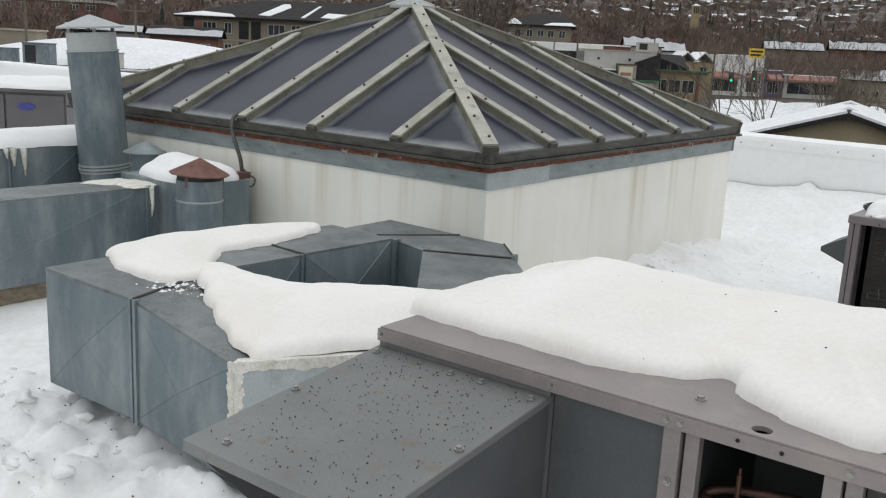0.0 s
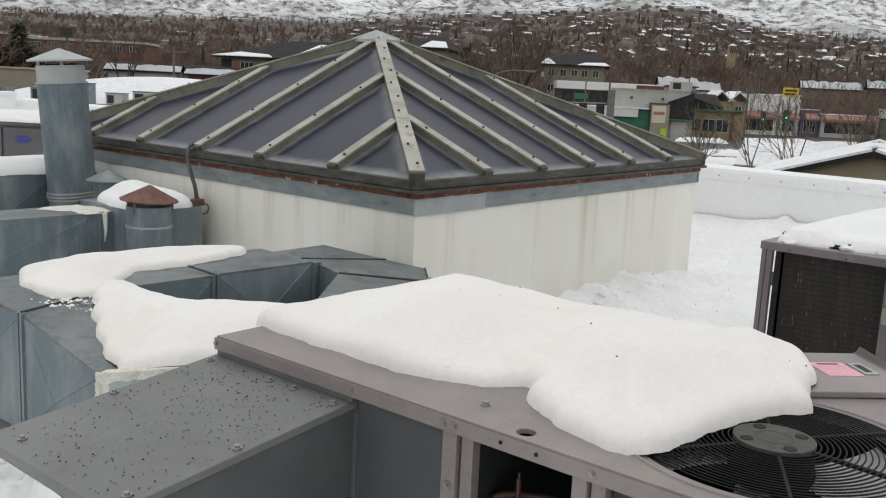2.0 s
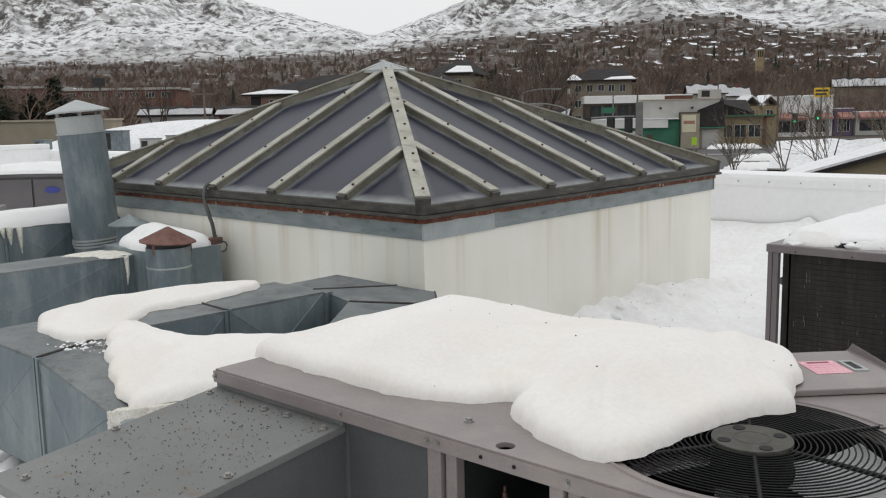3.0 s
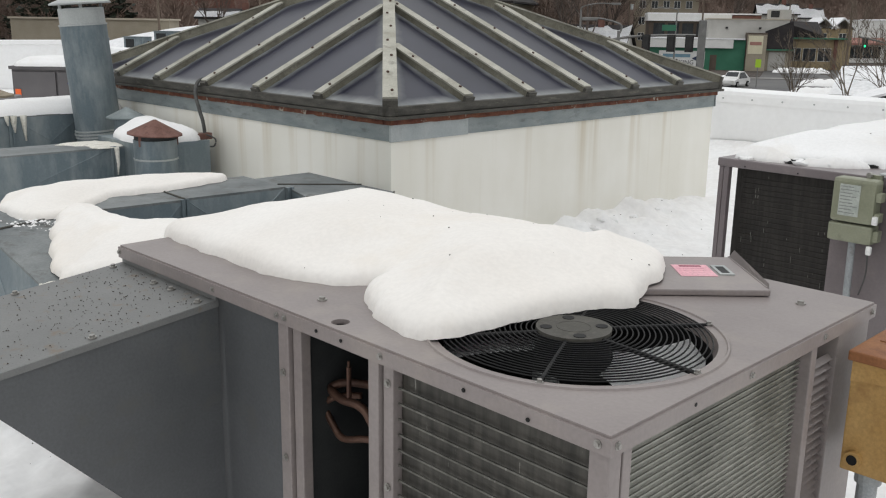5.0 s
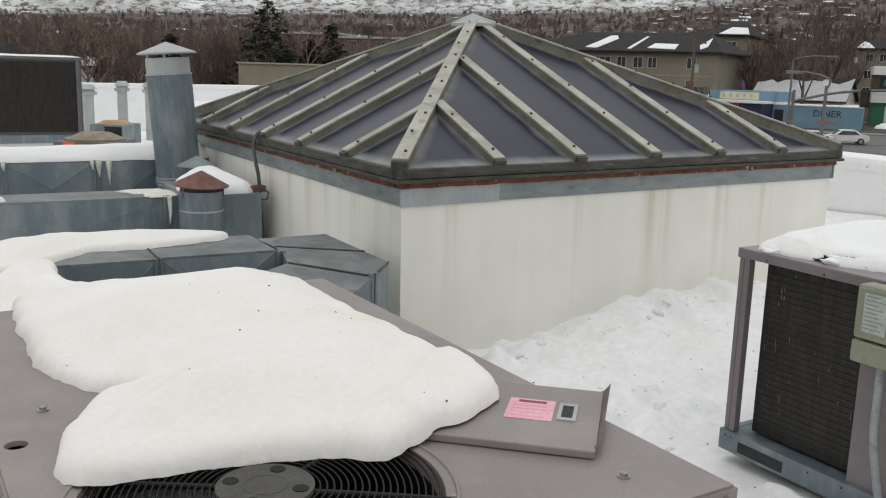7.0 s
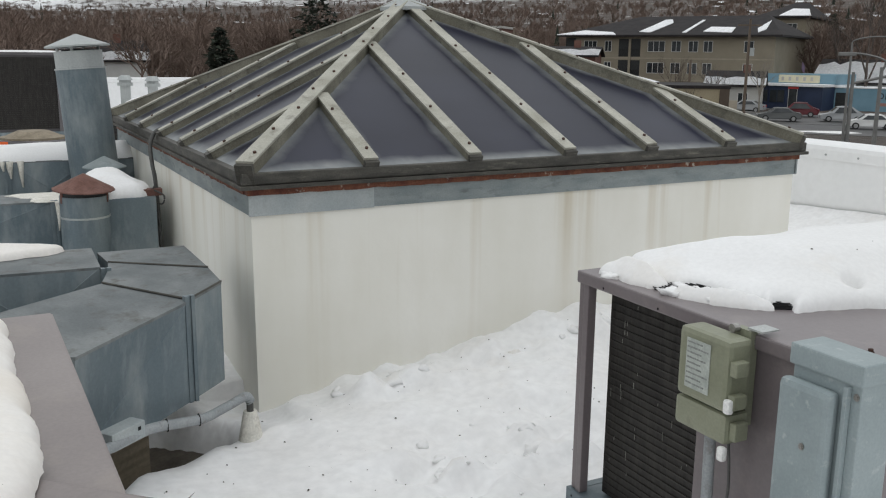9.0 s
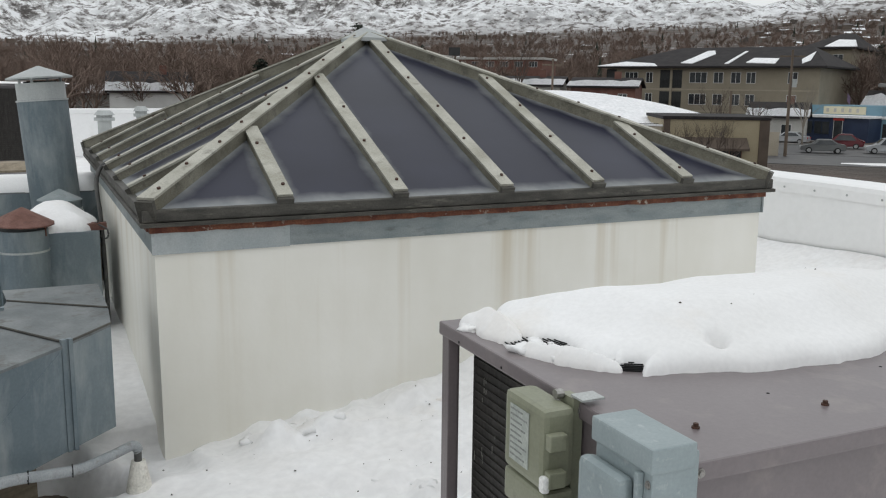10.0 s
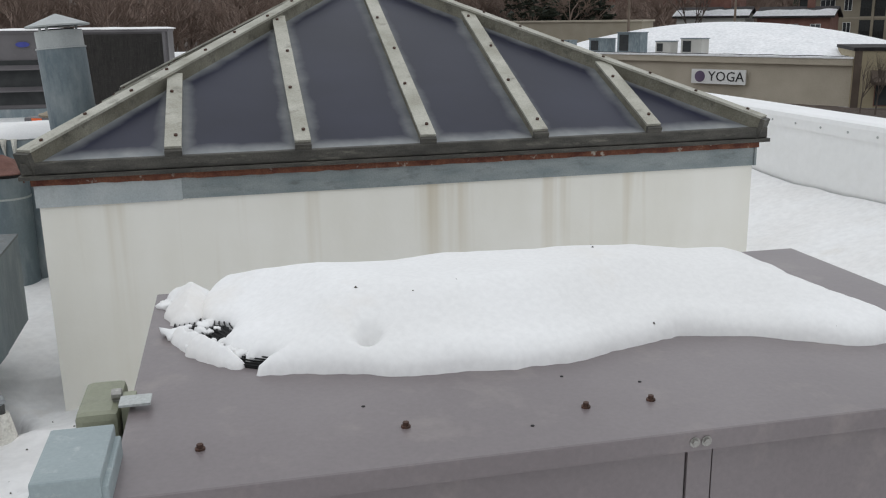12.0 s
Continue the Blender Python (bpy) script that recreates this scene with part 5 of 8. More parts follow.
def caulk_line(parent, p, q, side, w=0.05, seed=0):
    """A flat ragged smear of sealant from p to q, spread along side."""
    p, q, side = Vector(p), Vector(q), Vector(side).normalized()
    d = (q - p).normalized()
    nrm = d.cross(side).normalized()
    n = 40
    bm = bmesh.new()
    rows = []
    for i in range(n + 1):
        f = i / n
        c = p.lerp(q, f)
        lo = -0.15 * w + 0.25 * w * noise.noise(Vector((f * 17, seed, 0)))
        hi = w * (0.85 + 0.55 * noise.noise(Vector((f * 11, seed + 4, 0))) + 0.3 * noise.noise(Vector((f * 37, seed + 9, 0))))
        rows.append([bm.verts.new(c + side * u + nrm * h) for u, h in ((lo, -0.006), (hi, -0.006), (hi, 0.006), (lo, 0.006))])
    for r0, r1 in zip(rows, rows[1:]):
        for k in range(4):
            bm.faces.new((r0[k], r0[(k + 1) % 4], r1[(k + 1) % 4], r1[k]))
    bm.faces.new(rows[0])
    bm.faces.new(rows[-1][::-1])
    part("sealant", bm, CAULK, parent, "smeared pale sealant")


LC, AC, BC, IC = (-1.64, 3.655), (-1.155, 3.305), (-0.70, 2.975), (-0.97, 3.82)


def loop_duct():
    t = thing("supply_duct", pose(0, 0, 0), "galvanised loop of ductwork with creased walls and sealant", "duct")
    zb = 0.135
    duct_piece(t, [LC, AC, IC, (-1.33, 4.11)], zb, [0.635, 0.62, 0.62, 0.63])
    duct_piece(t, [AC, BC, (-0.42, 3.36), IC], [zb, 0.06, 0.06, zb], [0.62, 0.50, 0.55, 0.62])
    duct_piece(t, [BC, (-0.06, 2.86), (0.23, 3.16), (-0.05, 3.40), (-0.42, 3.36)], 0.06, [0.50, 0.618, 0.62, 0.61, 0.55], crease=False)
    duct_piece(t, [(-1.33, 4.11), IC, (-0.66, 4.21), (-1.02, 4.50)], 0.16, [0.63, 0.62, 0.615, 0.625])
    duct_piece(t, [(-1.02, 4.50), (-0.66, 4.21), (-0.27, 4.66), (-0.62, 4.95)], 0.16, 0.62)
    # turned end and the arm that comes back
    duct_piece(t, [(-0.55, 4.92), (-0.32, 5.29), (0.09, 4.98), (-0.36, 4.80)], 0.14, [0.610, 0.600, 0.592, 0.605], crease=False)
    duct_piece(t, [(-0.36, 4.80), (0.09, 4.98), (0.325, 4.78), (0.365, 4.515), (-0.10, 4.50), (-0.24, 4.68)], 0.135, [0.604, 0.590, 0.594, 0.578, 0.60, 0.605], crease=False)
    duct_piece(t, [(-0.10, 4.50), (0.365, 4.515), (0.45, 3.82), (-0.10, 3.42)], [0.14, 0.135, 0.08, 0.08], [0.598, 0.575, 0.55, 0.60], fold=(1, 0.07))
    seam(t, AC, zb - 0.01, 0.625, -36)
    seam(t, (0.365, 4.515), 0.13, 0.60, 70)
    seam(t, (-0.66, 4.21), 0.2, 0.62, 52)
    seam(t, (-0.245, 4.67), 0.2, 0.62, 52)
    caulk_line(t, (BC[0], BC[1] - 0.003, 0.508), (-0.08, 2.857, 0.618), (0, 0, -1), 0.034, 1)
    caulk_line(t, (BC[0], BC[1], 0.508), (-0.08, 2.86, 0.624), (0.15, 0.98, 0), 0.045, 3)
    caulk_line(t, (BC[0], BC[1], 0.51), (BC[0], BC[1], 0.08), (0.64, -0.115, 0), 0.042, 2)
    caulk_line(t, (BC[0], BC[1], 0.51), (BC[0], BC[1], 0.08), (-0.455, 0.33, 0), 0.030, 5)
    # the length behind the hood is covered by a thin paler sheet
    part("pale_side", prism(bmesh.new(), [(BC[0] + 0.02, BC[1] - 0.009), (-0.07, 2.855), (-0.07, 2.862), (BC[0] + 0.02, BC[1])], 0.07, [0.498, 0.606, 0.606, 0.498]), FLASH_NEW, t, "pale galvanised side sheet")
    for p, q in (((0.09, 4.98, 0.597), (-0.36, 4.80, 0.610)), ((0.365, 4.515, 0.584), (-0.10, 4.50, 0.605)), ((0.365, 4.515, 0.584), (0.325, 4.78, 0.599)),
                 ((-1.155, 3.305, 0.627), (-0.97, 3.82, 0.627)), ((-1.02, 4.50, 0.631), (-0.66, 4.21, 0.622))):
        part("joint", tube(bmesh.new(), [p, q], 0.005, 6), FRAME, t)
    # timber and curb under it
    part("support", boxed(-0.25, 0.02, 4.36, 4.60, ROOF_Z, 0.137), WOOD, t, "weathered timber sleeper")
    part("support", boxed(-1.25, -1.05, 3.6, 4.2, ROOF_Z, 0.135), WOOD, t)
    return t


loop_duct()


def duct_snow_base(x, y):
    d = math.hypot(x - BC[0], y - BC[1])
    return 0.628 - 0.115 * max(0.0, 1 - d / 0.55)


bm = bmesh.new()
snow_mass(bm, [(-1.47, 3.88), (-1.50, 4.10), (-1.33, 4.34), (-1.10, 4.58), (-0.72, 4.84), (-0.67, 4.72), (-0.84, 4.36), (-1.02, 4.14), (-1.00, 3.90), (-0.98, 3.66), (-1.13, 3.55), (-1.32, 3.68)],
          duct_snow_base, 0.062, 0.16, 0.012, 6, jitter=0.012, share=0.5)
snow_mass(bm, [(-1.03, 3.72), (-0.92, 3.80), (-0.60, 3.56), (-0.20, 3.55), (0.10, 3.45), (0.08, 2.98), (-0.12, 2.895), (-0.40, 2.935), (-0.60, 2.975), (-0.67, 3.04), (-0.78, 3.16), (-0.93, 3.45)],
          duct_snow_base, 0.085, 0.24, 0.012, 7, jitter=0.012, share=0.45)
single("snow_mound", bm, SNOW_CREAM, Matrix(), "curved snow ridge melting along the duct top", "snow", smooth=True)
V, F = grit(70, lambda r: (lambda x, y: (x, y, duct_snow_base(x, y) + 0.004))(r.gauss(-1.03, 0.07), r.gauss(3.47, 0.05)), 0.010, 12)
ob = new("snow_crumbs", array_mesh("snow_crumbs", V, F, SNOW))
tagged(ob, "loose crumbs of icy snow on the duct", "snow", kind="stuff")


def straight_duct(name, near_end, length, width, z0, z1, label, seams):
    """A long box duct that runs back from near_end along the skylight's axis."""
    t = thing(name, pose(near_end[0], near_end[1], 0, 0, 0, AX), label, "duct")
    cuts = [0.0] + seams + [length]
    for a, b in zip(cuts, cuts[1:]):
        duct_piece(t, [(-b, 0), (-a, 0), (-a, width), (-b, width)], z0, z1)
    for s in seams:
        seam(t, (-s, -0.002), z0, z1 + 0.01, 0)
    part("support", boxed(-length, -0.1, 0.05, width - 0.05, ROOF_Z, z0), WOOD, t, "timber curb")
    return t


d1 = straight_duct("long_duct", (-1.90, 6.05), 3.4, 0.40, 0.09, 0.615, "long galvanised box duct with a sealed joint", [0.12, 1.6])
bm = bmesh.new()
snow_mass(bm, [(-0.02, 0.02), (-0.28, 0.0), (-0.24, 0.14), (-0.40, 0.34), (-0.1, 0.38), (0.0, 0.2)], flat(0.618), 0.012, 0.05, 0.006, 3, jitter=0.03)
part("sealant_patch", bm, CAULK, d1, "smeared patch of pale sealant", True)
bm = bmesh.new()
for x, y, l in ((-0.10, -0.02, 0.2),):
    tube(bm, [(x, y, 0.62), (x + 0.005, y - 0.004, 0.62 - l * 0.6), (x, y, 0.62 - l)], [0.018, 0.012, 0.004], 6)
part("sealant_drip", bm, CAULK, d1, "", True)
bm = snow_mass(bmesh.new(), [(-1.15, 0.10), (-1.5, 0.02), (-2.2, 0.03), (-3.1, 0.05), (-3.1, 0.35), (-2.0, 0.36), (-1.4, 0.3)], flat(0.618), 0.06, 0.1, 0.01, 9)
single("snow_mound", bm, SNOW, pose(-1.90, 6.05, 0, 0, 0, AX), "thin snow strip on the long duct", "snow", smooth=True)

d2 = straight_duct("long_duct", (-2.55, 7.45), 3.2, 0.50, 0.30, 0.735, "long galvanised duct capped with snow and sealant drips", [0.45, 1.05, 1.75, 2.4])
for x, w, l in ((-1.03, 0.03, 0.13), (-0.95, 0.026, 0.20), (-1.08, 0.02, 0.07), (-1.75, 0.02, 0.06)):
    bm = tube(bmesh.new(), [(x, -0.008, 0.742), (x, -0.016, 0.735 - l * 0.4), (x + 0.006, -0.014, 0.735 - l)], [w, w * 0.7, 0.006], 6)
    part("sealant_drip", bm, CAULK, d2, "pale sealant drip", True)
bm = snow_mass(bmesh.new(), [(-0.1, 0.03), (-0.8, 0.0), (-1.7, 0.01), (-3.1, 0.03), (-3.1, 0.46), (-1.6, 0.47), (-0.1, 0.45)], flat(0.738), 0.11, 0.14, 0.015, 11)
single("snow_mound", bm, SNOW, pose(-2.55, 7.45, 0, 0, 0, AX), "rounded snow strip along the far duct", "snow", smooth=True)


# ---- flues and vents ----
def cone_cap(r, h, z, lip=0.012, seg=32):
    bm = cyl(bmesh.new(), (0, 0, z), r, h, seg, 0.008)
    cyl(bm, (0, 0, z - lip), r, lip, seg)
    return bm


def tall_flue():
    t = thing("flue_stack", pose(-2.575, 7.012, ROOF_Z, 2.0, -3.6, 0), "tall galvanised flue pipe with a conical rain cap", "flue")
    g = -ROOF_Z
    bm = cyl(bmesh.new(), (0, 0, 0), 0.182, 1.475 + g, 40)
    part("pipe", bm, GALV, t)
    part("collar", cyl(cyl(bmesh.new(), (0, 0, 1.475 + g), 0.176, 0.125, 40), (0, 0, 1.462 + g), 0.188, 0.012, 40), GALV_LIGHT, t, "bright collar")
    part("cap", cone_cap(0.238, 0.085, 1.642 + g), GALV_LIGHT, t, "conical rain cap")
    for k in range(4):
        a = radians(30 + 90 * k)
        part("strut", boxed(0.155 * math.cos(a) - 0.012, 0.155 * math.cos(a) + 0.012, 0.155 * math.sin(a) - 0.004, 0.155 * math.sin(a) + 0.004, 1.58 + g, 1.64 + g), GALV_LIGHT, t)
    # near-black disc drawn as the shade inside the flue's mouth
    part("inner_pipe", cyl(bmesh.new(), (0, 0, 1.60 + g), 0.12, 0.012, 24), DARK, t)
    for i, z in enumerate((0.56, 0.585, 0.61)):
        part("band", cyl(bmesh.new(), (0, 0, z + g), 0.19 + 0.004 * (i % 2), 0.014, 40), GALV_LIGHT, t)
    return t


tall_flue()


def rusty_vent():
    t = thing("roof_vent", pose(-1.60, 5.86, ROOF_Z, 0, 0, 0), "galvanised vent pipe with a bent rusty cap", "vent")
    g = -ROOF_Z
    part("pipe", cyl(bmesh.new(), (0, 0, 0), 0.148, 0.70 + g, 36), GALV, t)
    part("band", cyl(bmesh.new(), (0, 0, 0.56 + g), 0.152, 0.012, 36), GALV_LIGHT, t)
    # near-black drum fills the gap under the cap with painted shade
    part("throat", cyl(bmesh.new(), (0, 0, 0.70 + g), 0.142, 0.040, 30), DARK, t)
    bm = cone_cap(0.190, 0.095, 0.742 + g, 0.008, 14)
    bmesh.ops.rotate(bm, verts=bm.verts, cent=(0, 0, 0.742 + g), matrix=Matrix.Rotation(radians(3), 3, "Y"))
    part("cap", bm, RUSTCAP, t, "rusty sheet cap")
    for a in (0.4, 2.5, 4.4):
        part("strut", boxed(0.145 * math.cos(a) - 0.01, 0.145 * math.cos(a) + 0.01, 0.145 * math.sin(a) - 0.004, 0.145 * math.sin(a) + 0.004, 0.66 + g, 0.74 + g), RUSTCAP, t)


rusty_vent()
t = thing("roof_vent", pose(-2.217, 6.66, ROOF_Z), "small galvanised vent with a domed cap", "vent")
part("pipe", cyl(bmesh.new(), (0, 0, 0), 0.10, 0.76 - ROOF_Z, 28), GALV, t)
part("cap", cone_cap(0.155, 0.075, 0.762 - ROOF_Z, 0.008, 28), FLASH, t)

bxm = S @ pose(-0.62, 1.95, 0)
single("duct_riser", boxed(0.0, 0.52, 0.0, 0.75, ROOF_Z, 0.655, bevel=0.004), GALV, bxm, "square galvanised duct riser beside the skylight curb", "duct")
bm = snow_mass(bmesh.new(), [(0.03, 0.05), (0.3, 0.02), (0.5, 0.1), (0.5, 0.6), (0.3, 0.72), (0.05, 0.6)], flat(0.657), 0.14, 0.2, 0.03, 15)
single("snow_mound", bm, SNOW, bxm, "lump of snow on the duct riser", "snow", smooth=True)


def cable_run():
    t = thing("cable", S, "grey cable drooping from the skylight rib to a bracket", "cable")
    pts = spline([(0.42, 2.30, 1.17), (0.10, 2.24, 1.09), (-0.03, 2.20, 1.07), (-0.085, 2.16, 0.98), (-0.09, 2.10, 0.86), (-0.08, 2.06, 0.72), (-0.07, 2.03, 0.30), (-0.07, 2.0, -0.1)], 8)
    part("sheath", tube(bmesh.new(), pts, 0.014, 8), CABLE, t, "", True)
    pts = spline([(-0.12, 2.02, 0.70), (-0.05, 1.96, 0.66), (-0.06, 1.98, 0.60), (-0.12, 2.05, 0.63), (-0.10, 2.0, 0.72)], 8)
    part("coil_of_wire", tube(bmesh.new(), pts, 0.006, 6), CABLE, t, "", True)
    part("bracket", boxed(-0.22, -0.05, 2.0, 2.07, 0.655, 0.70), RUSTCAP, t, "rusty bracket")


cable_run()


def conduit_and_boot():
    t = thing("roof_conduit", pose(0, 0, 0), "grey conduit under the duct ending in a white pipe boot", "conduit")
    pts = spline([(0.555, 3.70, 0.22), (0.52, 4.05, 0.20), (0.49, 4.28, 0.14), (0.472, 4.45, 0.095), (0.46, 4.62, 0.085), (0.485, 4.72, 0.10), (0.497, 4.738, 0.07)], 10)
    part("pipe", tube(bmesh.new(), pts, 0.021, 10), PVC, t, "", True)
    jb = part("junction_box", boxed(0.475, 0.545, 3.87, 4.035, 0.190, 0.258, bevel=0.004), FLASH_NEW, t, "pale steel junction box with open knockouts")
    # black plates on the box side stand for the dark inside its knockouts
    for y, z in ((3.905, 0.212), (4.005, 0.235)):
        part("knockout", boxed(0.5445, 0.5465, y - 0.007, y + 0.007, z - 0.007, z + 0.007, bevel=0.0008), BLACKW, jb)
    part("riser", cyl(bmesh.new(), (0.495, 4.735, -0.02), 0.016, 0.10, 10), CABLE, t)
    part("boot", cyl(bmesh.new(), (0.495, 4.735, -0.22), 0.078, 0.25, 20, 0.030), CAULK, t, "cream rubber pipe boot")
    for p in (pts[16], pts[28]):
        part("cable_tie", tube(bmesh.new(), [(p[0] + 0.024 * math.cos(a), p[1] - 0.02 * math.cos(a), p[2] + 0.024 * math.sin(a)) for a in np.linspace(0, 6.28, 10, endpoint=False)], 0.003, 4, True), BLACKW, t)


conduit_and_boot()


# ---- units further over the roof ----
def far_unit(name, m, l, w, h, label, coil_from, coil_to, badge, sticker):
    """A rooftop unit: front at y = 0, with a coil between coil_from and coil_to."""
    t = thing(name, m, label, "air conditioner", "units further over the roof")
    part("body", boxed(0.02, l - 0.02, 0.04, w - 0.02, 0.12, h - 0.04), UNITGREY, t)
    part("top_panel", boxed(0, l, 0, w, h - 0.04, h, bevel=0.006), UNITGREY, t)
    part("base_rail", boxed(0, l, 0, w, 0.0, 0.12), GALV, t)
    if coil_to > coil_from:
        part("coil", boxed(coil_from, coil_to, 0.02, 0.045, 0.16, h - 0.07), FIN, t)
        part("coil_guard", (lambda b: (bmesh.ops.translate(b, verts=b.verts, vec=(coil_from, 0.012, 0.16)), b)[1])(coil_panel(bmesh.new(), coil_to - coil_from, h - 0.24, 0.03, 0.003)), FIN, t)["kind"] = "stuff"
        # intake below the panel beside the coil: near-black sheet as shade, two sloping blades
        part("intake_mouth", boxed(0.06, coil_from - 0.12, 0.02, 0.0402, 0.18, h * 0.66), DARK, t, "near-black sheet for the shade in the intake")
        for zz in (h * 0.30, h * 0.55):
            part("intake_blade", prism(bmesh.new(), [(0.07, 0.03), (coil_from - 0.13, 0.03), (coil_from - 0.13, -0.07), (0.07, -0.07)], [zz + 0.06, zz + 0.06, zz, zz], [zz + 0.075, zz + 0.075, zz + 0.012, zz + 0.012]), UNITGREY, t)
        part("post", boxed(coil_from - 0.05, coil_from, 0.0, 0.05, 0.12, h - 0.04), UNITGREY, t)
        part("post", boxed(coil_to, coil_to + 0.05, 0.0, 0.05, 0.12, h - 0.04), UNITGREY, t)
    else:
        part("panel", boxed(0.04, l * 0.45, 0.015, 0.04, 0.16, h - 0.07), UNITGREY, t)
        part("panel", boxed(l * 0.47, l - 0.04, 0.015, 0.04, h * 0.45, h - 0.07), UNITGREY, t)
        part("vent_strip", boxed(l * 0.47, l - 0.04, 0.03, 0.0402, 0.16, h * 0.43), DARK, t)
    if badge is not None:
        part("badge", cyl(bmesh.new(), (badge, 0.012, h - 0.2), 0.05, 0.006, 20, m=pose(0, 0, 0, 90, 0, 0) @ Matrix.Diagonal((1.9, 0.8, 1, 1))), LOGO, t, "blue oval badge")
    if sticker is not None:
        part("sticker", boxed(sticker, sticker + 0.07, 0.006, 0.014, h - 0.42, h - 0.28), ORANGE, t, "orange sticker")
    return t


single("unit_curb", boxed(0.1, 2.5, 0.1, 1.5, ROOF_Z, 0.32), TPO, pose(-9.32, 9.41, 0, 0, 0, AX), "white curb under the large rooftop unit", "curb")
# large unit, its long coil side towards the skylight
far_unit("rooftop_unit", pose(-9.32, 9.41, 0.32, 0, 0, AX), 2.6, 1.6, 1.245, "large mauve rooftop unit with a dark coil", 1.35, 2.5, 0.55, None)
far_unit("rooftop_unit", pose(-5.63, 10.34, 0.0, 0, 0, 6), 1.27, 1.2, 0.93, "low mauve-grey rooftop unit with a blue badge", 0, 0, 0.82, 0.06)
single("snow_mound", snow_mass(bmesh.new(), [(0.05, 0.03), (0.6, 0.0), (1.22, 0.05), (1.22, 1.1), (0.7, 1.15), (0.1, 1.1)], flat(0.932), 0.10, 0.15, 0.02, 21), SNOW,
       pose(-5.63, 10.34, 0.0, 0, 0, 6), "snow blanket on the low unit", "snow", smooth=True)
single("snow_mound", snow_mass(bmesh.new(), [(0.1, 0.05), (1.3, 0.02), (2.5, 0.1), (2.5, 1.5), (1.0, 1.5), (0.1, 1.4)], flat(1.246), 0.022, 0.15, 0.01, 22), SNOW,
       pose(-9.32, 9.41, 0.32, 0, 0, AX), "thin snow on the large unit", "snow", smooth=True)


def small_condenser():
    t = thing("small_condenser", pose(-9.4, 14.0, -0.05, 0, 0, 10), "small round-cornered condenser with a black grille", "air conditioner")
    part("body", boxed(-0.3, 0.35, -0.3, 0.35, 0.0, 0.46, bevel=0.03), GALV, t)
    part("grille", (lambda b: (bmesh.ops.translate(b, verts=b.verts, vec=(0.0, -0.306, 0.05)), b)[1])(coil_panel(bmesh.new(), 0.33, 0.38, 0.05, 0.006)), BLACKW, t)
    part("coil", boxed(0.0, 0.33, -0.304, -0.296, 0.05, 0.42), FIN, t)
    part("lid", cyl(bmesh.new(), (0.02, 0.02, 0.46), 0.30, 0.05, 24, 0.2), OCHRE, t)


small_condenser()


def vent_pipe(x, y, top, r):
    t = thing("vent_pipe", pose(x, y, ROOF_Z), "galvanised plumbing vent with a slotted cap", "vent", "plumbing vents")
    g = -ROOF_Z
    part("pipe", cyl(bmesh.new(), (0, 0, 0), r, top - 0.2 + g, 18), GALV_LIGHT, t)
    bm = cyl(bmesh.new(), (0, 0, top - 0.20 + g), r * 1.5, 0.06, 18)
    cyl(bm, (0, 0, top - 0.14 + g), r * 1.15, 0.05, 18)
    cyl(bm, (0, 0, top - 0.09 + g), r * 1.55, 0.09, 18, r * 0.9)
    part("cap", bm, GALV_LIGHT, t)


vent_pipe(-10.62, 15.69, 1.12, 0.10)
vent_pipe(-10.06, 15.85, 1.11, 0.10)
vent_pipe(-10.9, 15.0, 1.05, 0.13)
t = thing("roof_fan", pose(-4.30, 7.86, ROOF_Z, 0, 0, 20), "low square fan housing with a domed brown lid and sticker", "vent")
part("housing", boxed(-0.30, 0.30, -0.30, 0.30, 0.0, 1.125, bevel=0.02), UNITGREY, t)
part("lid", cyl(cyl(bmesh.new(), (0, 0, 1.125), 0.29, 0.02, 28), (0, 0, 1.145), 0.27, 0.055, 28, 0.14), WOOD, t, "dull brown domed lid")
part("grille", (lambda q: (bmesh.ops.translate(q, verts=q.verts, vec=(0.02, -0.306, 0.80)), q)[1])(coil_panel(bmesh.new(), 0.26, 0.27, 0.03, 0.004)), BLACKW, t)
part("sticker", boxed(-0.20, -0.08, -0.306, -0.301, 1.045, 1.118), ORANGE, t, "orange sticker")


# ---- ground, hills and mountains ----
GZ = -5.0
EYE_XY = (2.0, 1.0)


def ridge_deg(b):
    """Height of the skyline in degrees, by bearing to the left of north."""
    pts = [(-180, 3), (-60, 8), (-30, 10), (-8, 9.5), (-2, 8.2), (3, 6.6), (8.8, 4.55), (13, 5.6), (18, 7.0), (23, 8.6), (30, 9.5), (42, 8.4), (52, 7.5), (65, 6), (100, 3), (180, 3)]
    for (a, x), (c, y) in zip(pts, pts[1:]):
        if a <= b <= c:
            f = (b - a) / (c - a)
            return x + (y - x) * f
    return 3


def foot_deg(b):
    """Height of the wooded foot slope, in degrees."""
    pts = [(-180, 1), (-60, 3.9), (-21, 3.95), (-16.8, 4.1), (-13.9, 4.7), (-12, 5.3), (-4, 4.9), (3, 4.3), (10, 3.6), (25, 3.1), (45, 2.3), (65, 1.9), (180, 1)]
    for (a, x), (c, y) in zip(pts, pts[1:]):
        if a <= b <= c:
            f = (b - a) / (c - a)
            return x + (y - x) * f
    return 1


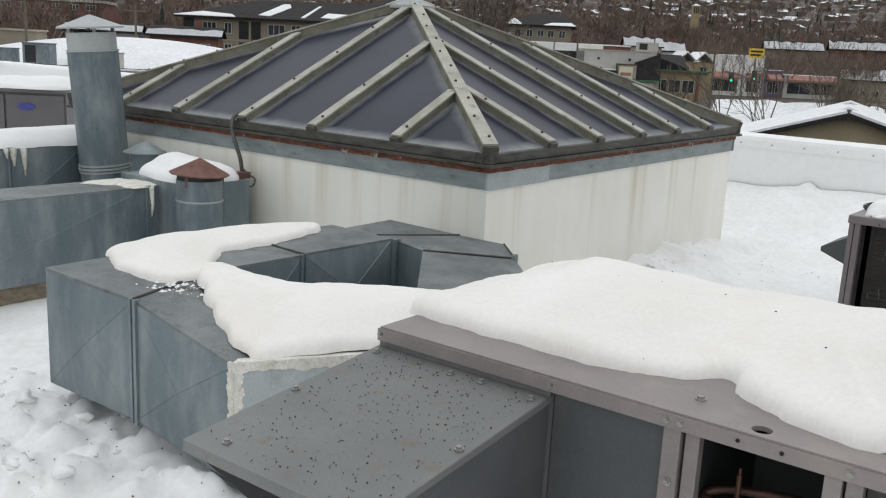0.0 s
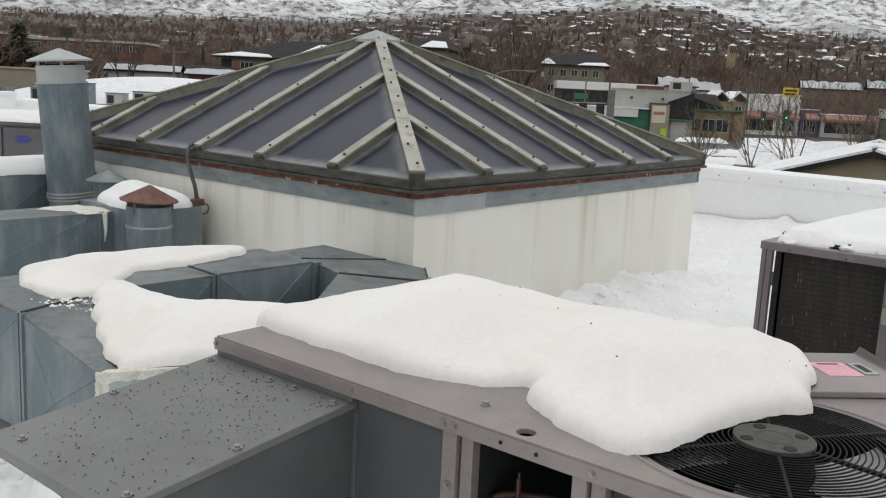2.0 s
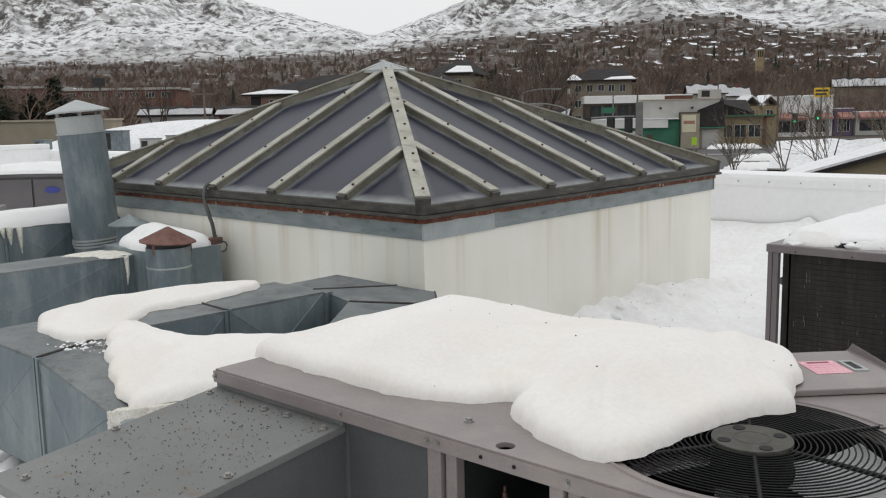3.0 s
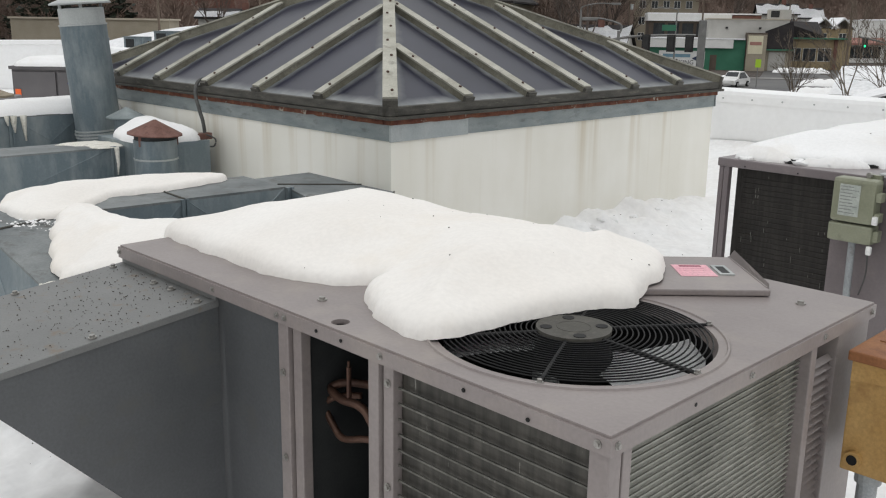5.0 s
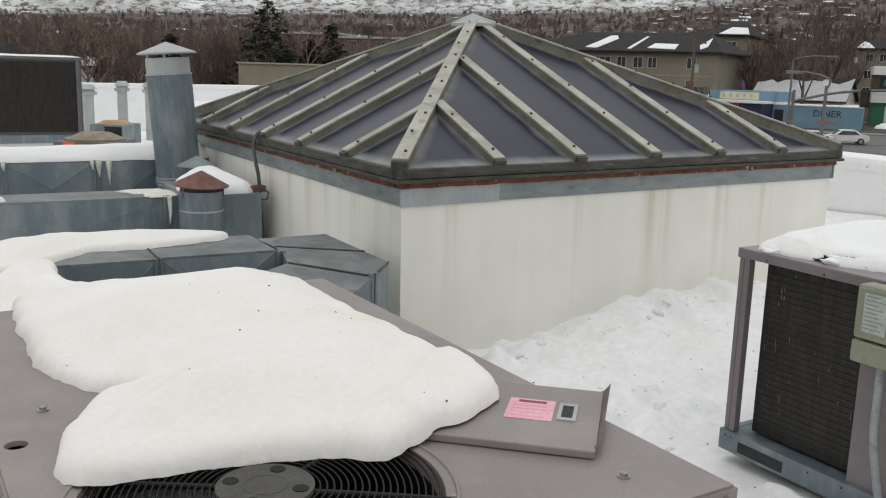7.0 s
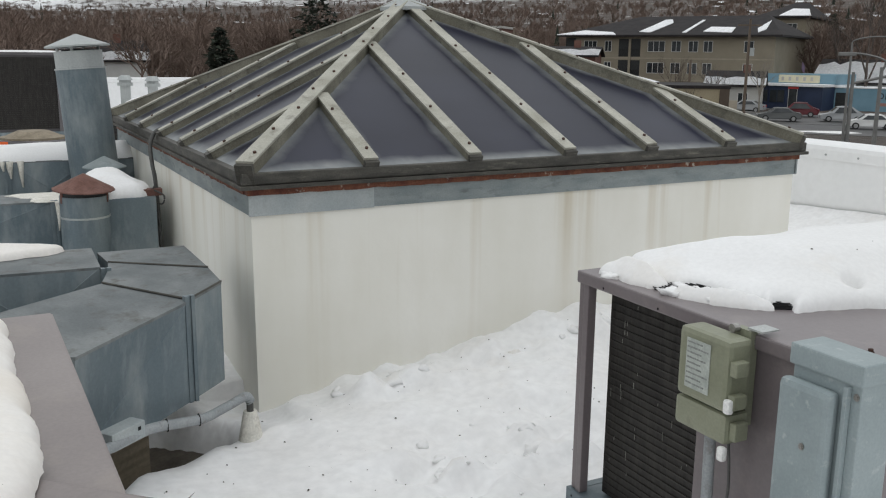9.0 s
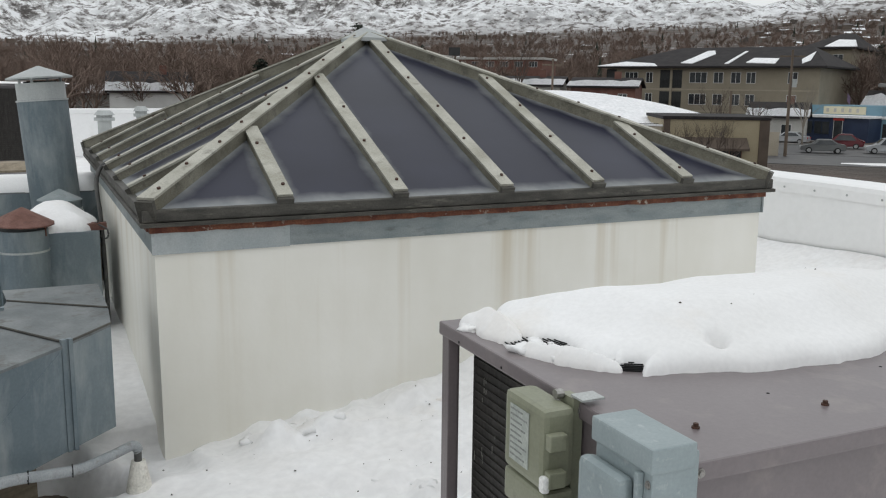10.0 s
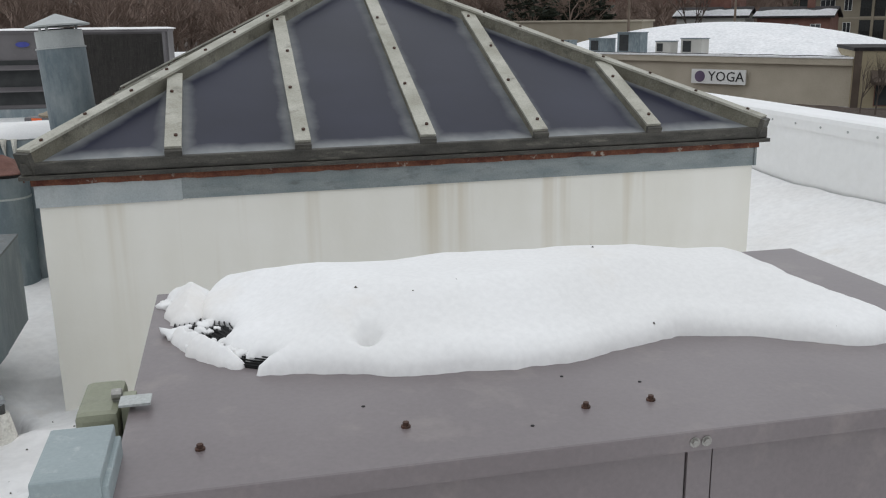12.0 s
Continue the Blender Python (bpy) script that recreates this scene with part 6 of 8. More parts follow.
def land(x, y):
    dx, dy = x - EYE_XY[0], y - EYE_XY[1]
    r = math.hypot(dx, dy)
    b = math.degrees(math.atan2(-dx, dy))
    if r < 240:
        return GZ
    f = min(1.0, (r - 240) / 1560)
    hill = GZ + (math.tan(radians(foot_deg(b))) * 1800 - GZ) * (f ** 1.25)
    hill += min(1, (r - 240) / 300) * (4 * noise.noise(Vector((x / 170, y / 170, 0))) + 9 * noise.noise(Vector((x / 420, y / 420, 3))) * f)
    if r > 1750:
        g = min(1.0, (r - 1750) / 1900)
        top = math.tan(radians(ridge_deg(b))) * 3650
        base = math.tan(radians(foot_deg(b))) * r * 0.97
        v = Vector((x / 900, y / 900, 0.3))
        w = Vector((noise.noise(v * 1.3), noise.noise(v * 1.3 + Vector((7, 1, 0))), 0)) * 0.35
        rid = 1 - abs(noise.noise(v + w)) * 1.9
        rid2 = 1 - abs(noise.noise(v * 2.7 + w * 2)) * 1.9
        rid3 = 1 - abs(noise.noise(v * 7.0 + w * 3)) * 1.9
        rid4 = noise.noise(v * 17)
        prof = (g ** 1.1)
        z = base + (top - base) * prof + (rid * 75 + rid2 * 75 + rid3 * 50 + rid4 * 16 - 95) * math.sin(math.pi * min(1, g * 0.93)) ** 0.7 * 1.25
        z = min(z, math.tan(radians(ridge_deg(b))) * r * (1 + 0.05 * noise.noise(v * 6) + 0.02 * noise.noise(v * 19)))
        k = min(1.0, (r - 1750) / 120)
        hill = hill * (1 - k) + max(z, base * 0.9) * k
        if r > 3650:
            hill -= (r - 3650) * 0.25
    return hill


def ground_material():
    m, nt, p = nodes_of("winter_land")
    geo = nt.nodes.new("ShaderNodeNewGeometry")
    sep = nt.nodes.new("ShaderNodeSeparateXYZ")
    nt.links.new(geo.outputs["Position"], sep.inputs[0])
    sepn = nt.nodes.new("ShaderNodeSeparateXYZ")
    nt.links.new(geo.outputs["Normal"], sepn.inputs[0])

    def pn(scale, detail=6.0, rough=0.6, stretch=(1, 1, 1)):
        mp = nt.nodes.new("ShaderNodeMapping")
        mp.inputs["Scale"].default_value = stretch
        nt.links.new(geo.outputs["Position"], mp.inputs[0])
        n = nt.nodes.new("ShaderNodeTexNoise")
        n.inputs["Scale"].default_value, n.inputs["Detail"].default_value, n.inputs["Roughness"].default_value = scale, detail, rough
        nt.links.new(mp.outputs[0], n.inputs["Vector"])
        return n.outputs["Fac"]

    near = ramp(nt, pn(0.05), [(0.42, (0.060, 0.048, 0.040)), (0.62, (0.12, 0.092, 0.076)), (0.66, (0.60, 0.60, 0.60)), (1, (0.78, 0.78, 0.79))])
    scrub = ramp(nt, pn(0.055, 9, 0.70), [(0.49, (0.86, 0.87, 0.88)), (0.525, (0.66, 0.66, 0.67)), (0.56, (0.22, 0.20, 0.19)), (0.64, (0.07, 0.062, 0.056))])
    rocks = ramp(nt, pn(0.036, 10, 0.76, (1, 1, 1.6)), [(0.44, (0.84, 0.85, 0.86)), (0.48, (0.50, 0.49, 0.48)), (0.53, (0.10, 0.09, 0.084)), (0.62, (0.055, 0.05, 0.046))])
    steep = nt.nodes.new("ShaderNodeMapRange")
    steep.inputs["From Min"].default_value, steep.inputs["From Max"].default_value = 0.96, 0.74
    nt.links.new(sepn.outputs[2], steep.inputs["Value"])
    high = mix_col(nt, steep.outputs[0], scrub, rocks)
    up = nt.nodes.new("ShaderNodeMapRange")
    up.inputs["From Min"].default_value, up.inputs["From Max"].default_value = 1740, 1860
    flatp = nt.nodes.new("ShaderNodeVectorMath")
    flatp.operation = "MULTIPLY"
    flatp.inputs[1].default_value = (1, 1, 0)
    nt.links.new(geo.outputs["Position"], flatp.inputs[0])
    dist = nt.nodes.new("ShaderNodeVectorMath")
    dist.operation = "LENGTH"
    nt.links.new(flatp.outputs[0], dist.inputs[0])
    nt.links.new(dist.outputs["Value"], up.inputs["Value"])
    nt.links.new(mix_col(nt, up.outputs[0], near, high), p.inputs["Base Color"])
    p.inputs["Roughness"].default_value = 0.85
    bumped(nt, p, pn(0.012, 10, 0.68), 0.75, 18.0)
    return m


def ground():
    bs = list(np.arange(-180, -50, 6.0)) + list(np.arange(-50, -32, 1.5)) + list(np.arange(-32, 62, 0.28)) + list(np.arange(62, 180, 5.0))
    rs = [0, 60, 150, 240] + list(np.geomspace(290, 1750, 22)) + list(np.linspace(1790, 3700, 66)) + [3900, 4300, 4700]
    V, F = [], []
    for r in rs:
        for b in bs:
            x, y = EYE_XY[0] - r * math.sin(radians(b)), EYE_XY[1] + r * math.cos(radians(b))
            V.append((x, y, land(x, y)))
    n = len(bs)
    for i in range(len(rs) - 1):
        for j in range(n):
            k = (j + 1) % n
            F.append((i * n + j, i * n + k, (i + 1) * n + k, (i + 1) * n + j))
    ob = new("ground", array_mesh("ground", V, F, ground_material(), True))
    return tagged(ob, "valley floor rising to snowy mountains", "ground", kind="structure")


ground()

ASPHALT = surface("wet_asphalt", (0.050, 0.050, 0.052), (0.085, 0.083, 0.08), 0.15, 0.6, dirt=(0.13, 0.12, 0.11), dirt_scale=0.4, bump=0.1, bump_scale=3)
PAVING = surface("concrete_paving", (0.20, 0.19, 0.18), (0.28, 0.27, 0.255), 0.3, 0.8, bump_scale=4)
rd = single("road", boxed(-55, 120, -9, 9, 0.02, 0.05), ASPHALT, pose(0, 112, GZ, 0, 0, 8), "wet grey city street", "road", kind="structure")
single("side_street", boxed(-7, 7, -46, 60, 0.0, 0.045), ASPHALT, pose(30, 118, GZ, 0, 0, -12), "wet side street at the lights", "road", kind="structure")
single("parking_lot", boxed(-12, 18, -22, -9.2, 0.01, 0.04), ASPHALT, pose(0, 112, GZ, 0, 0, 8), "wet parking lot beside the street", "parking lot", kind="structure")
single("pavement", boxed(-55, 60, 9, 11.5, 0.0, 0.15), PAVING, pose(0, 112, GZ, 0, 0, 8), "concrete pavement with a raised kerb", "pavement", kind="structure")
for pts, nm in ((((-7, 0), (0, -1.2), (9, -1.0), (16, -0.2), (17, 1.0), (8, 1.0), (0, 1.2)), 1), (((0, 0), (4, -1.5), (9, -1), (9, 1.5), (3, 2.2)), 2)):
    o = (-2, 92, GZ) if nm == 1 else (30, 100, GZ)
    single("snow_bank", snow_mass(bmesh.new(), [(x, y) for x, y in pts], flat(0.0), 0.7, 1.0, 0.2, 30 + nm, 8, 10, 0.1), SNOW_DIRTY, pose(*o, 0, 0, 2), "dirty ploughed snow bank by the street", "snow", smooth=True)

STUCCO = surface("tan_stucco", (0.30, 0.265, 0.20), (0.35, 0.31, 0.24), 0.6, 0.8, bump=0.1, bump_scale=6)
BEIGE = surface("beige_stucco", (0.40, 0.355, 0.28), (0.46, 0.41, 0.33), 0.5, 0.8, bump=0.1, bump_scale=6)
KHAKI = surface("khaki_siding", (0.235, 0.205, 0.15), (0.28, 0.245, 0.185), 0.4, 0.8, bump=0.1, bump_scale=6)
SHINGLE = surface("dark_shingles", (0.014, 0.012, 0.013), (0.028, 0.024, 0.024), 0.8, 0.97, dirt=(0.04, 0.034, 0.032), dirt_scale=3, bump=0.2, bump_scale=5)
BRICK = surface("red_brown_brick", (0.13, 0.060, 0.045), (0.18, 0.09, 0.07), 1.0, 0.85, bump=0.2, bump_scale=9)
NAVY = surface("navy_paint", (0.016, 0.028, 0.065), (0.026, 0.042, 0.09), 0.6, 0.5)
SKYBLUE = surface("sky_blue_paint", (0.15, 0.27, 0.34), (0.19, 0.32, 0.40), 0.5, 0.7)
CREAM = surface("cream_paint", (0.60, 0.56, 0.40), (0.68, 0.64, 0.48), 0.5, 0.7)
GREEN = surface("green_paint", (0.030, 0.145, 0.085), (0.045, 0.18, 0.11), 0.5, 0.7)
WHITEW = surface("white_wall_paint", (0.66, 0.66, 0.64), (0.76, 0.76, 0.74), 0.4, 0.7)
PALEG = surface("pale_grey_wall", (0.40, 0.39, 0.36), (0.48, 0.47, 0.44), 0.4, 0.8)
YELLOWW = surface("yellow_paint", (0.29, 0.225, 0.125), (0.35, 0.275, 0.16), 0.5, 0.7)
YSIGN = surface("yellow_sign", (0.80, 0.52, 0.02), (0.86, 0.58, 0.04), 2, 0.5)
PURPLE = surface("purple_paint", (0.10, 0.07, 0.125), (0.14, 0.10, 0.16), 1, 0.7)
CORAL = surface("coral_paint", (0.33, 0.165, 0.135), (0.39, 0.20, 0.165), 1, 0.7)
GLASSD = surface("dark_window_glass", (0.02, 0.024, 0.028), (0.05, 0.056, 0.06), 0.7, 0.12, bump=0)
OLIVE = surface("olive_tan_stucco", (0.30, 0.255, 0.165), (0.355, 0.305, 0.205), 0.5, 0.8, bump=0.1, bump_scale=6)
UMBER = surface("dark_umber_paint", (0.075, 0.055, 0.042), (0.105, 0.08, 0.06), 0.8, 0.8)
TRIMW = surface("white_trim", (0.62, 0.62, 0.60), (0.72, 0.72, 0.70), 2, 0.6)
POLE = surface("weathered_pole", (0.10, 0.075, 0.055), (0.16, 0.125, 0.095), 2, 0.85, stretch=(4, 4, 0.4))
STEEL = surface("grey_pole_steel", (0.17, 0.17, 0.165), (0.23, 0.23, 0.22), 2, 0.6, 0.2)
BLACKP = surface("black_paint", (0.012, 0.012, 0.012), (0.025, 0.025, 0.025), 2, 0.5)
REDP = surface("red_paint", (0.45, 0.035, 0.03), (0.52, 0.05, 0.045), 2, 0.5)
FARROOF = surface("snowy_roof", (0.76, 0.77, 0.78), (0.84, 0.84, 0.85), 0.4, 0.8, bump=0.2, bump_scale=1.5, bump_dist=0.1)


def facade(name, p, q, depth, top, wall, label, category="building", base=GZ):
    """A block whose front runs from p to q; its origin stands on the ground at p. Returns thing and width."""
    dx, dy = q[0] - p[0], q[1] - p[1]
    w = math.hypot(dx, dy)
    t = thing(name, pose(p[0], p[1], base, 0, 0, math.degrees(math.atan2(dy, dx))), label, category)
    part("wall", boxed(0, w, 0, depth, 0, top - base), wall, t)
    return t, w


def window(t, x, z, w, h, y=0.0, frame_mat=None, mull=1):
    fr = bmesh.new()
    e = 0.055
    box(fr, x - e, x + w + e, y - 0.06, y - 0.002, z - e, z)
    box(fr, x - e, x + w + e, y - 0.06, y - 0.002, z + h, z + h + e)
    box(fr, x - e, x, y - 0.06, y - 0.002, z, z + h)
    box(fr, x + w, x + w + e, y - 0.06, y - 0.002, z, z + h)
    for k in range(mull):
        mx = x + w * (k + 1) / (mull + 1)
        box(fr, mx - 0.03, mx + 0.03, y - 0.055, y - 0.002, z, z + h)
    f = part("window", fr, frame_mat or TRIMW, t)
    part("pane", boxed(x, x + w, y - 0.03, y - 0.003, z, z + h), GLASSD, f)


def text(t, body, size, x, y, z, mat, name="lettering"):
    c = bpy.data.curves.new(name, "FONT")
    c.body, c.size, c.extrude = body, size, 0.01
    c.align_x, c.align_y = "CENTER", "CENTER"
    c.resolution_u = 2
    c.materials.append(mat)
    o = new(name, c)
    o.parent = t
    o.matrix_local = pose(x, y, z, 90, 0, 0)
    return o


def hip_roof(t, w, d, z, rise, over, mat, inset):
    bm = bmesh.new()
    a = [bm.verts.new(v) for v in ((-over, -over, z), (w + over, -over, z), (w + over, d + over, z), (-over, d + over, z))]
    b = [bm.verts.new((v.co.x, v.co.y, z - 0.25)) for v in a]
    r0, r1 = bm.verts.new((inset, d / 2, z + rise)), bm.verts.new((w - inset * 0.4, d / 2, z + rise))
    bm.faces.new((a[0], a[1], r1, r0))
    bm.faces.new((a[1], a[2], r1))
    bm.faces.new((a[2], a[3], r0, r1))
    bm.faces.new((a[3], a[0], r0))
    bm.faces.new(b[::-1])
    for i in range(4):
        bm.faces.new((b[i], b[(i + 1) % 4], a[(i + 1) % 4], a[i]))
    return part("roof", bm, mat, t)


def roof_snow(t, pts, w, d, z, rise, over, dz=0.08):
    """A patch of snow on the front slope; pts are (x, share of the way up)."""
    bm = bmesh.new()
    up = []
    lo = []
    for x, f in pts:
        y = -over + (d / 2 + over) * f
        up.append(bm.verts.new((x, y, z + rise * f + dz)))
        lo.append(bm.verts.new((x, y - 0.02, z + rise * f - 0.02)))
    bm.faces.new(up)
    n = len(up)
    for i in range(n):
        bm.faces.new((lo[i], lo[(i + 1) % n], up[(i + 1) % n], up[i]))
    part("roof_snow", bm, FARROOF, t, "patch of snow")


# apartment house
AZ, AR = 9.75, 3.0
t, w = facade("apartment_house", (-40.7, 141.0), (-9.6, 136.4), 18, GZ + AZ, KHAKI, "khaki three-storey apartment house with a dark snow-patched roof")
hip_roof(t, w, 18, AZ, AR, 1.1, SHINGLE, 8.5)
for pts in ([(-1.1, 0.0), (8.6, 0.0), (7.6, 0.12), (2.6, 0.22)], [(11.6, 0.15), (13.5, 0.12), (15.1, 0.62), (14.3, 0.8), (13.3, 0.78), (12.5, 0.45)], [(18.3, 0.1), (18.9, 0.1), (19.5, 0.75), (19.1, 0.75)],
            [(21.2, 0.15), (25.4, 0.1), (25.2, 0.35), (21.6, 0.38)], [(28.4, 0.3), (29.0, 0.1), (29.7, 0.25), (29.2, 0.7)]):
    roof_snow(t, pts, w, 18, AZ, AR, 1.1)
for z in (1.1, 4.3, 7.4):
    for x, ww, mu in ((3.1, 2.0, 2), (6.5, 1.0, 1), (13.3, 2.5, 2), (16.9, 1.3, 1), (19.4, 1.3, 1), (21.6, 1.2, 1), (27.3, 1.2, 1)):
        if not (z < 5 and x < 4):
            window(t, x, z, ww, 1.45, 0.0, TRIMW, mu)
    # flat near-black sheet on the wall, painted as the shade inside the balcony
    part("balcony_recess", boxed(8.7, 12.1, -0.02, 0.0, z - 0.8, z + 1.8), DARK, t)
    rail = part("balcony_rail", boxed(8.7, 12.1, -0.12, -0.06, z + 0.3, z + 0.37), BLACKP, t)
    bar_mesh = mesh_of("rail_bar", boxed(-0.02, 0.02, -0.1, -0.07, z - 0.7, z + 0.3), BLACKP)
    for k in range(17):
        rb = new("rail_bar", bar_mesh)
        rb.parent = rail
        rb.location = (8.8 + k * 0.2, 0, 0)
    part("floor_band", boxed(-0.02, w, -0.05, -0.003, z - 1.1, z - 0.9), STUCCO, t)
part("balcony_post", boxed(10.3, 10.65, -0.16, -0.02, 0, AZ), KHAKI, t)
# flat near-black sheet painted as the shade of the corner porch
part("corner_porch", boxed(-0.03, 1.6, -0.04, -0.003, 6.3, 9.3), DARK, t)
t, w2 = facade("apartment_wing", (-15.5, 172.0), (-8.2, 171.0), 16, 8.6, KHAKI, "khaki apartment wing with a dark roof")
hip_roof(t, w2, 16, 13.6, 2.6, 1.0, SHINGLE, 3.5)
roof_snow(t, [(3.0, 0.05), (8.2, 0.02), (7.0, 0.5), (4.2, 0.55)], w2, 16, 13.6, 2.6, 1.0)
for z in (4.2, 7.6, 10.8):
    for x in (1.0, 4.4):
        window(t, x, z, 1.5, 1.6)
t, w2 = facade("apartment_house", (11.2, 186.0), (23.0, 184.6), 14, 7.2, KHAKI, "khaki apartment house behind bare trees")
hip_roof(t, w2, 14, 12.2, 2.4, 0.9, SHINGLE, 3.6)
roof_snow(t, [(-0.9, 0.0), (2.2, 0.0), (1.0, 0.4), (0.2, 0.5)], w2, 14, 12.2, 2.4, 0.9)
roof_snow(t, [(6.5, 0.0), (12.7, 0.0), (11.8, 0.25), (8.0, 0.2)], w2, 14, 12.2, 2.4, 0.9)
for z in (3.9, 6.9, 9.9):
    for x in (0.9, 3.2, 5.4, 7.4, 9.6):
        window(t, x, z, 1.1, 1.3)

# shop with the low-domed snow roof, and its sign
t, w = facade("yoga_studio", (-46.0, 78.9), (-15.4, 76.3), 26, -1.45, BEIGE, "beige single-storey studio with a rounded snowy roof")
part("fascia", boxed(-0.2, w + 0.15, -0.35, 0.05, 3.05, 3.55), BEIGE, t)
part("fascia_cap", boxed(-0.25, w + 0.2, -0.42, 0.1, 3.55, 3.68), FARROOF, t)
bm = bmesh.new()
n = 24
rows = []
for i in range(n + 1):
    f = i / n
    yy = 4.5 + f * 21.5
    rows.append([bm.verts.new((x, yy, 3.52 + 2.7 * math.sin(math.pi * min(1, max(0, (x + 3) / (w + 1)))) ** 0.6 * math.sin(math.pi * f) ** 0.8)) for x in np.linspace(0, w, 40)])
for a, b in zip(rows, rows[1:]):
    for k in range(39):
        bm.faces.new((a[k], a[k + 1], b[k + 1], b[k]))
part("roof", bm, FARROOF, t, "rounded snow-covered roof", True)
part("roof_edge_snow", boxed(0, w, 0.1, 4.6, 3.5, 3.62), FARROOF, t, "flat snowy roof edge")
SGN = 20.2
part("sign_board", boxed(SGN - 2.4, SGN + 2.4, -0.50, -0.36, 1.32, 2.49), WHITEW, t, "white sign board")
text(t, "YOGA", 1.12, SGN + 0.7, -0.52, 1.9, BLACKP)
part("sign_emblem", cyl(bmesh.new(), (SGN - 1.62, -0.505, 1.9), 0.46, 0.02, 28, m=pose(0, 0, 0, 90, 0, 0)), PURPLE, t)
part("cable", tube(bmesh.new(), [(x, 0.5, 3.70 + 0.02 * math.sin(x * 1.9)) for x in np.linspace(0.5, w - 0.5, 40)], 0.035, 5), BLACKP, t, "black cable along the roof edge")
for x, sx, h, mt in ((5.7, 2.1, 1.2, GALV), (8.8, 2.4, 1.75, GALV), (12.8, 1.5, 1.0, PALEG), (15.3, 2.0, 1.25, PALEG), (2.4, 1.0, 1.0, GALV)):
    u = thing("shop_roof_unit", t.matrix_world @ pose(x, 1.9, 3.62), "small grey rooftop air handler on snow", "air conditioner", "units on the studio roof")
    part("body", boxed(0, sx, 0, 1.3, 0.0, h, bevel=0.04), mt, u)
    part("lid", boxed(-0.05, sx + 0.05, -0.05, 1.35, h, h + 0.07), GALV, u)
    part("side_grille", boxed(sx * 0.1, sx * 0.5, -0.02, 0.0, 0.15, h - 0.15), DARK, u)
t, w = facade("tan_building", (-15.1, 75.6), (-7.5, 78.9), 9, -0.85, OLIVE, "tan flat-roofed building with a brown awning")
part("roof_edge", boxed(-0.1, w + 0.1, -0.1, 9.1, 4.15, 4.4), SHINGLE, t)
part("pilaster", boxed(w - 0.75, w + 0.03, -0.06, 0.0, 0, 4.15), UMBER, t)
part("pilaster", boxed(-0.02, 0.5, -0.06, 0.0, 0, 4.15), UMBER, t)
bm = prism(bmesh.new(), [(1.2, 0), (6.6, 0), (6.6, -1.1), (1.2, -1.1)], [1.9, 1.9, 1.75, 1.75], [2.75, 2.75, 1.95, 1.95])
part("awning", bm, UMBER, t, "dark brown awning")
window(t, 1.6, 0.2, 4.6, 1.6, 0.0, BRICK, 4)

# diner with its blue street wall
t, w = facade("diner", (-14.4, 134.4), (-2.8, 130.2), 10, -1.75, NAVY, "navy blue corner diner with wide windows")
part("white_fascia", boxed(-0.3, w + 0.3, -0.4, 10, 3.05, 3.35), FARROOF, t)
for x in (0.7, 3.0, 5.3):
    window(t, x, 0.9, 2.0, 1.6, 0.0, NAVY, 1)
window(t, 7.9, 0.2, 1.1, 2.5, 0.0, TRIMW, 0)
part("open_sign", boxed(7.8, 9.2, -0.12, -0.05, 2.7, 2.98), REDP, t, "small red window sign")
part("upper_wall", boxed(2.5, w + 0.4, 3.0, 9.5, 3.3, 4.6), SKYBLUE, t)
part("cream_panel", boxed(5.0, 10.6, 2.9, 2.996, 3.45, 4.45), CREAM, t)
for k in range(5):
    part("panel_bar", boxed(5.4 + k * 1.0, 5.75 + k * 1.0, 2.86, 2.896, 3.7, 4.2), PALEG, t)
part("roof_flag", prism(bmesh.new(), [(8.6, 1.6), (9.0, 1.6), (9.0, 1.68), (8.6, 1.68)], [5.2, 4.7, 4.7, 5.2], [6.2, 5.6, 5.6, 6.2]), PURPLE, t)
t, w = facade("diner_annex", (-2.3, 133.9), (9.6, 133.0), 12, -2.1, SKYBLUE, "sky-blue street wall with diner lettering")
text(t, "DINER", 1.25, 7.7, -0.03, 1.95, BLACKP)
part("red_stripe", boxed(6.4, 8.9, -0.03, -0.003, 0.7, 1.1), CORAL, t)
part("parapet_cap", boxed(-0.1, w + 0.1, -0.1, 12, 2.9, 3.05), FARROOF, t)
part("door", boxed(1.0, 2.2, -0.03, -0.003, 0.0, 2.3), DARK, t)

# green corner shop, long white shop, and the row further on
t, w = facade("green_shop", (11.7, 150.4), (26.5, 150.0), 7, -0.40, GREEN, "green corner shop with a white fascia")
part("white_fascia", boxed(-0.2, 12.9, -0.6, 6.5, 3.35, 4.68), WHITEW, t)
part("fascia_snow", boxed(-0.3, 14.6, -0.7, 6.6, 4.68, 4.86), FARROOF, t)
part("sign_board", boxed(1.8, 8.8, -0.1, -0.02, 0.5, 2.85), WHITEW, t, "white painted sign")
text(t, "PARKING", 0.95, 5.2, -0.12, 1.05, BLACKP)
part("script_bar", boxed(2.4, 6.6, -0.13, -0.101, 1.85, 2.35), SKYBLUE, t)
part("arrow_mark", prism(bmesh.new(), [(6.9, -0.13), (8.6, -0.13), (8.6, -0.101), (6.9, -0.101)], [1.65, 0.9, 0.9, 1.65], [1.75, 2.5, 2.5, 1.75]), NAVY, t)
part("door", boxed(9.6, 10.6, -0.06, -0.003, 0.0, 2.3), UMBER, t)
t, w = facade("upper_shop", (12.2, 158.4), (29.7, 158.0), 12, 2.4, UMBER, "two-storey dark shop with a deep white fascia")
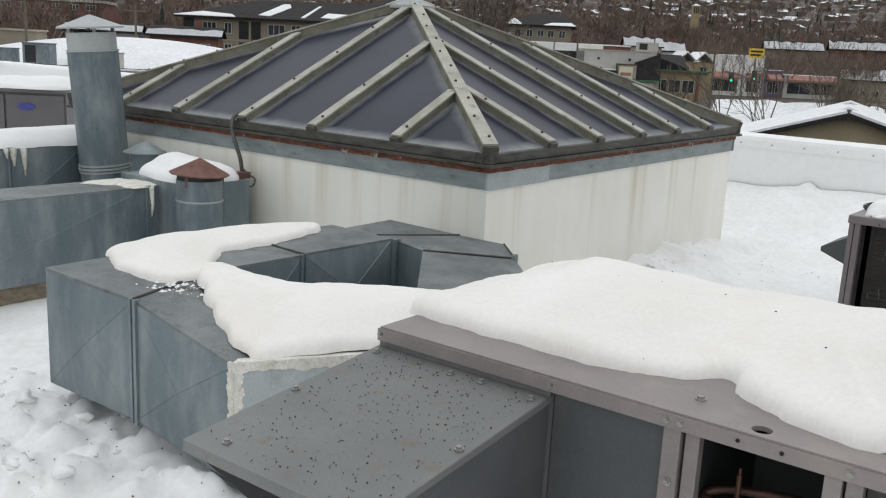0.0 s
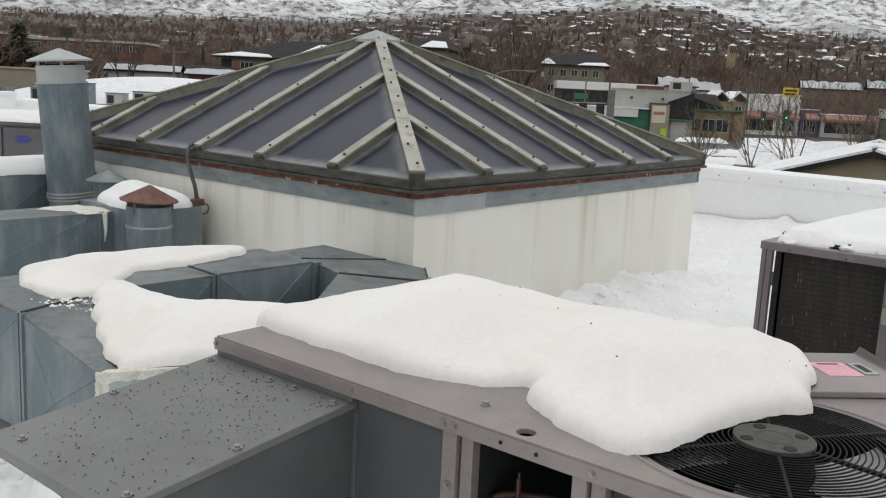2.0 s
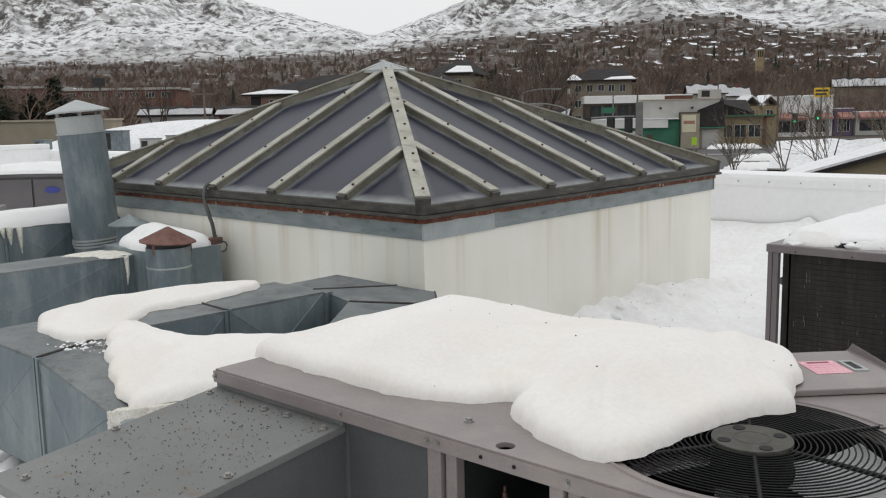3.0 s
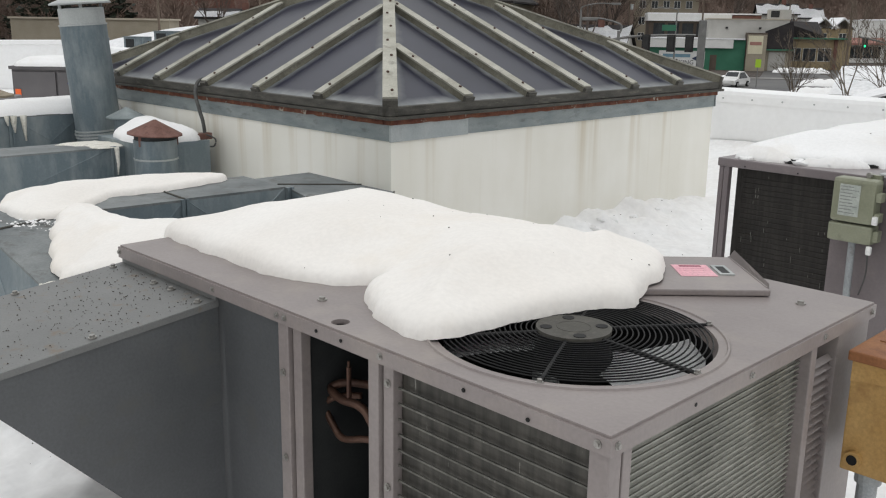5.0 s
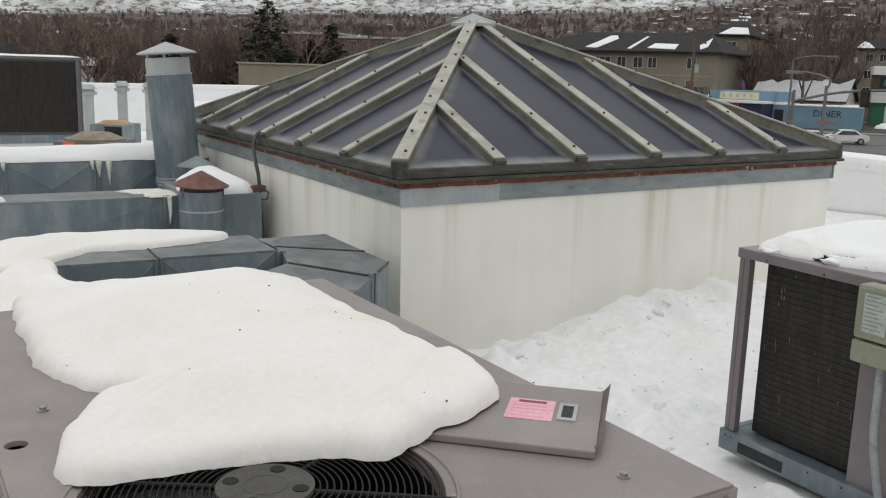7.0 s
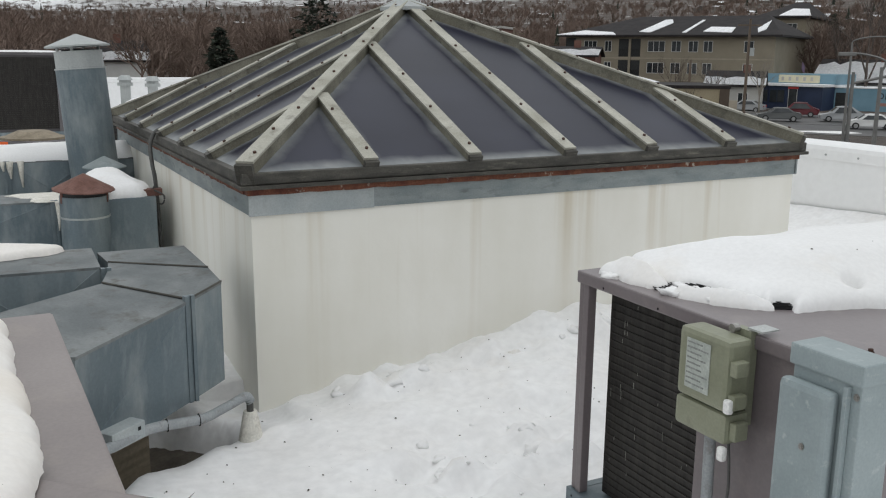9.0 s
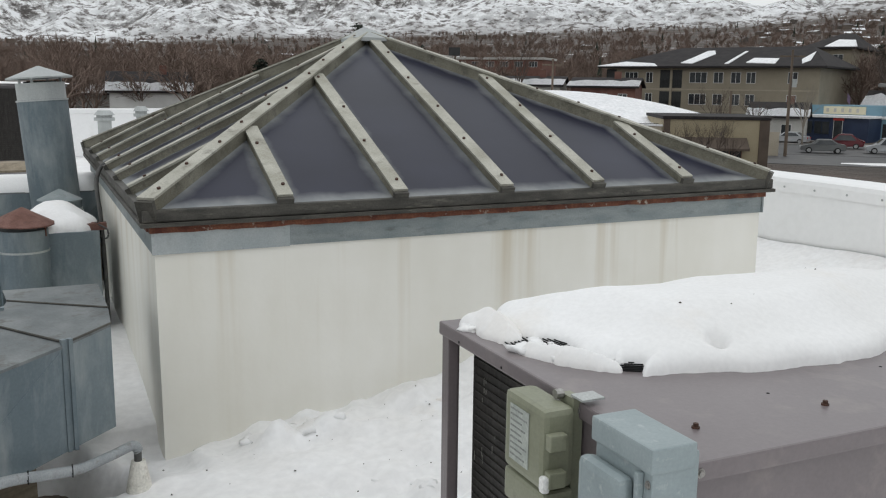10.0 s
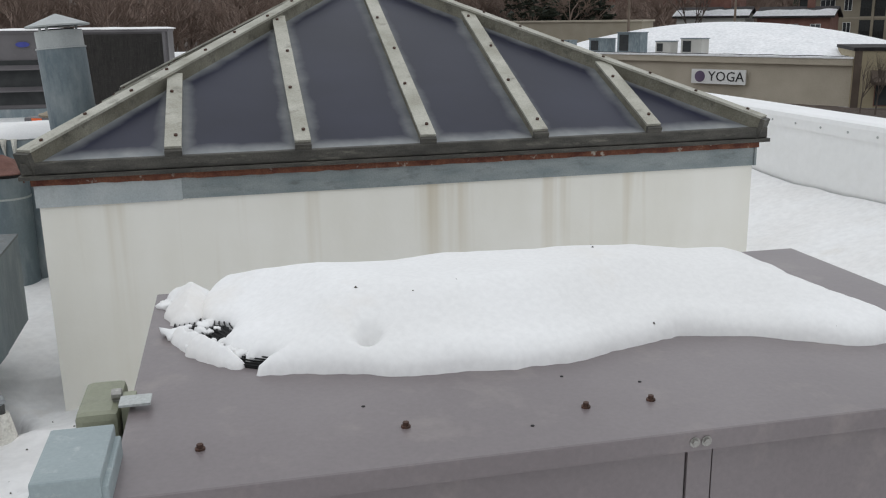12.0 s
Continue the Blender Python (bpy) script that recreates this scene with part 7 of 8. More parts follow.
part("deep_fascia", boxed(-0.3, 13.0, -0.9, 12, 7.4, 8.5), WHITEW, t)
part("brick_fascia", boxed(13.0, w + 0.1, -0.7, 12, 7.5, 8.4), BRICK, t)
part("snow_cap", boxed(-0.3, w + 0.1, -0.9, 12, 8.5, 8.7), FARROOF, t)
for k in range(5):
    window(t, 0.8 + k * 2.3, 5.1, 1.7, 1.9, 0.0, BLACKP, 1)
t, w = facade("beige_shop", (20.85, 151.4), (32.9, 151.0), 6.5, 2.7, PALEG, "pale beige blank-walled shop block")
part("roof_edge", boxed(-0.1, w + 0.1, -0.1, 6.5, 7.7, 7.85), BEIGE, t)
part("lower_wall", boxed(5.7, w, -0.3, -0.003, 0.0, 5.5), UMBER, t)
for x in (2.6, 7.6):
    part("wall_lamp", boxed(x, x + 0.35, -0.25, 0.0, 6.3, 6.6), BLACKP, t)
u = thing("shop_roof_unit", t.matrix_world @ pose(9.4, 3.2, 7.85), "grey rooftop air handler on the beige shop", "air conditioner")
part("body", boxed(0, 3.4, 0, 2.0, 0.0, 1.5, bevel=0.05), PALEG, u)
part("side_grille", boxed(0.3, 1.6, -0.02, 0.0, 0.3, 1.3), DARK, u)
t, w = facade("brown_bay_shop", (26.5, 149.2), (29.5, 149.1), 2.0, 0.75, UMBER, "tan shop bay with a faded painted panel")
part("tan_side", boxed(0.05, w - 0.05, -0.04, -0.003, 0.0, 5.5), STUCCO, t)
part("painted_panel", boxed(0.25, 2.4, -0.09, -0.043, 2.6, 5.3), CREAM, t, "faded painted panel")
part("panel_bar", boxed(0.45, 2.2, -0.12, -0.092, 3.9, 4.4), CORAL, t)
t, w = facade("garage_shop", (29.6, 150.2), (33.5, 150.2), 5, -1.7, STUCCO, "tan garage front under a dark shingled mansard")
part("garage_door", boxed(0.5, 3.0, -0.06, -0.003, 0, 2.9), PALEG, t)
part("gutter", boxed(-0.1, w + 0.1, -0.9, -0.6, 3.15, 3.35), GREEN, t)
part("mansard", prism(bmesh.new(), [(-0.2, 0.6), (3.9, 0.6), (3.9, -0.7), (-0.2, -0.7)], 3.3, [6.0, 7.6, 3.5, 3.5]), SHINGLE, t, "dark shingled mansard")
t, w = facade("tan_corner_shop", (33.7, 158.4), (43.5, 158.0), 9, 0.05, YELLOWW, "tan shop with a green eave and dark gabled roof")
part("eave", boxed(-0.6, w + 0.4, -1.0, 0.0, 4.85, 5.1), GREEN, t)
part("gable_roof", prism(bmesh.new(), [(-1.0, -0.6), (6.2, -0.6), (6.2, 6.0), (-1.0, 6.0)], 5.1, [7.7, 5.4, 7.6, 7.7]), SHINGLE, t, "dark shingled roof")
for x in (1.0, 3.3, 5.6):
    window(t, x, 1.4, 1.9, 2.0, 0.0, TRIMW, 1)
part("brown_post", boxed(7.9, 8.4, -0.3, -0.003, 0, 5.0), BRICK, t)
for x0, lab in ((43.6, "yellow gabled house with snow on its roof"), (47.0, "yellow gabled house beside the shops")):
    t, w = facade("gabled_house", (x0, 181), (x0 + 3.4, 181), 9, 1.6, YELLOWW, lab, "house")
    pk = 8.3
    part("gable", prism(bmesh.new(), [(0, 0), (w, 0), (w, 0.3), (0, 0.3)], 6.5, 6.62), YELLOWW, t)
    bm = bmesh.new()
    pr = [(-0.4, 6.4), (w / 2, pk), (w + 0.4, 6.4), (w + 0.4, 6.6), (w / 2, pk + 0.3), (-0.4, 6.6)]
    ra = [bm.verts.new((x, -0.5, z)) for x, z in pr]
    rb = [bm.verts.new((x, 9.3, z)) for x, z in pr]
    bm.faces.new(ra)
    bm.faces.new(rb[::-1])
    for i in range(6):
        bm.faces.new((ra[i], ra[(i + 1) % 6], rb[(i + 1) % 6], rb[i]))
    part("roof", bm, FARROOF, t, "snowy roof")
    window(t, 1.1, 4.4, 1.2, 1.3)
for (x0, x1, y, top, m1, lab) in ((53.0, 61.5, 196.5, 3.2, WHITEW, "white shop front with a coral awning"), (62.0, 66.5, 198.0, 3.4, WHITEW, "white gabled shop front"), (66.8, 71.0, 199.0, 0.6, PURPLE, "purple painted shop front"), (71.4, 84.0, 200.0, -0.2, PALEG, "pale grey shop front")):
    t, w = facade("shop", (x0, y), (x1, y + 1.5), 10, top, m1, lab)
    part("awning", prism(bmesh.new(), [(0.5, 0), (w - 0.5, 0), (w - 0.5, -1.2), (0.5, -1.2)], 3.5, [4.9, 4.9, 3.9, 3.9]), CORAL, t)
    window(t, 0.8, 0.9, w - 1.6, 2.3, 0.0, TRIMW, 3)
    part("roof_snow", boxed(-0.1, w + 0.1, -0.1, 10, top - GZ, top - GZ + 0.15), FARROOF, t)

for bx, by, bw, bl in ((14.8, 141.5, 3.0, "low snow strip before the green shop"), (17.8, 118.0, 3.2, "ploughed snow by the street corner"), (34.0, 146.0, 4.0, "dirty snow pile at the corner"), (31.5, 113.5, 5.0, "snow heap in the corner lot"), (25.5, 97.5, 3.5, "snow heap by the kerb")):
    single("snow_bank", snow_mass(bmesh.new(), [(-bw, -1.0), (0, -1.6), (bw, -1.0), (bw * 0.9, 1.0), (0, 1.5), (-bw * 0.8, 1.0)], flat(0.03), 0.7, 1.0, 0.25, int(bx), 8, 26, 0.25), SNOW_DIRTY, pose(bx, by, GZ, 0, 0, 4), bl, "snow", smooth=True)
# long brick school, low tan block, small houses
t, w = facade("brick_school", (-117.0, 228.0), (-87.0, 231.5), 14, 8.9, BRICK, "long low brick building with pale roof edge")
part("roof_edge", boxed(-0.4, w + 0.4, -0.4, 14, 13.5, 14.1), PALEG, t)
for k in range(7):
    window(t, 2.5 + k * 4.0, 11.6, 2.2, 1.3, 0.0, TRIMW, 2)
t, w = facade("brick_school", (-142.0, 238.0), (-124.0, 241.0), 14, 10.2, BRICK, "far brick wing with a pale roof edge")
part("roof_edge", boxed(-0.4, w + 0.4, -0.4, 14, 14.8, 15.4), PALEG, t)
t, w = facade("tan_block", (-61.5, 96.0), (-44.5, 99.5), 5, 1.35, STUCCO, "low tan flat-roofed block")
part("roof_edge", boxed(-0.2, w + 0.2, -0.2, 5, 6.3, 6.5), BEIGE, t)


def gable_house(x, y, rot, w, d, h, rise, wall, label, snow=0.75, base=None, both=False, chimney=True):
    z = land(x, y) if base is None else base
    t = thing("house", pose(x, y, z, 0, 0, rot), label, "house", "houses round about")
    part("wall", boxed(0, w, 0, d, 0, h), wall, t)
    bm = bmesh.new()
    o = 0.5
    pr = [(-o, h - 0.15), (d / 2, h + rise), (d + o, h - 0.15), (d + o, h - 0.33), (d / 2, h + rise - 0.2), (-o, h - 0.33)]
    a = [bm.verts.new((-o, yy, zz)) for yy, zz in pr]
    b = [bm.verts.new((w + o, yy, zz)) for yy, zz in pr]
    bm.faces.new(a)
    bm.faces.new(b[::-1])
    for i in range(6):
        bm.faces.new((a[i], a[(i + 1) % 6], b[(i + 1) % 6], b[i]))
    part("roof", bm, SHINGLE, t)
    for xx in (0.0, w):
        bm = bmesh.new()
        v = [bm.verts.new((xx, 0, h - 0.1)), bm.verts.new((xx, d, h - 0.1)), bm.verts.new((xx, d / 2, h + rise - 0.2))]
        bm.faces.new(v)
        part("gable", bm, wall, t)
    if snow:
        bm = bmesh.new()
        f = snow
        n = 14
        lo, hi = [], []
        for i in range(n + 1):
            xx = -o + (w + 2 * o) * i / n
            top = f * (0.85 + 0.3 * noise.noise(Vector((xx * 0.7, x, y))))
            lo.append(bm.verts.new((xx, -o, h - 0.15 + 0.1)))
            yy = -o + (d / 2 + o) * min(1, top)
            hi.append(bm.verts.new((xx, yy, h - 0.15 + (rise + 0.15) * min(1, top) + 0.1)))
        for i in range(n):
            bm.faces.new((lo[i], lo[i + 1], hi[i + 1], hi[i]))
        if both:
            geo = bmesh.ops.duplicate(bm, geom=bm.verts[:] + bm.edges[:] + bm.faces[:])["geom"]
            for v in geo:
                if isinstance(v, bmesh.types.BMVert):
                    v.co.y = d - v.co.y
            bmesh.ops.reverse_faces(bm, faces=[f for f in geo if isinstance(f, bmesh.types.BMFace)])
        bmesh.ops.solidify(bm, geom=bm.faces[:], thickness=0.1)
        part("roof_snow", bm, FARROOF, t, "snow on the roof")
    k = 1.2
    while k < w - 1.5:
        for zz in ((1.1, h - 2.3) if h > 6 else (1.1,)):
            window(t, k, zz, 1.1, 1.2)
        k += 2.6
    if chimney:
        part("chimney", boxed(w * 0.62, w * 0.62 + 0.9, d * 0.42, d * 0.42 + 0.7, h, h + rise + 0.8), BRICK, t)
    return t


gable_house(-48.9, 118.0, 14, 8.6, 9, 6.9, 1.1, PALEG, "grey two-storey house with snow on its roof", 0.72)
gable_house(-39.2, 120.5, 10, 8.6, 9, 6.8, 1.1, BRICK, "brick house with snow on its roof", 0.66)
gable_house(-88.0, 86.0, 45, 10, 9, 5.5, 2.4, WHITEW, "white two-storey house among trees", 0.5)
gable_house(-101, 92, 48, 11, 9, 5.0, 2.4, PALEG, "grey house among trees", 0.6)
gable_house(-4.5, 141, -10, 12, 12, 3.6, 3.0, PALEG, "snow-roofed house behind the diner", 1.0)
gable_house(-16, 122, 4, 6.5, 8, 3.4, 1.6, PALEG, "grey garage with a snowy roof", 0.6)
gable_house(20.4, 34.7, 66.7, 12, 10, 3.4, 1.55, OLIVE, "brown gabled house with a snowy roof", 1.2, None, True, False)
gable_house(17.5, 61, -22, 15, 9, 2.6, 1.6, KHAKI, "low brown house under snow", 1.1, None, True, False)
gable_house(34, 66, -35, 13, 9, 2.8, 1.8, BRICK, "low house under snow", 1.1, None, True, False)
for q, (bx, by, bw) in enumerate(((15, 66, 9), (24, 54, 8), (30, 58, 9), (21, 72, 8))):
    single("snow_bank", snow_mass(bmesh.new(), [(-bw, -2), (0, -3.5), (bw, -2), (bw * 0.9, 2), (0, 3), (-bw * 0.8, 2)], flat(0.0), 0.9, 2.5, 0.3, 80 + q, 8, 30, 0.3), SNOW_DIRTY, pose(bx, by, GZ, 0, 0, -20), "deep snow lying in a yard", "snow", smooth=True)
gable_house(39.5, 214, -4, 8, 9, 7.6, 2.2, PALEG, "snow-roofed house behind the shops", 1.0, -3.0)
gable_house(48.5, 226, -6, 7, 9, 6.6, 2.2, WHITEW, "white house with a snowy roof behind the shops", 1.0, -2.6)
gable_house(77.0, 231, -14, 13, 10, 5.4, 2.2, KHAKI, "long low building with a broad snowy roof", 0.9, 0.4)
gable_house(91.0, 226, -18, 13, 10, 5.0, 2.2, BRICK, "brick house with a broad snowy roof", 0.9, 1.4)
gable_house(60, 92, -35, 12, 9, 3.0, 2.2, KHAKI, "khaki house with a snowy roof", 1.1, None, True, False)
gable_house(86, 205, -15, 14, 9, 4.6, 2.6, KHAKI, "khaki house with a snowy roof", 0.9)
single("garden_wall", boxed(0, 13, 0, 0.2, 0, 2.4), BEIGE, pose(-22, 96, GZ, 0, 0, 12), "pale block wall behind the studio", "wall", kind="structure")


# ---- street furniture ----
def street_lamp(x, y, top, arm, rot, label="grey street lamp with a curved arm"):
    t = thing("street_lamp", pose(x, y, GZ, 0, 0, rot), label, "street lamp", "street lamps")
    h = top - GZ
    part("pole", cyl(bmesh.new(), (0, 0, 0), 0.13, h - 0.6, 10, 0.08), STEEL, t)
    pts = spline([(0, 0, h - 0.8), (0.1, 0, h - 0.3), (arm * 0.5, 0, h), (arm, 0, h)], 6)
    part("arm", tube(bmesh.new(), pts, 0.06, 6), STEEL, t)
    part("lamp_head", boxed(arm - 0.2, arm + 0.6, -0.15, 0.15, h - 0.1, h + 0.08, bevel=0.04), STEEL, t)


street_lamp(3.23, 50.0, 1.85, -1.75, 4)
street_lamp(1.15, 82.6, 3.35, 2.8, 4)
street_lamp(12.7, 118, 3.75, -2.1, 0)


def utility_pole(x, y, top, box_at=None, cross=True):
    z = land(x, y)
    t = thing("utility_pole", pose(x, y, z, 0, 0, 25), "weathered wooden utility pole with a crossarm", "utility pole", "utility poles")
    h = top - z
    part("pole", cyl(bmesh.new(), (0, 0, 0), 0.17, h, 10, 0.11), POLE, t)
    if cross:
        part("crossarm", boxed(-1.2, 1.2, -0.06, 0.06, h - 0.7, h - 0.55), POLE, t)
    if box_at:
        part("transformer", cyl(bmesh.new(), (0.35, 0, box_at - z), 0.25, 0.8, 12), GALV_LIGHT, t)


utility_pole(-41.4, 90.4, 5.0, None, False)
t = thing("billboard_sign", pose(-41.4, 90.2, 4.2, 0, 0, 25), "small dark board at a pole top", "sign")
part("board", boxed(-0.6, 0.6, -0.15, 0.15, 0.5, 1.35), BLACKP, t)
utility_pole(-8.6, 98.5, 5.4, 1.8)
utility_pole(-13.0, 92.0, 1.4, None, False)
utility_pole(-34.0, 100.0, 4.6)
utility_pole(-79, 95, 4.0, None)
utility_pole(8.5, 150, 6.0, 4.0)
utility_pole(17.5, 132, 5.5)
utility_pole(33.0, 118, 4.5, None, False)
utility_pole(45, 210, 9)


def glow(name, col, strength):
    m, nt, p = nodes_of(name)
    p.inputs["Base Color"].default_value = (*col, 1)
    p.inputs["Emission Color"].default_value = (*col, 1)
    p.inputs["Emission Strength"].default_value = strength
    return m


GREENLIT = glow("green_signal_glass", (0.02, 0.9, 0.35), 1.6)


def traffic_signal(x, y, z, lit=True, size=1.0):
    t = thing("traffic_signal", pose(x, y, z, 0, 0, -14), "hanging black traffic signal showing green" if lit else "dark back of a hanging traffic signal", "traffic signal", "traffic signals")
    t.scale = (size, size, size)
    part("housing", boxed(-0.16, 0.16, -0.12, 0.12, -0.40, 0.40, bevel=0.03), BLACKP, t)
    part("back_plate", boxed(-0.24, 0.24, 0.0, 0.03, -0.48, 0.48), BLACKP, t)
    if lit:
        for k, m in ((0.25, BLACKP), (0.0, BLACKP), (-0.25, GREENLIT)):
            part("lens", cyl(bmesh.new(), (0, -0.125, k), 0.10, 0.02, 14, m=pose(0, 0, 0, 90, 0, 0)), m, t)


t = thing("signal_mast", pose(28.6, 85.6, GZ, 0, 0, -14), "grey signal mast with a long arm", "signal mast")
part("pole", cyl(bmesh.new(), (0, 0, 0), 0.16, 6.4, 12, 0.11), STEEL, t)
part("arm", tube(bmesh.new(), spline([(0, 0, 4.2), (-1.0, 0, 5.3), (-3.4, 0, 5.9)], 6), 0.09, 8), STEEL, t)
traffic_signal(25.86, 86.2, 0.35)
traffic_signal(27.75, 85.6, 0.60)
t = thing("signal_mast", pose(1.45, 82.7, GZ, 0, 0, 2), "grey mast with a long arm over the street", "signal mast")
part("pole", cyl(bmesh.new(), (0, 0, 0), 0.17, 5.6, 12, 0.13), STEEL, t)
part("arm", tube(bmesh.new(), spline([(0, 0, 4.7), (3.4, 0, 5.5), (6.5, 0, 5.75), (9.6, 0, 5.8)], 6), [0.11] * 19, 8), STEEL, t)
part("street_sign", boxed(6.7, 7.9, -0.04, 0.0, 6.15, 6.65), GREEN, t)
t = thing("signal_mast", pose(13.8, 101.0, GZ, 0, 0, 4), "broad grey signal pole by the green shop", "signal mast")
part("pole", boxed(-0.38, 0.38, -0.2, 0.2, 0, 7.2, bevel=0.06), STEEL, t)
for x in (6.85, 8.95, 10.5):
    traffic_signal(x, 82.6, 0.10, False, 1.5)
t = thing("yellow_sign", pose(38.6, 122.2, GZ, 0, 0, -18), "yellow roadside sign board on a post", "sign")
part("post", cyl(bmesh.new(), (0.9, 0.1, 0), 0.12, 7.6, 10), STEEL, t)
part("board", boxed(0, 1.9, -0.1, 0.1, 7.5, 8.7), YSIGN, t)
part("print_bar", boxed(0.2, 1.7, -0.13, -0.103, 8.2, 8.45), BLACKP, t)
part("print_bar", boxed(0.2, 1.5, -0.13, -0.103, 7.75, 8.0), BLACKP, t)
t = thing("crossing_sign", pose(21.0, 108, GZ, 0, 0, -8), "fluorescent yellow-green crossing sign", "sign")
part("post", cyl(bmesh.new(), (0, 0.06, 0), 0.05, 3.2, 8), STEEL, t)
part("board", prism(bmesh.new(), [(-0.3, 0), (0.3, 0), (0.3, 0.03), (-0.3, 0.03)], 2.2, 3.1), glow("fluorescent_sheet", (0.40, 0.62, 0.03), 0.0), t)


# ---- vehicles ----
def paint(name, c):
    return surface(name, c, tuple(v * 1.08 for v in c), 1.0, 0.28, 0.2, bump=0, grain=0.02)


TYRE = surface("tyre_rubber", (0.012, 0.012, 0.012), (0.02, 0.02, 0.02), 5, 0.8)
RIMM = surface("wheel_rim", (0.35, 0.35, 0.35), (0.45, 0.45, 0.45), 5, 0.35, 0.6, bump=0)
TAIL = surface("red_lens", (0.30, 0.01, 0.01), (0.35, 0.02, 0.02), 5, 0.3, bump=0)
LAMP = surface("head_lamp_lens", (0.6, 0.6, 0.58), (0.7, 0.7, 0.68), 5, 0.2, bump=0)


def car(m, col, label, tall=0.0, length=4.5):
    t = thing("car", m, label, "car", "cars on the street")
    L, W, H = length, 1.78, 1.45 + tall
    prof = [(0, 0.35), (0.02, 0.72), (0.95, 0.88), (1.7, H - 0.05), (2.2, H), (L * 0.70, H - 0.02 + tall * 0.02), (L - 0.75 + tall * 0.5, 0.98 + tall * 0.5), (L - 0.04, 0.90), (L, 0.45), (L - 0.1, 0.28), (0.1, 0.25)]
    bm = bmesh.new()
    inn = lambda z: 0.14 * max(0, (z - 0.85)) / 0.6
    a = [bm.verts.new((x, inn(z), z)) for x, z in prof]
    b = [bm.verts.new((x, W - inn(z), z)) for x, z in prof]
    bm.faces.new(a)
    bm.faces.new(b[::-1])
    n = len(prof)
    for i in range(n):
        bm.faces.new((a[i], a[(i + 1) % n], b[(i + 1) % n], b[i]))
    bmesh.ops.bevel(bm, geom=bm.edges[:], offset=0.05, segments=2, affect="EDGES")
    part("body", bm, col, t)
    for y0 in (0.035, W - 0.035):
        bm = bmesh.new()
        s = -1 if y0 < 1 else 1
        q = [(1.35, 0.92), (1.85, H - 0.12), (L * 0.68, H - 0.12), (L - 0.95 + tall * 0.4, 0.98)]
        v = [bm.verts.new((x, (inn(z) if s < 0 else W - inn(z)) + s * 0.012, z)) for x, z in q]
        bm.faces.new(v)
        part("side_window", bm, GLASSD, t)
    for (x0, z0, x1, z1, n2) in ((1.05, 0.93, 1.66, H - 0.1, "windscreen"), (L - 0.78 + tall * 0.5, 1.0 + tall * 0.45, L * 0.71, H - 0.08, "rear_window")):
        bm = bmesh.new()
        off = -0.02 if n2 == "windscreen" else 0.02
        v = [bm.verts.new((x0 + off, 0.15, z0 + 0.02)), bm.verts.new((x0 + off, W - 0.15, z0 + 0.02)), bm.verts.new((x1 + off, W - 0.22, z1 + 0.02)), bm.verts.new((x1 + off, 0.22, z1 + 0.02))]
        bm.faces.new(v)
        part(n2, bm, GLASSD, t)
    for x in (0.85, L - 0.85):
        for y in (0.0, W):
            wb = cyl(bmesh.new(), (x, y + (0.1 if y == 0 else -0.1 + 0.0), 0.32), 0.32, 0.2, 18, m=pose(0, 0, 0, 90 if y == 0 else -90, 0, 0))
            wh = part("wheel", wb, TYRE, t)
            yy = y + (-0.105 if y == 0 else 0.105)
            part("rim", cyl(bmesh.new(), (x, yy, 0.32), 0.2, 0.02, 14, m=pose(0, 0, 0, 90 if y == 0 else -90, 0, 0)), RIMM, wh)
    for y in (0.12, W - 0.42):
        part("headlight", boxed(-0.02, 0.06, y, y + 0.3, 0.58, 0.72), LAMP, t)
        part("tail_light", boxed(L - 0.07, L + 0.02, y, y + 0.3, 0.68, 0.86), TAIL, t)
    return t


WHITEC, SILVER, MAROON, GREYC, DKC = (paint("white_car_paint", (0.70, 0.70, 0.69)), paint("silver_car_paint", (0.36, 0.37, 0.38)), paint("maroon_car_paint", (0.10, 0.012, 0.018)),
                                            paint("grey_car_paint", (0.12, 0.125, 0.125)), paint("dark_car_paint", (0.03, 0.032, 0.036)))
for x, y, rot, col, lab, tall in ((1.0, 98.0, 6, WHITEC, "white sedan waiting in traffic", 0), (4.5, 103.0, 8, WHITEC, "white sedan following in traffic", 0), (-1.8, 107.6, 10, SILVER, "silver crossover car in traffic", 0.2),
                                  (-6.8, 114.6, 2, MAROON, "maroon sport utility car near the diner", 0.2), (-7.9, 104.7, 10, GREYC, "grey sedan in traffic", 0), (-13.4, 121.2, -8, SILVER, "silver sedan parked by the diner", 0),
                                  (18.2, 105.6, 58, WHITEC, "white crossover car turning the corner", 0.25)):
    car(pose(x, y, GZ + 0.05, 0, 0, rot), col, lab, tall)


# ---- trees ----
BARK = surface("winter_bark", (0.075, 0.058, 0.048), (0.12, 0.095, 0.08), 1.5, 0.9, bump=0.3, bump_scale=10)
TWIG = surface("far_twigs", (0.165, 0.120, 0.096), (0.275, 0.208, 0.172), 0.05, 0.95, bump=0, grain=0.2)
PALEBARK = surface("pale_bark", (0.20, 0.175, 0.145), (0.29, 0.26, 0.22), 2.0, 0.9, bump=0.2)
NEEDLE = surface("conifer_needles", (0.014, 0.020, 0.014), (0.034, 0.042, 0.026), 0.8, 0.9, bump=0, grain=0.3)
LEAFBR = surface("dry_leaves", (0.17, 0.10, 0.045), (0.26, 0.165, 0.075), 2, 0.9, bump=0)


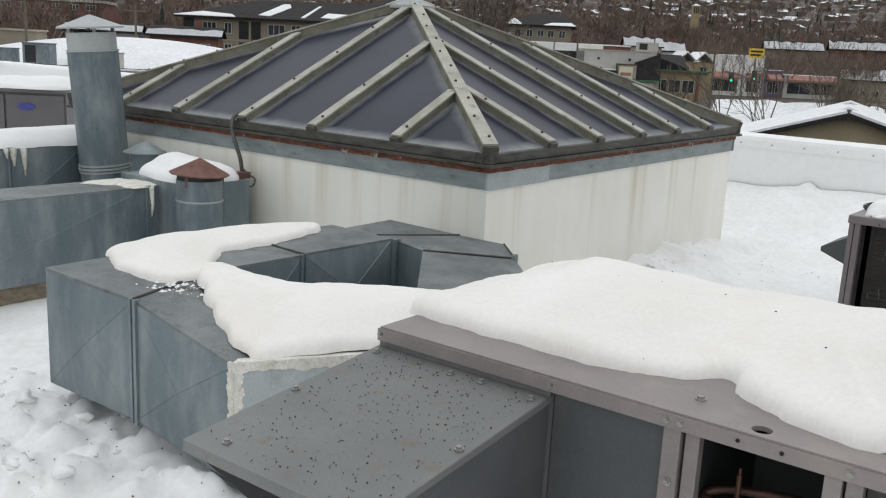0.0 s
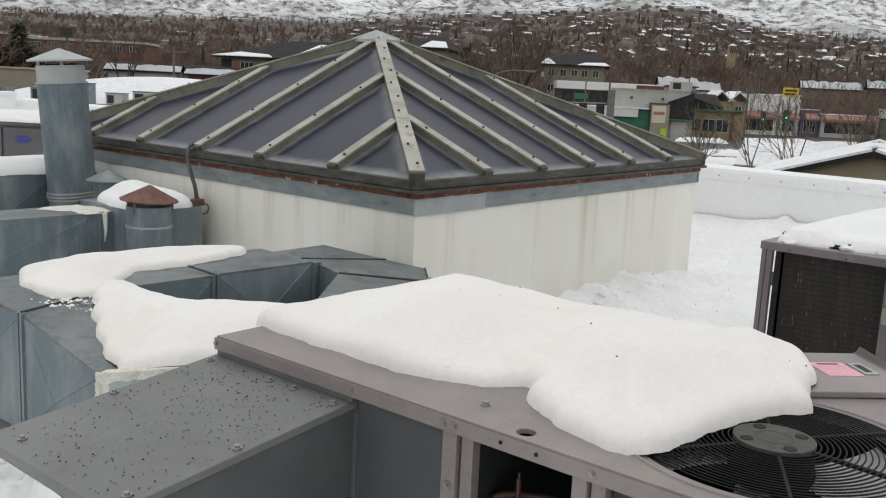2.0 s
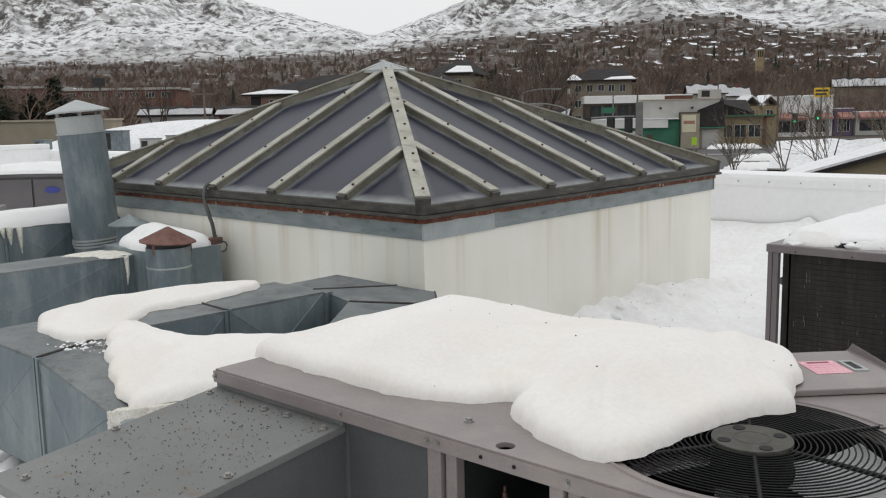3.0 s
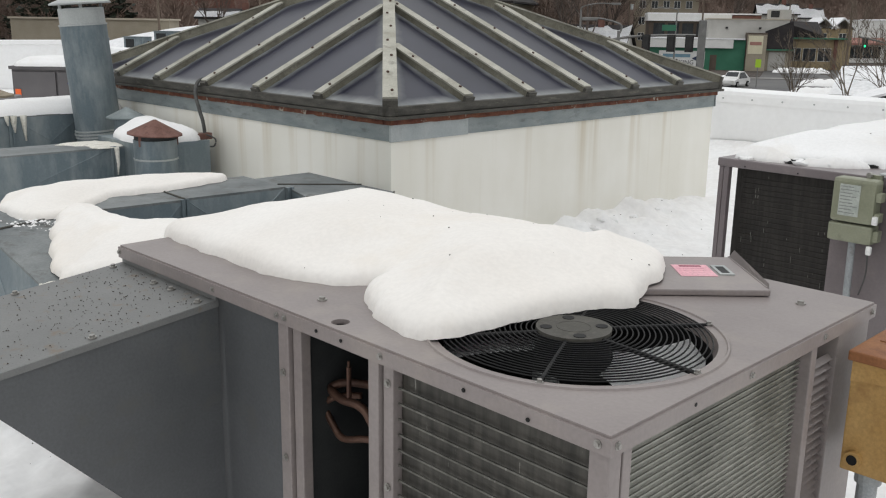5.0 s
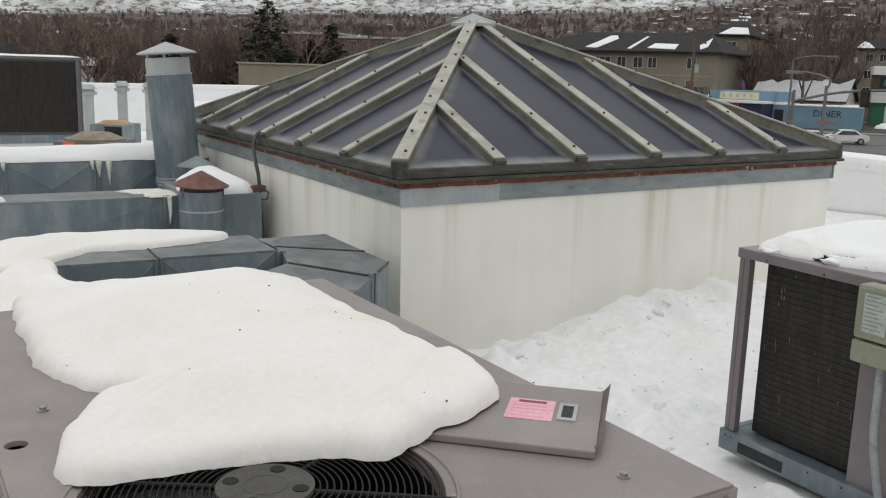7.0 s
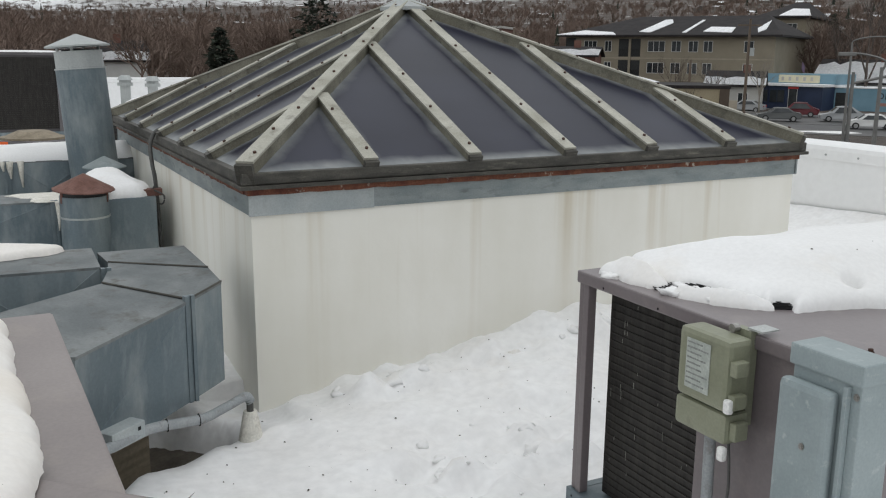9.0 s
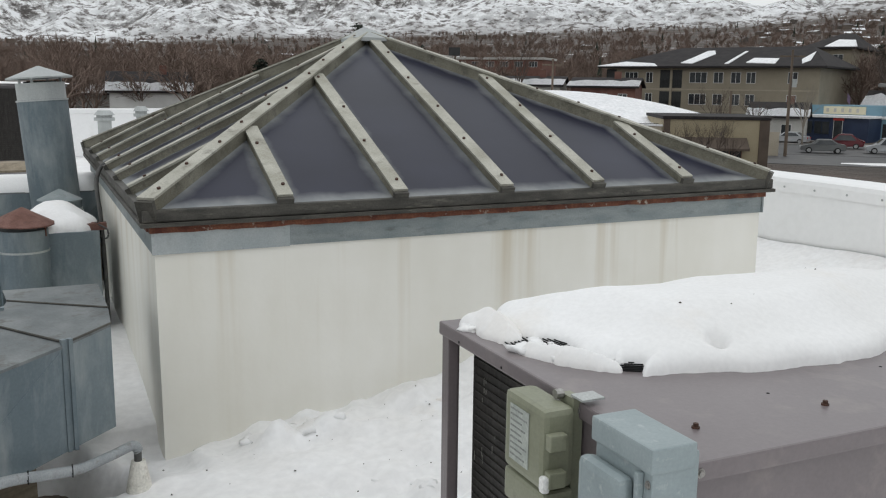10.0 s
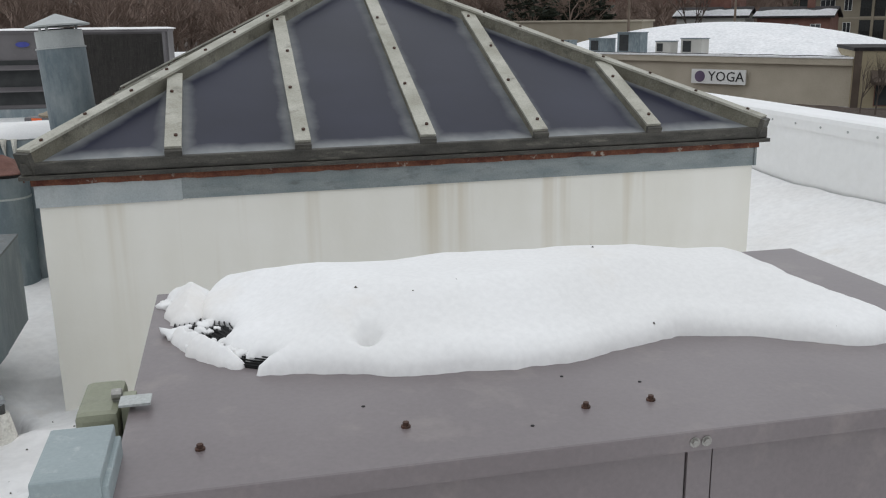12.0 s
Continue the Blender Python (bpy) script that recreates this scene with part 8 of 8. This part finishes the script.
def branch_list(rnd, h, levels, spread, kids):
    """Limbs of a bare tree: (start, end, r0, r1, level)."""
    out = []

    def grow(p, d, l, r, lv):
        q = p + d * l
        out.append((p, q, r, r * 0.62, lv))
        if lv == levels:
            return
        for k in range(kids[lv]):
            f = rnd.uniform(0.45, 1.0) if k else 1.0
            s = p.lerp(q, f)
            a = rnd.uniform(0, 6.283)
            u = d.orthogonal().normalized()
            w = d.cross(u)
            tilt = rnd.uniform(0.5, 1.0) * spread * (0.55 if k == 0 else 1.0)
            nd = (d * math.cos(tilt) + (u * math.cos(a) + w * math.sin(a)) * math.sin(tilt) + Vector((0, 0, 0.12))).normalized()
            grow(s, nd, l * rnd.uniform(0.55, 0.80), r * 0.55, lv + 1)

    grow(Vector((0, 0, 0)), Vector((rnd.uniform(-0.06, 0.06), rnd.uniform(-0.06, 0.06), 1)).normalized(), h * 0.36, h * 0.016, 0)
    return out


def limb_arrays(limbs, fine_from):
    """Tapered three-sided limbs; levels from fine_from on are single slivers."""
    V, F = [], []
    for p, q, r0, r1, lv in limbs:
        d = (q - p).normalized()
        u = d.orthogonal().normalized()
        w = d.cross(u)
        b = len(V)
        if lv >= fine_from:
            V += [tuple(p + u * r0), tuple(p - u * r0), tuple(q), tuple(p + w * r0), tuple(p - w * r0)]
            F += [(b, b + 1, b + 2), (b + 3, b + 4, b + 2)]
            continue
        for c, r in ((p, r0), (q, r1)):
            for k in range(3):
                a = k * 2.0944
                V.append(tuple(c + (u * math.cos(a) + w * math.sin(a)) * r))
        for k in range(3):
            j = (k + 1) % 3
            F.append((b + k, b + j, b + 3 + j, b + 3 + k))
    return V, F


SLIM = surface("slim_tree_bark", (0.13, 0.105, 0.08), (0.20, 0.165, 0.13), 2.0, 0.9, bump=0.2)


def bare_tree(x, y, h, seed, label, mat=None, levels=5, spread=0.62, kids=(4, 4, 3, 3, 3), base=None, stem=None):
    rnd = random.Random(seed)
    limbs = branch_list(rnd, h, levels, spread, kids)
    if "slender" in label:
        limbs = [(p, q, max(a * 0.7, 0.013), max(b * 0.7, 0.008), lv) for p, q, a, b, lv in limbs]
    t = thing("tree", pose(x, y, land(x, y) if base is None else base, 0, 0, rnd.uniform(0, 360)), label, "tree", "bare trees")
    V, F = limb_arrays([l for l in limbs if l[4] == 0], 9)
    o = new("trunk", array_mesh("trunk", V, F, mat or BARK))
    o.parent = t
    V, F = limb_arrays([l for l in limbs if l[4] > 0], 4)
    o = new("crown", array_mesh("crown", V, F, mat or BARK))
    o.parent = t
    return t


for i, (x, y, h, lab, mt) in enumerate(((17.0, 57.5, 8.2, "slender pale bare young tree", SLIM), (19.2, 55.5, 8.6, "slender pale bare young tree", SLIM), (20.8, 51.0, 8.0, "slender pale bare young tree", SLIM), (22.5, 49.0, 8.4, "slender pale bare young tree", SLIM),
                                        (27.0, 47.0, 8.6, "slender bare tree with dry orange twigs", LEAFBR), (25.0, 44.0, 8.2, "slender bare tree with dry orange twigs", LEAFBR), (29.0, 52.0, 9.0, "slender bare tree with dry orange twigs", LEAFBR), (26.2, 50.5, 8.8, "slender bare tree with dry orange twigs", LEAFBR), (30.5, 48.0, 9.2, "slender bare tree with dry orange twigs", LEAFBR), (-12.2, 71.0, 4.6, "small bare shrub-like tree", BARK), (-10.2, 72.6, 4.6, "small bare shrub-like tree", BARK), (14.6, 60.0, 7.2, "slender pale bare young tree", SLIM), (24.0, 60, 8.5, "slender pale bare young tree", SLIM), (-13.4, 71.8, 4.2, "small bare shrub-like tree", BARK), (-11.2, 72.4, 4.4, "small bare shrub-like tree", BARK), (-9.4, 73.6, 4.2, "small bare shrub-like tree", BARK),
                                        (2.2, 138.0, 17.5, "tall spreading bare tree", BARK), (5.4, 152.0, 18.5, "tall spreading bare tree", BARK), (-1.5, 146, 16, "tall spreading bare tree", BARK), (9.5, 166, 17.5, "tall spreading bare tree", BARK),
                                        (-12, 101, 6.5, "thin bare tree by the apartment house", BARK), (-16.5, 103, 7.5, "thin bare tree by the apartment house", BARK), (-8.5, 112, 8, "thin pale bare tree", PALEBARK), (30, 190, 17, "tall dark bare tree", BARK), (4, 178, 17, "tall dark bare tree", BARK),
                                        (-46.5, 118, 13.5, "broad dark bare tree", BARK), (-60, 116, 10, "small pale bare tree", PALEBARK))):
    bare_tree(x, y, h, 40 + i, lab, mt)


def conifer(x, y, top, wide, seed):
    rnd = random.Random(seed)
    z = land(x, y)
    h = top - z
    t = thing("conifer", pose(x, y, z), "dark green conifer with ragged boughs", "tree", "conifers")
    part("trunk", cyl(bmesh.new(), (0, 0, 0), 0.3, h * 0.9, 8, 0.05), BARK, t)
    V, F = [], []
    k = 0
    zz = h * 0.08
    while zz < h:
        f = 1 - zz / h
        r = wide * (f ** 0.6) * rnd.uniform(0.6, 1.12) + 0.2
        for _ in range(int(12 + 26 * f)):
            a = rnd.uniform(0, 6.283)
            rr = r * rnd.uniform(0.35, 1.0)
            c = Vector((rr * math.cos(a), rr * math.sin(a), zz + rnd.uniform(-0.3, 0.3)))
            for _ in range(5):
                s = rnd.uniform(0.25, 0.6) * (0.5 + 0.5 * f)
                p = [c + Vector((rnd.gauss(0, s), rnd.gauss(0, s), rnd.gauss(0, s * 0.5) - 0.1)) for _ in range(3)]
                b = len(V)
                V += [tuple(q) for q in p]
                F.append((b, b + 1, b + 2))
        zz += h * 0.028 + 0.05
    o = new("crown", array_mesh("crown", V, F, NEEDLE))
    o.parent = t


for i, (x, y, top, wide) in enumerate(((-61.3, 102.3, 9.2, 5.6), (-54.7, 106.5, 6.6, 3.6), (-57.3, 106.0, 4.6, 3.0), (-58.8, 79.8, 4.1, 2.6), (-70, 122, 5.5, 3), (-21, 190, 9, 2.5), (-24, 196, 8.4, 2.2), (-5, 195, 10, 3))):
    conifer(x, y, top, wide, 60 + i)


def woods():
    """Bare woods over the valley floor and the foot slope, as one mass."""
    rnd = random.Random(77)
    kinds = []
    for s in range(6):
        L = branch_list(random.Random(200 + s), 11.0, 4, 0.80, (5, 4, 4, 3))
        V, F = limb_arrays([(p, q, max(a, 0.042), max(b, 0.02), lv) for p, q, a, b, lv in L], 3)
        kinds.append((np.array(V), F))
    for s in range(4):
        L = branch_list(random.Random(300 + s), 11.5, 3, 0.82, (6, 4, 3))
        V, F = limb_arrays([(p, q, max(a, 0.16), max(b, 0.06), lv) for p, q, a, b, lv in L], 2)
        kinds.append((np.array(V), F))
    VV, FF, n = [], [], 0

    def put(x, y, s, kind):
        nonlocal n
        V, F = kinds[kind]
        a = rnd.uniform(0, 6.283)
        c, d = math.cos(a), math.sin(a)
        W = np.empty_like(V)
        sx = s * rnd.uniform(0.95, 1.3)
        W[:, 0] = (V[:, 0] * c - V[:, 1] * d) * sx + x
        W[:, 1] = (V[:, 0] * d + V[:, 1] * c) * sx + y
        W[:, 2] = V[:, 2] * s + land(x, y)
        VV.extend(map(tuple, W))
        FF.extend(tuple(i + n for i in f) for f in F)
        n += len(V)

    for want, near_r, far_r, lot in ((1500, 125, 520, (0, 6)), (5400, 300, 1780, (6, 10))):
        count = 0
        while count < want:
            b = rnd.uniform(-34, 64)
            r = near_r * (far_r / near_r) ** (rnd.random() ** 0.85)
            if r < 235 and b < 24 or 24 <= b < 32 and r < 152:
                continue
            x, y = EYE_XY[0] - r * math.sin(radians(b)), EYE_XY[1] + r * math.cos(radians(b))
            put(x, y, rnd.uniform(0.75, 1.25), rnd.randrange(*lot))
            count += 1
    for _ in range(150):
        b, r = rnd.uniform(29, 64), rnd.uniform(112, 210)
        put(EYE_XY[0] - r * math.sin(radians(b)), EYE_XY[1] + r * math.cos(radians(b)), rnd.uniform(0.8, 1.15), rnd.randrange(0, 6))
    for _ in range(26):
        put(rnd.uniform(88, 112), rnd.uniform(365, 398), rnd.uniform(1.0, 1.4), rnd.randrange(0, 6))
    for _ in range(22):
        put(rnd.uniform(-8, 9), rnd.uniform(150, 200), rnd.uniform(0.9, 1.4), rnd.randrange(0, 6))
    for _ in range(26):
        put(rnd.uniform(24, 70), rnd.uniform(205, 245), rnd.uniform(0.7, 1.1), rnd.randrange(0, 6))
    for _ in range(80):
        put(rnd.uniform(60, 110), rnd.uniform(203, 222), rnd.uniform(0.8, 1.05), rnd.randrange(0, 6))
    ob = new("woods", array_mesh("woods", VV, FF, TWIG))
    tagged(ob, "bare brown winter woods across the valley", "trees", kind="stuff")
    # dark conifers dotted through the town
    V, F = [], []
    for _ in range(300):
        b, r = rnd.uniform(-34, 60), 260 * (1750 / 260) ** rnd.random()
        if b > 15 and rnd.random() < 0.5:
            continue
        x, y = EYE_XY[0] - r * math.sin(radians(b)), EYE_XY[1] + r * math.cos(radians(b))
        z, h = land(x, y), rnd.uniform(7, 14)
        for k in range(5):
            zz = z + h * (0.1 + 0.17 * k)
            rr = h * 0.20 * (1 - k / 5.6)
            i0 = len(V)
            m = 6
            for q in range(m):
                a = q * 6.283 / m + k
                V.append((x + rr * rnd.uniform(0.6, 1.2) * math.cos(a), y + rr * rnd.uniform(0.6, 1.2) * math.sin(a), zz + rnd.uniform(-0.5, 0.3)))
            V.append((x, y, zz + h * 0.28))
            F += [(i0 + q, i0 + (q + 1) % m, i0 + m) for q in range(m)]
    ob = new("far_conifers", array_mesh("far_conifers", V, F, NEEDLE))
    tagged(ob, "dark conifers scattered through the far town", "trees", kind="stuff")


woods()


def far_town():
    """Snow-roofed houses on the foot slope: walls in one mass, roofs in another."""
    rnd = random.Random(99)
    wv, wf, rv, rf = [], [], [], []
    for _ in range(430):
        b = rnd.uniform(-34, 9) if rnd.random() < 0.90 else rnd.uniform(9, 60)
        r = 420 * (1800 / 420) ** (rnd.random() ** 0.55)
        x, y = EYE_XY[0] - r * math.sin(radians(b)), EYE_XY[1] + r * math.cos(radians(b))
        z = land(x, y)
        w, d, h, rise = rnd.uniform(8, 15), rnd.uniform(7, 10), rnd.uniform(3, 5.5), rnd.uniform(1.0, 2.2)
        a = radians(-b + rnd.gauss(0, 45))
        c, s = math.cos(a), math.sin(a)
        P = lambda u, v, q: (x + u * c - v * s, y + u * s + v * c, z + q)
        i = len(wv)
        wv.extend([P(-w / 2, -d / 2, -2), P(w / 2, -d / 2, -2), P(w / 2, d / 2, -2), P(-w / 2, d / 2, -2), P(-w / 2, -d / 2, h), P(w / 2, -d / 2, h), P(w / 2, d / 2, h), P(-w / 2, d / 2, h), P(-w / 2, 0, h + rise), P(w / 2, 0, h + rise)])
        wf.extend([(i, i + 1, i + 5, i + 4), (i + 1, i + 2, i + 6, i + 9, i + 5), (i + 2, i + 3, i + 7, i + 6), (i + 3, i, i + 4, i + 8, i + 7)])
        i = len(rv)
        o = 0.5
        rv.extend([P(-w / 2 - o, -d / 2 - o, h - 0.1), P(w / 2 + o, -d / 2 - o, h - 0.1), P(w / 2 + o, 0, h + rise + 0.1), P(-w / 2 - o, 0, h + rise + 0.1), P(-w / 2 - o, d / 2 + o, h - 0.1), P(w / 2 + o, d / 2 + o, h - 0.1)])
        rf.extend([(i, i + 1, i + 2, i + 3), (i + 3, i + 2, i + 5, i + 4)])
    def isle(name, stops):
        m, nt, p = nodes_of(name)
        g = nt.nodes.new("ShaderNodeNewGeometry")
        nt.links.new(ramp(nt, g.outputs["Random Per Island"], stops), p.inputs["Base Color"])
        p.inputs["Roughness"].default_value = 0.85
        return m
    wm = isle("far_house_walls", [(0.0, (0.10, 0.075, 0.06)), (0.35, (0.16, 0.13, 0.105)), (0.7, (0.11, 0.095, 0.085)), (1.0, (0.28, 0.25, 0.22))])
    rm = isle("far_house_roofs", [(0.0, (0.80, 0.81, 0.82)), (0.62, (0.74, 0.75, 0.77)), (0.66, (0.16, 0.145, 0.14)), (1.0, (0.07, 0.062, 0.06))])
    tagged(new("far_house_walls", array_mesh("far_house_walls", wv, wf, wm)), "house walls of the far hillside town", "houses", kind="stuff")
    tagged(new("far_house_roofs", array_mesh("far_house_roofs", rv, rf, rm)), "snowy roofs of the far hillside town", "houses", kind="stuff")


far_town()
t = thing("brick_tower", pose(103.5, 407, land(103.5, 407)), "square ochre brick tower with a pale cap", "tower")
hh = 24.6 - land(103.5, 407)
part("shaft", boxed(-1.5, 1.5, -1.5, 1.5, 0, hh + 0.6), YELLOWW, t)
part("roof", cyl(bmesh.new(), (0, 0, hh + 0.6), 2.4, 0.8, 4, 0.3, m=pose(0, 0, 0, 0, 0, 45)), FARROOF, t)
# near-black plates on the shaft, painted as the shade of its openings
for k in range(3):
    part("opening", boxed(-1.1 + k * 0.85, -0.6 + k * 0.85, -1.55, -1.5, hh - 2.6, hh), DARK, t)
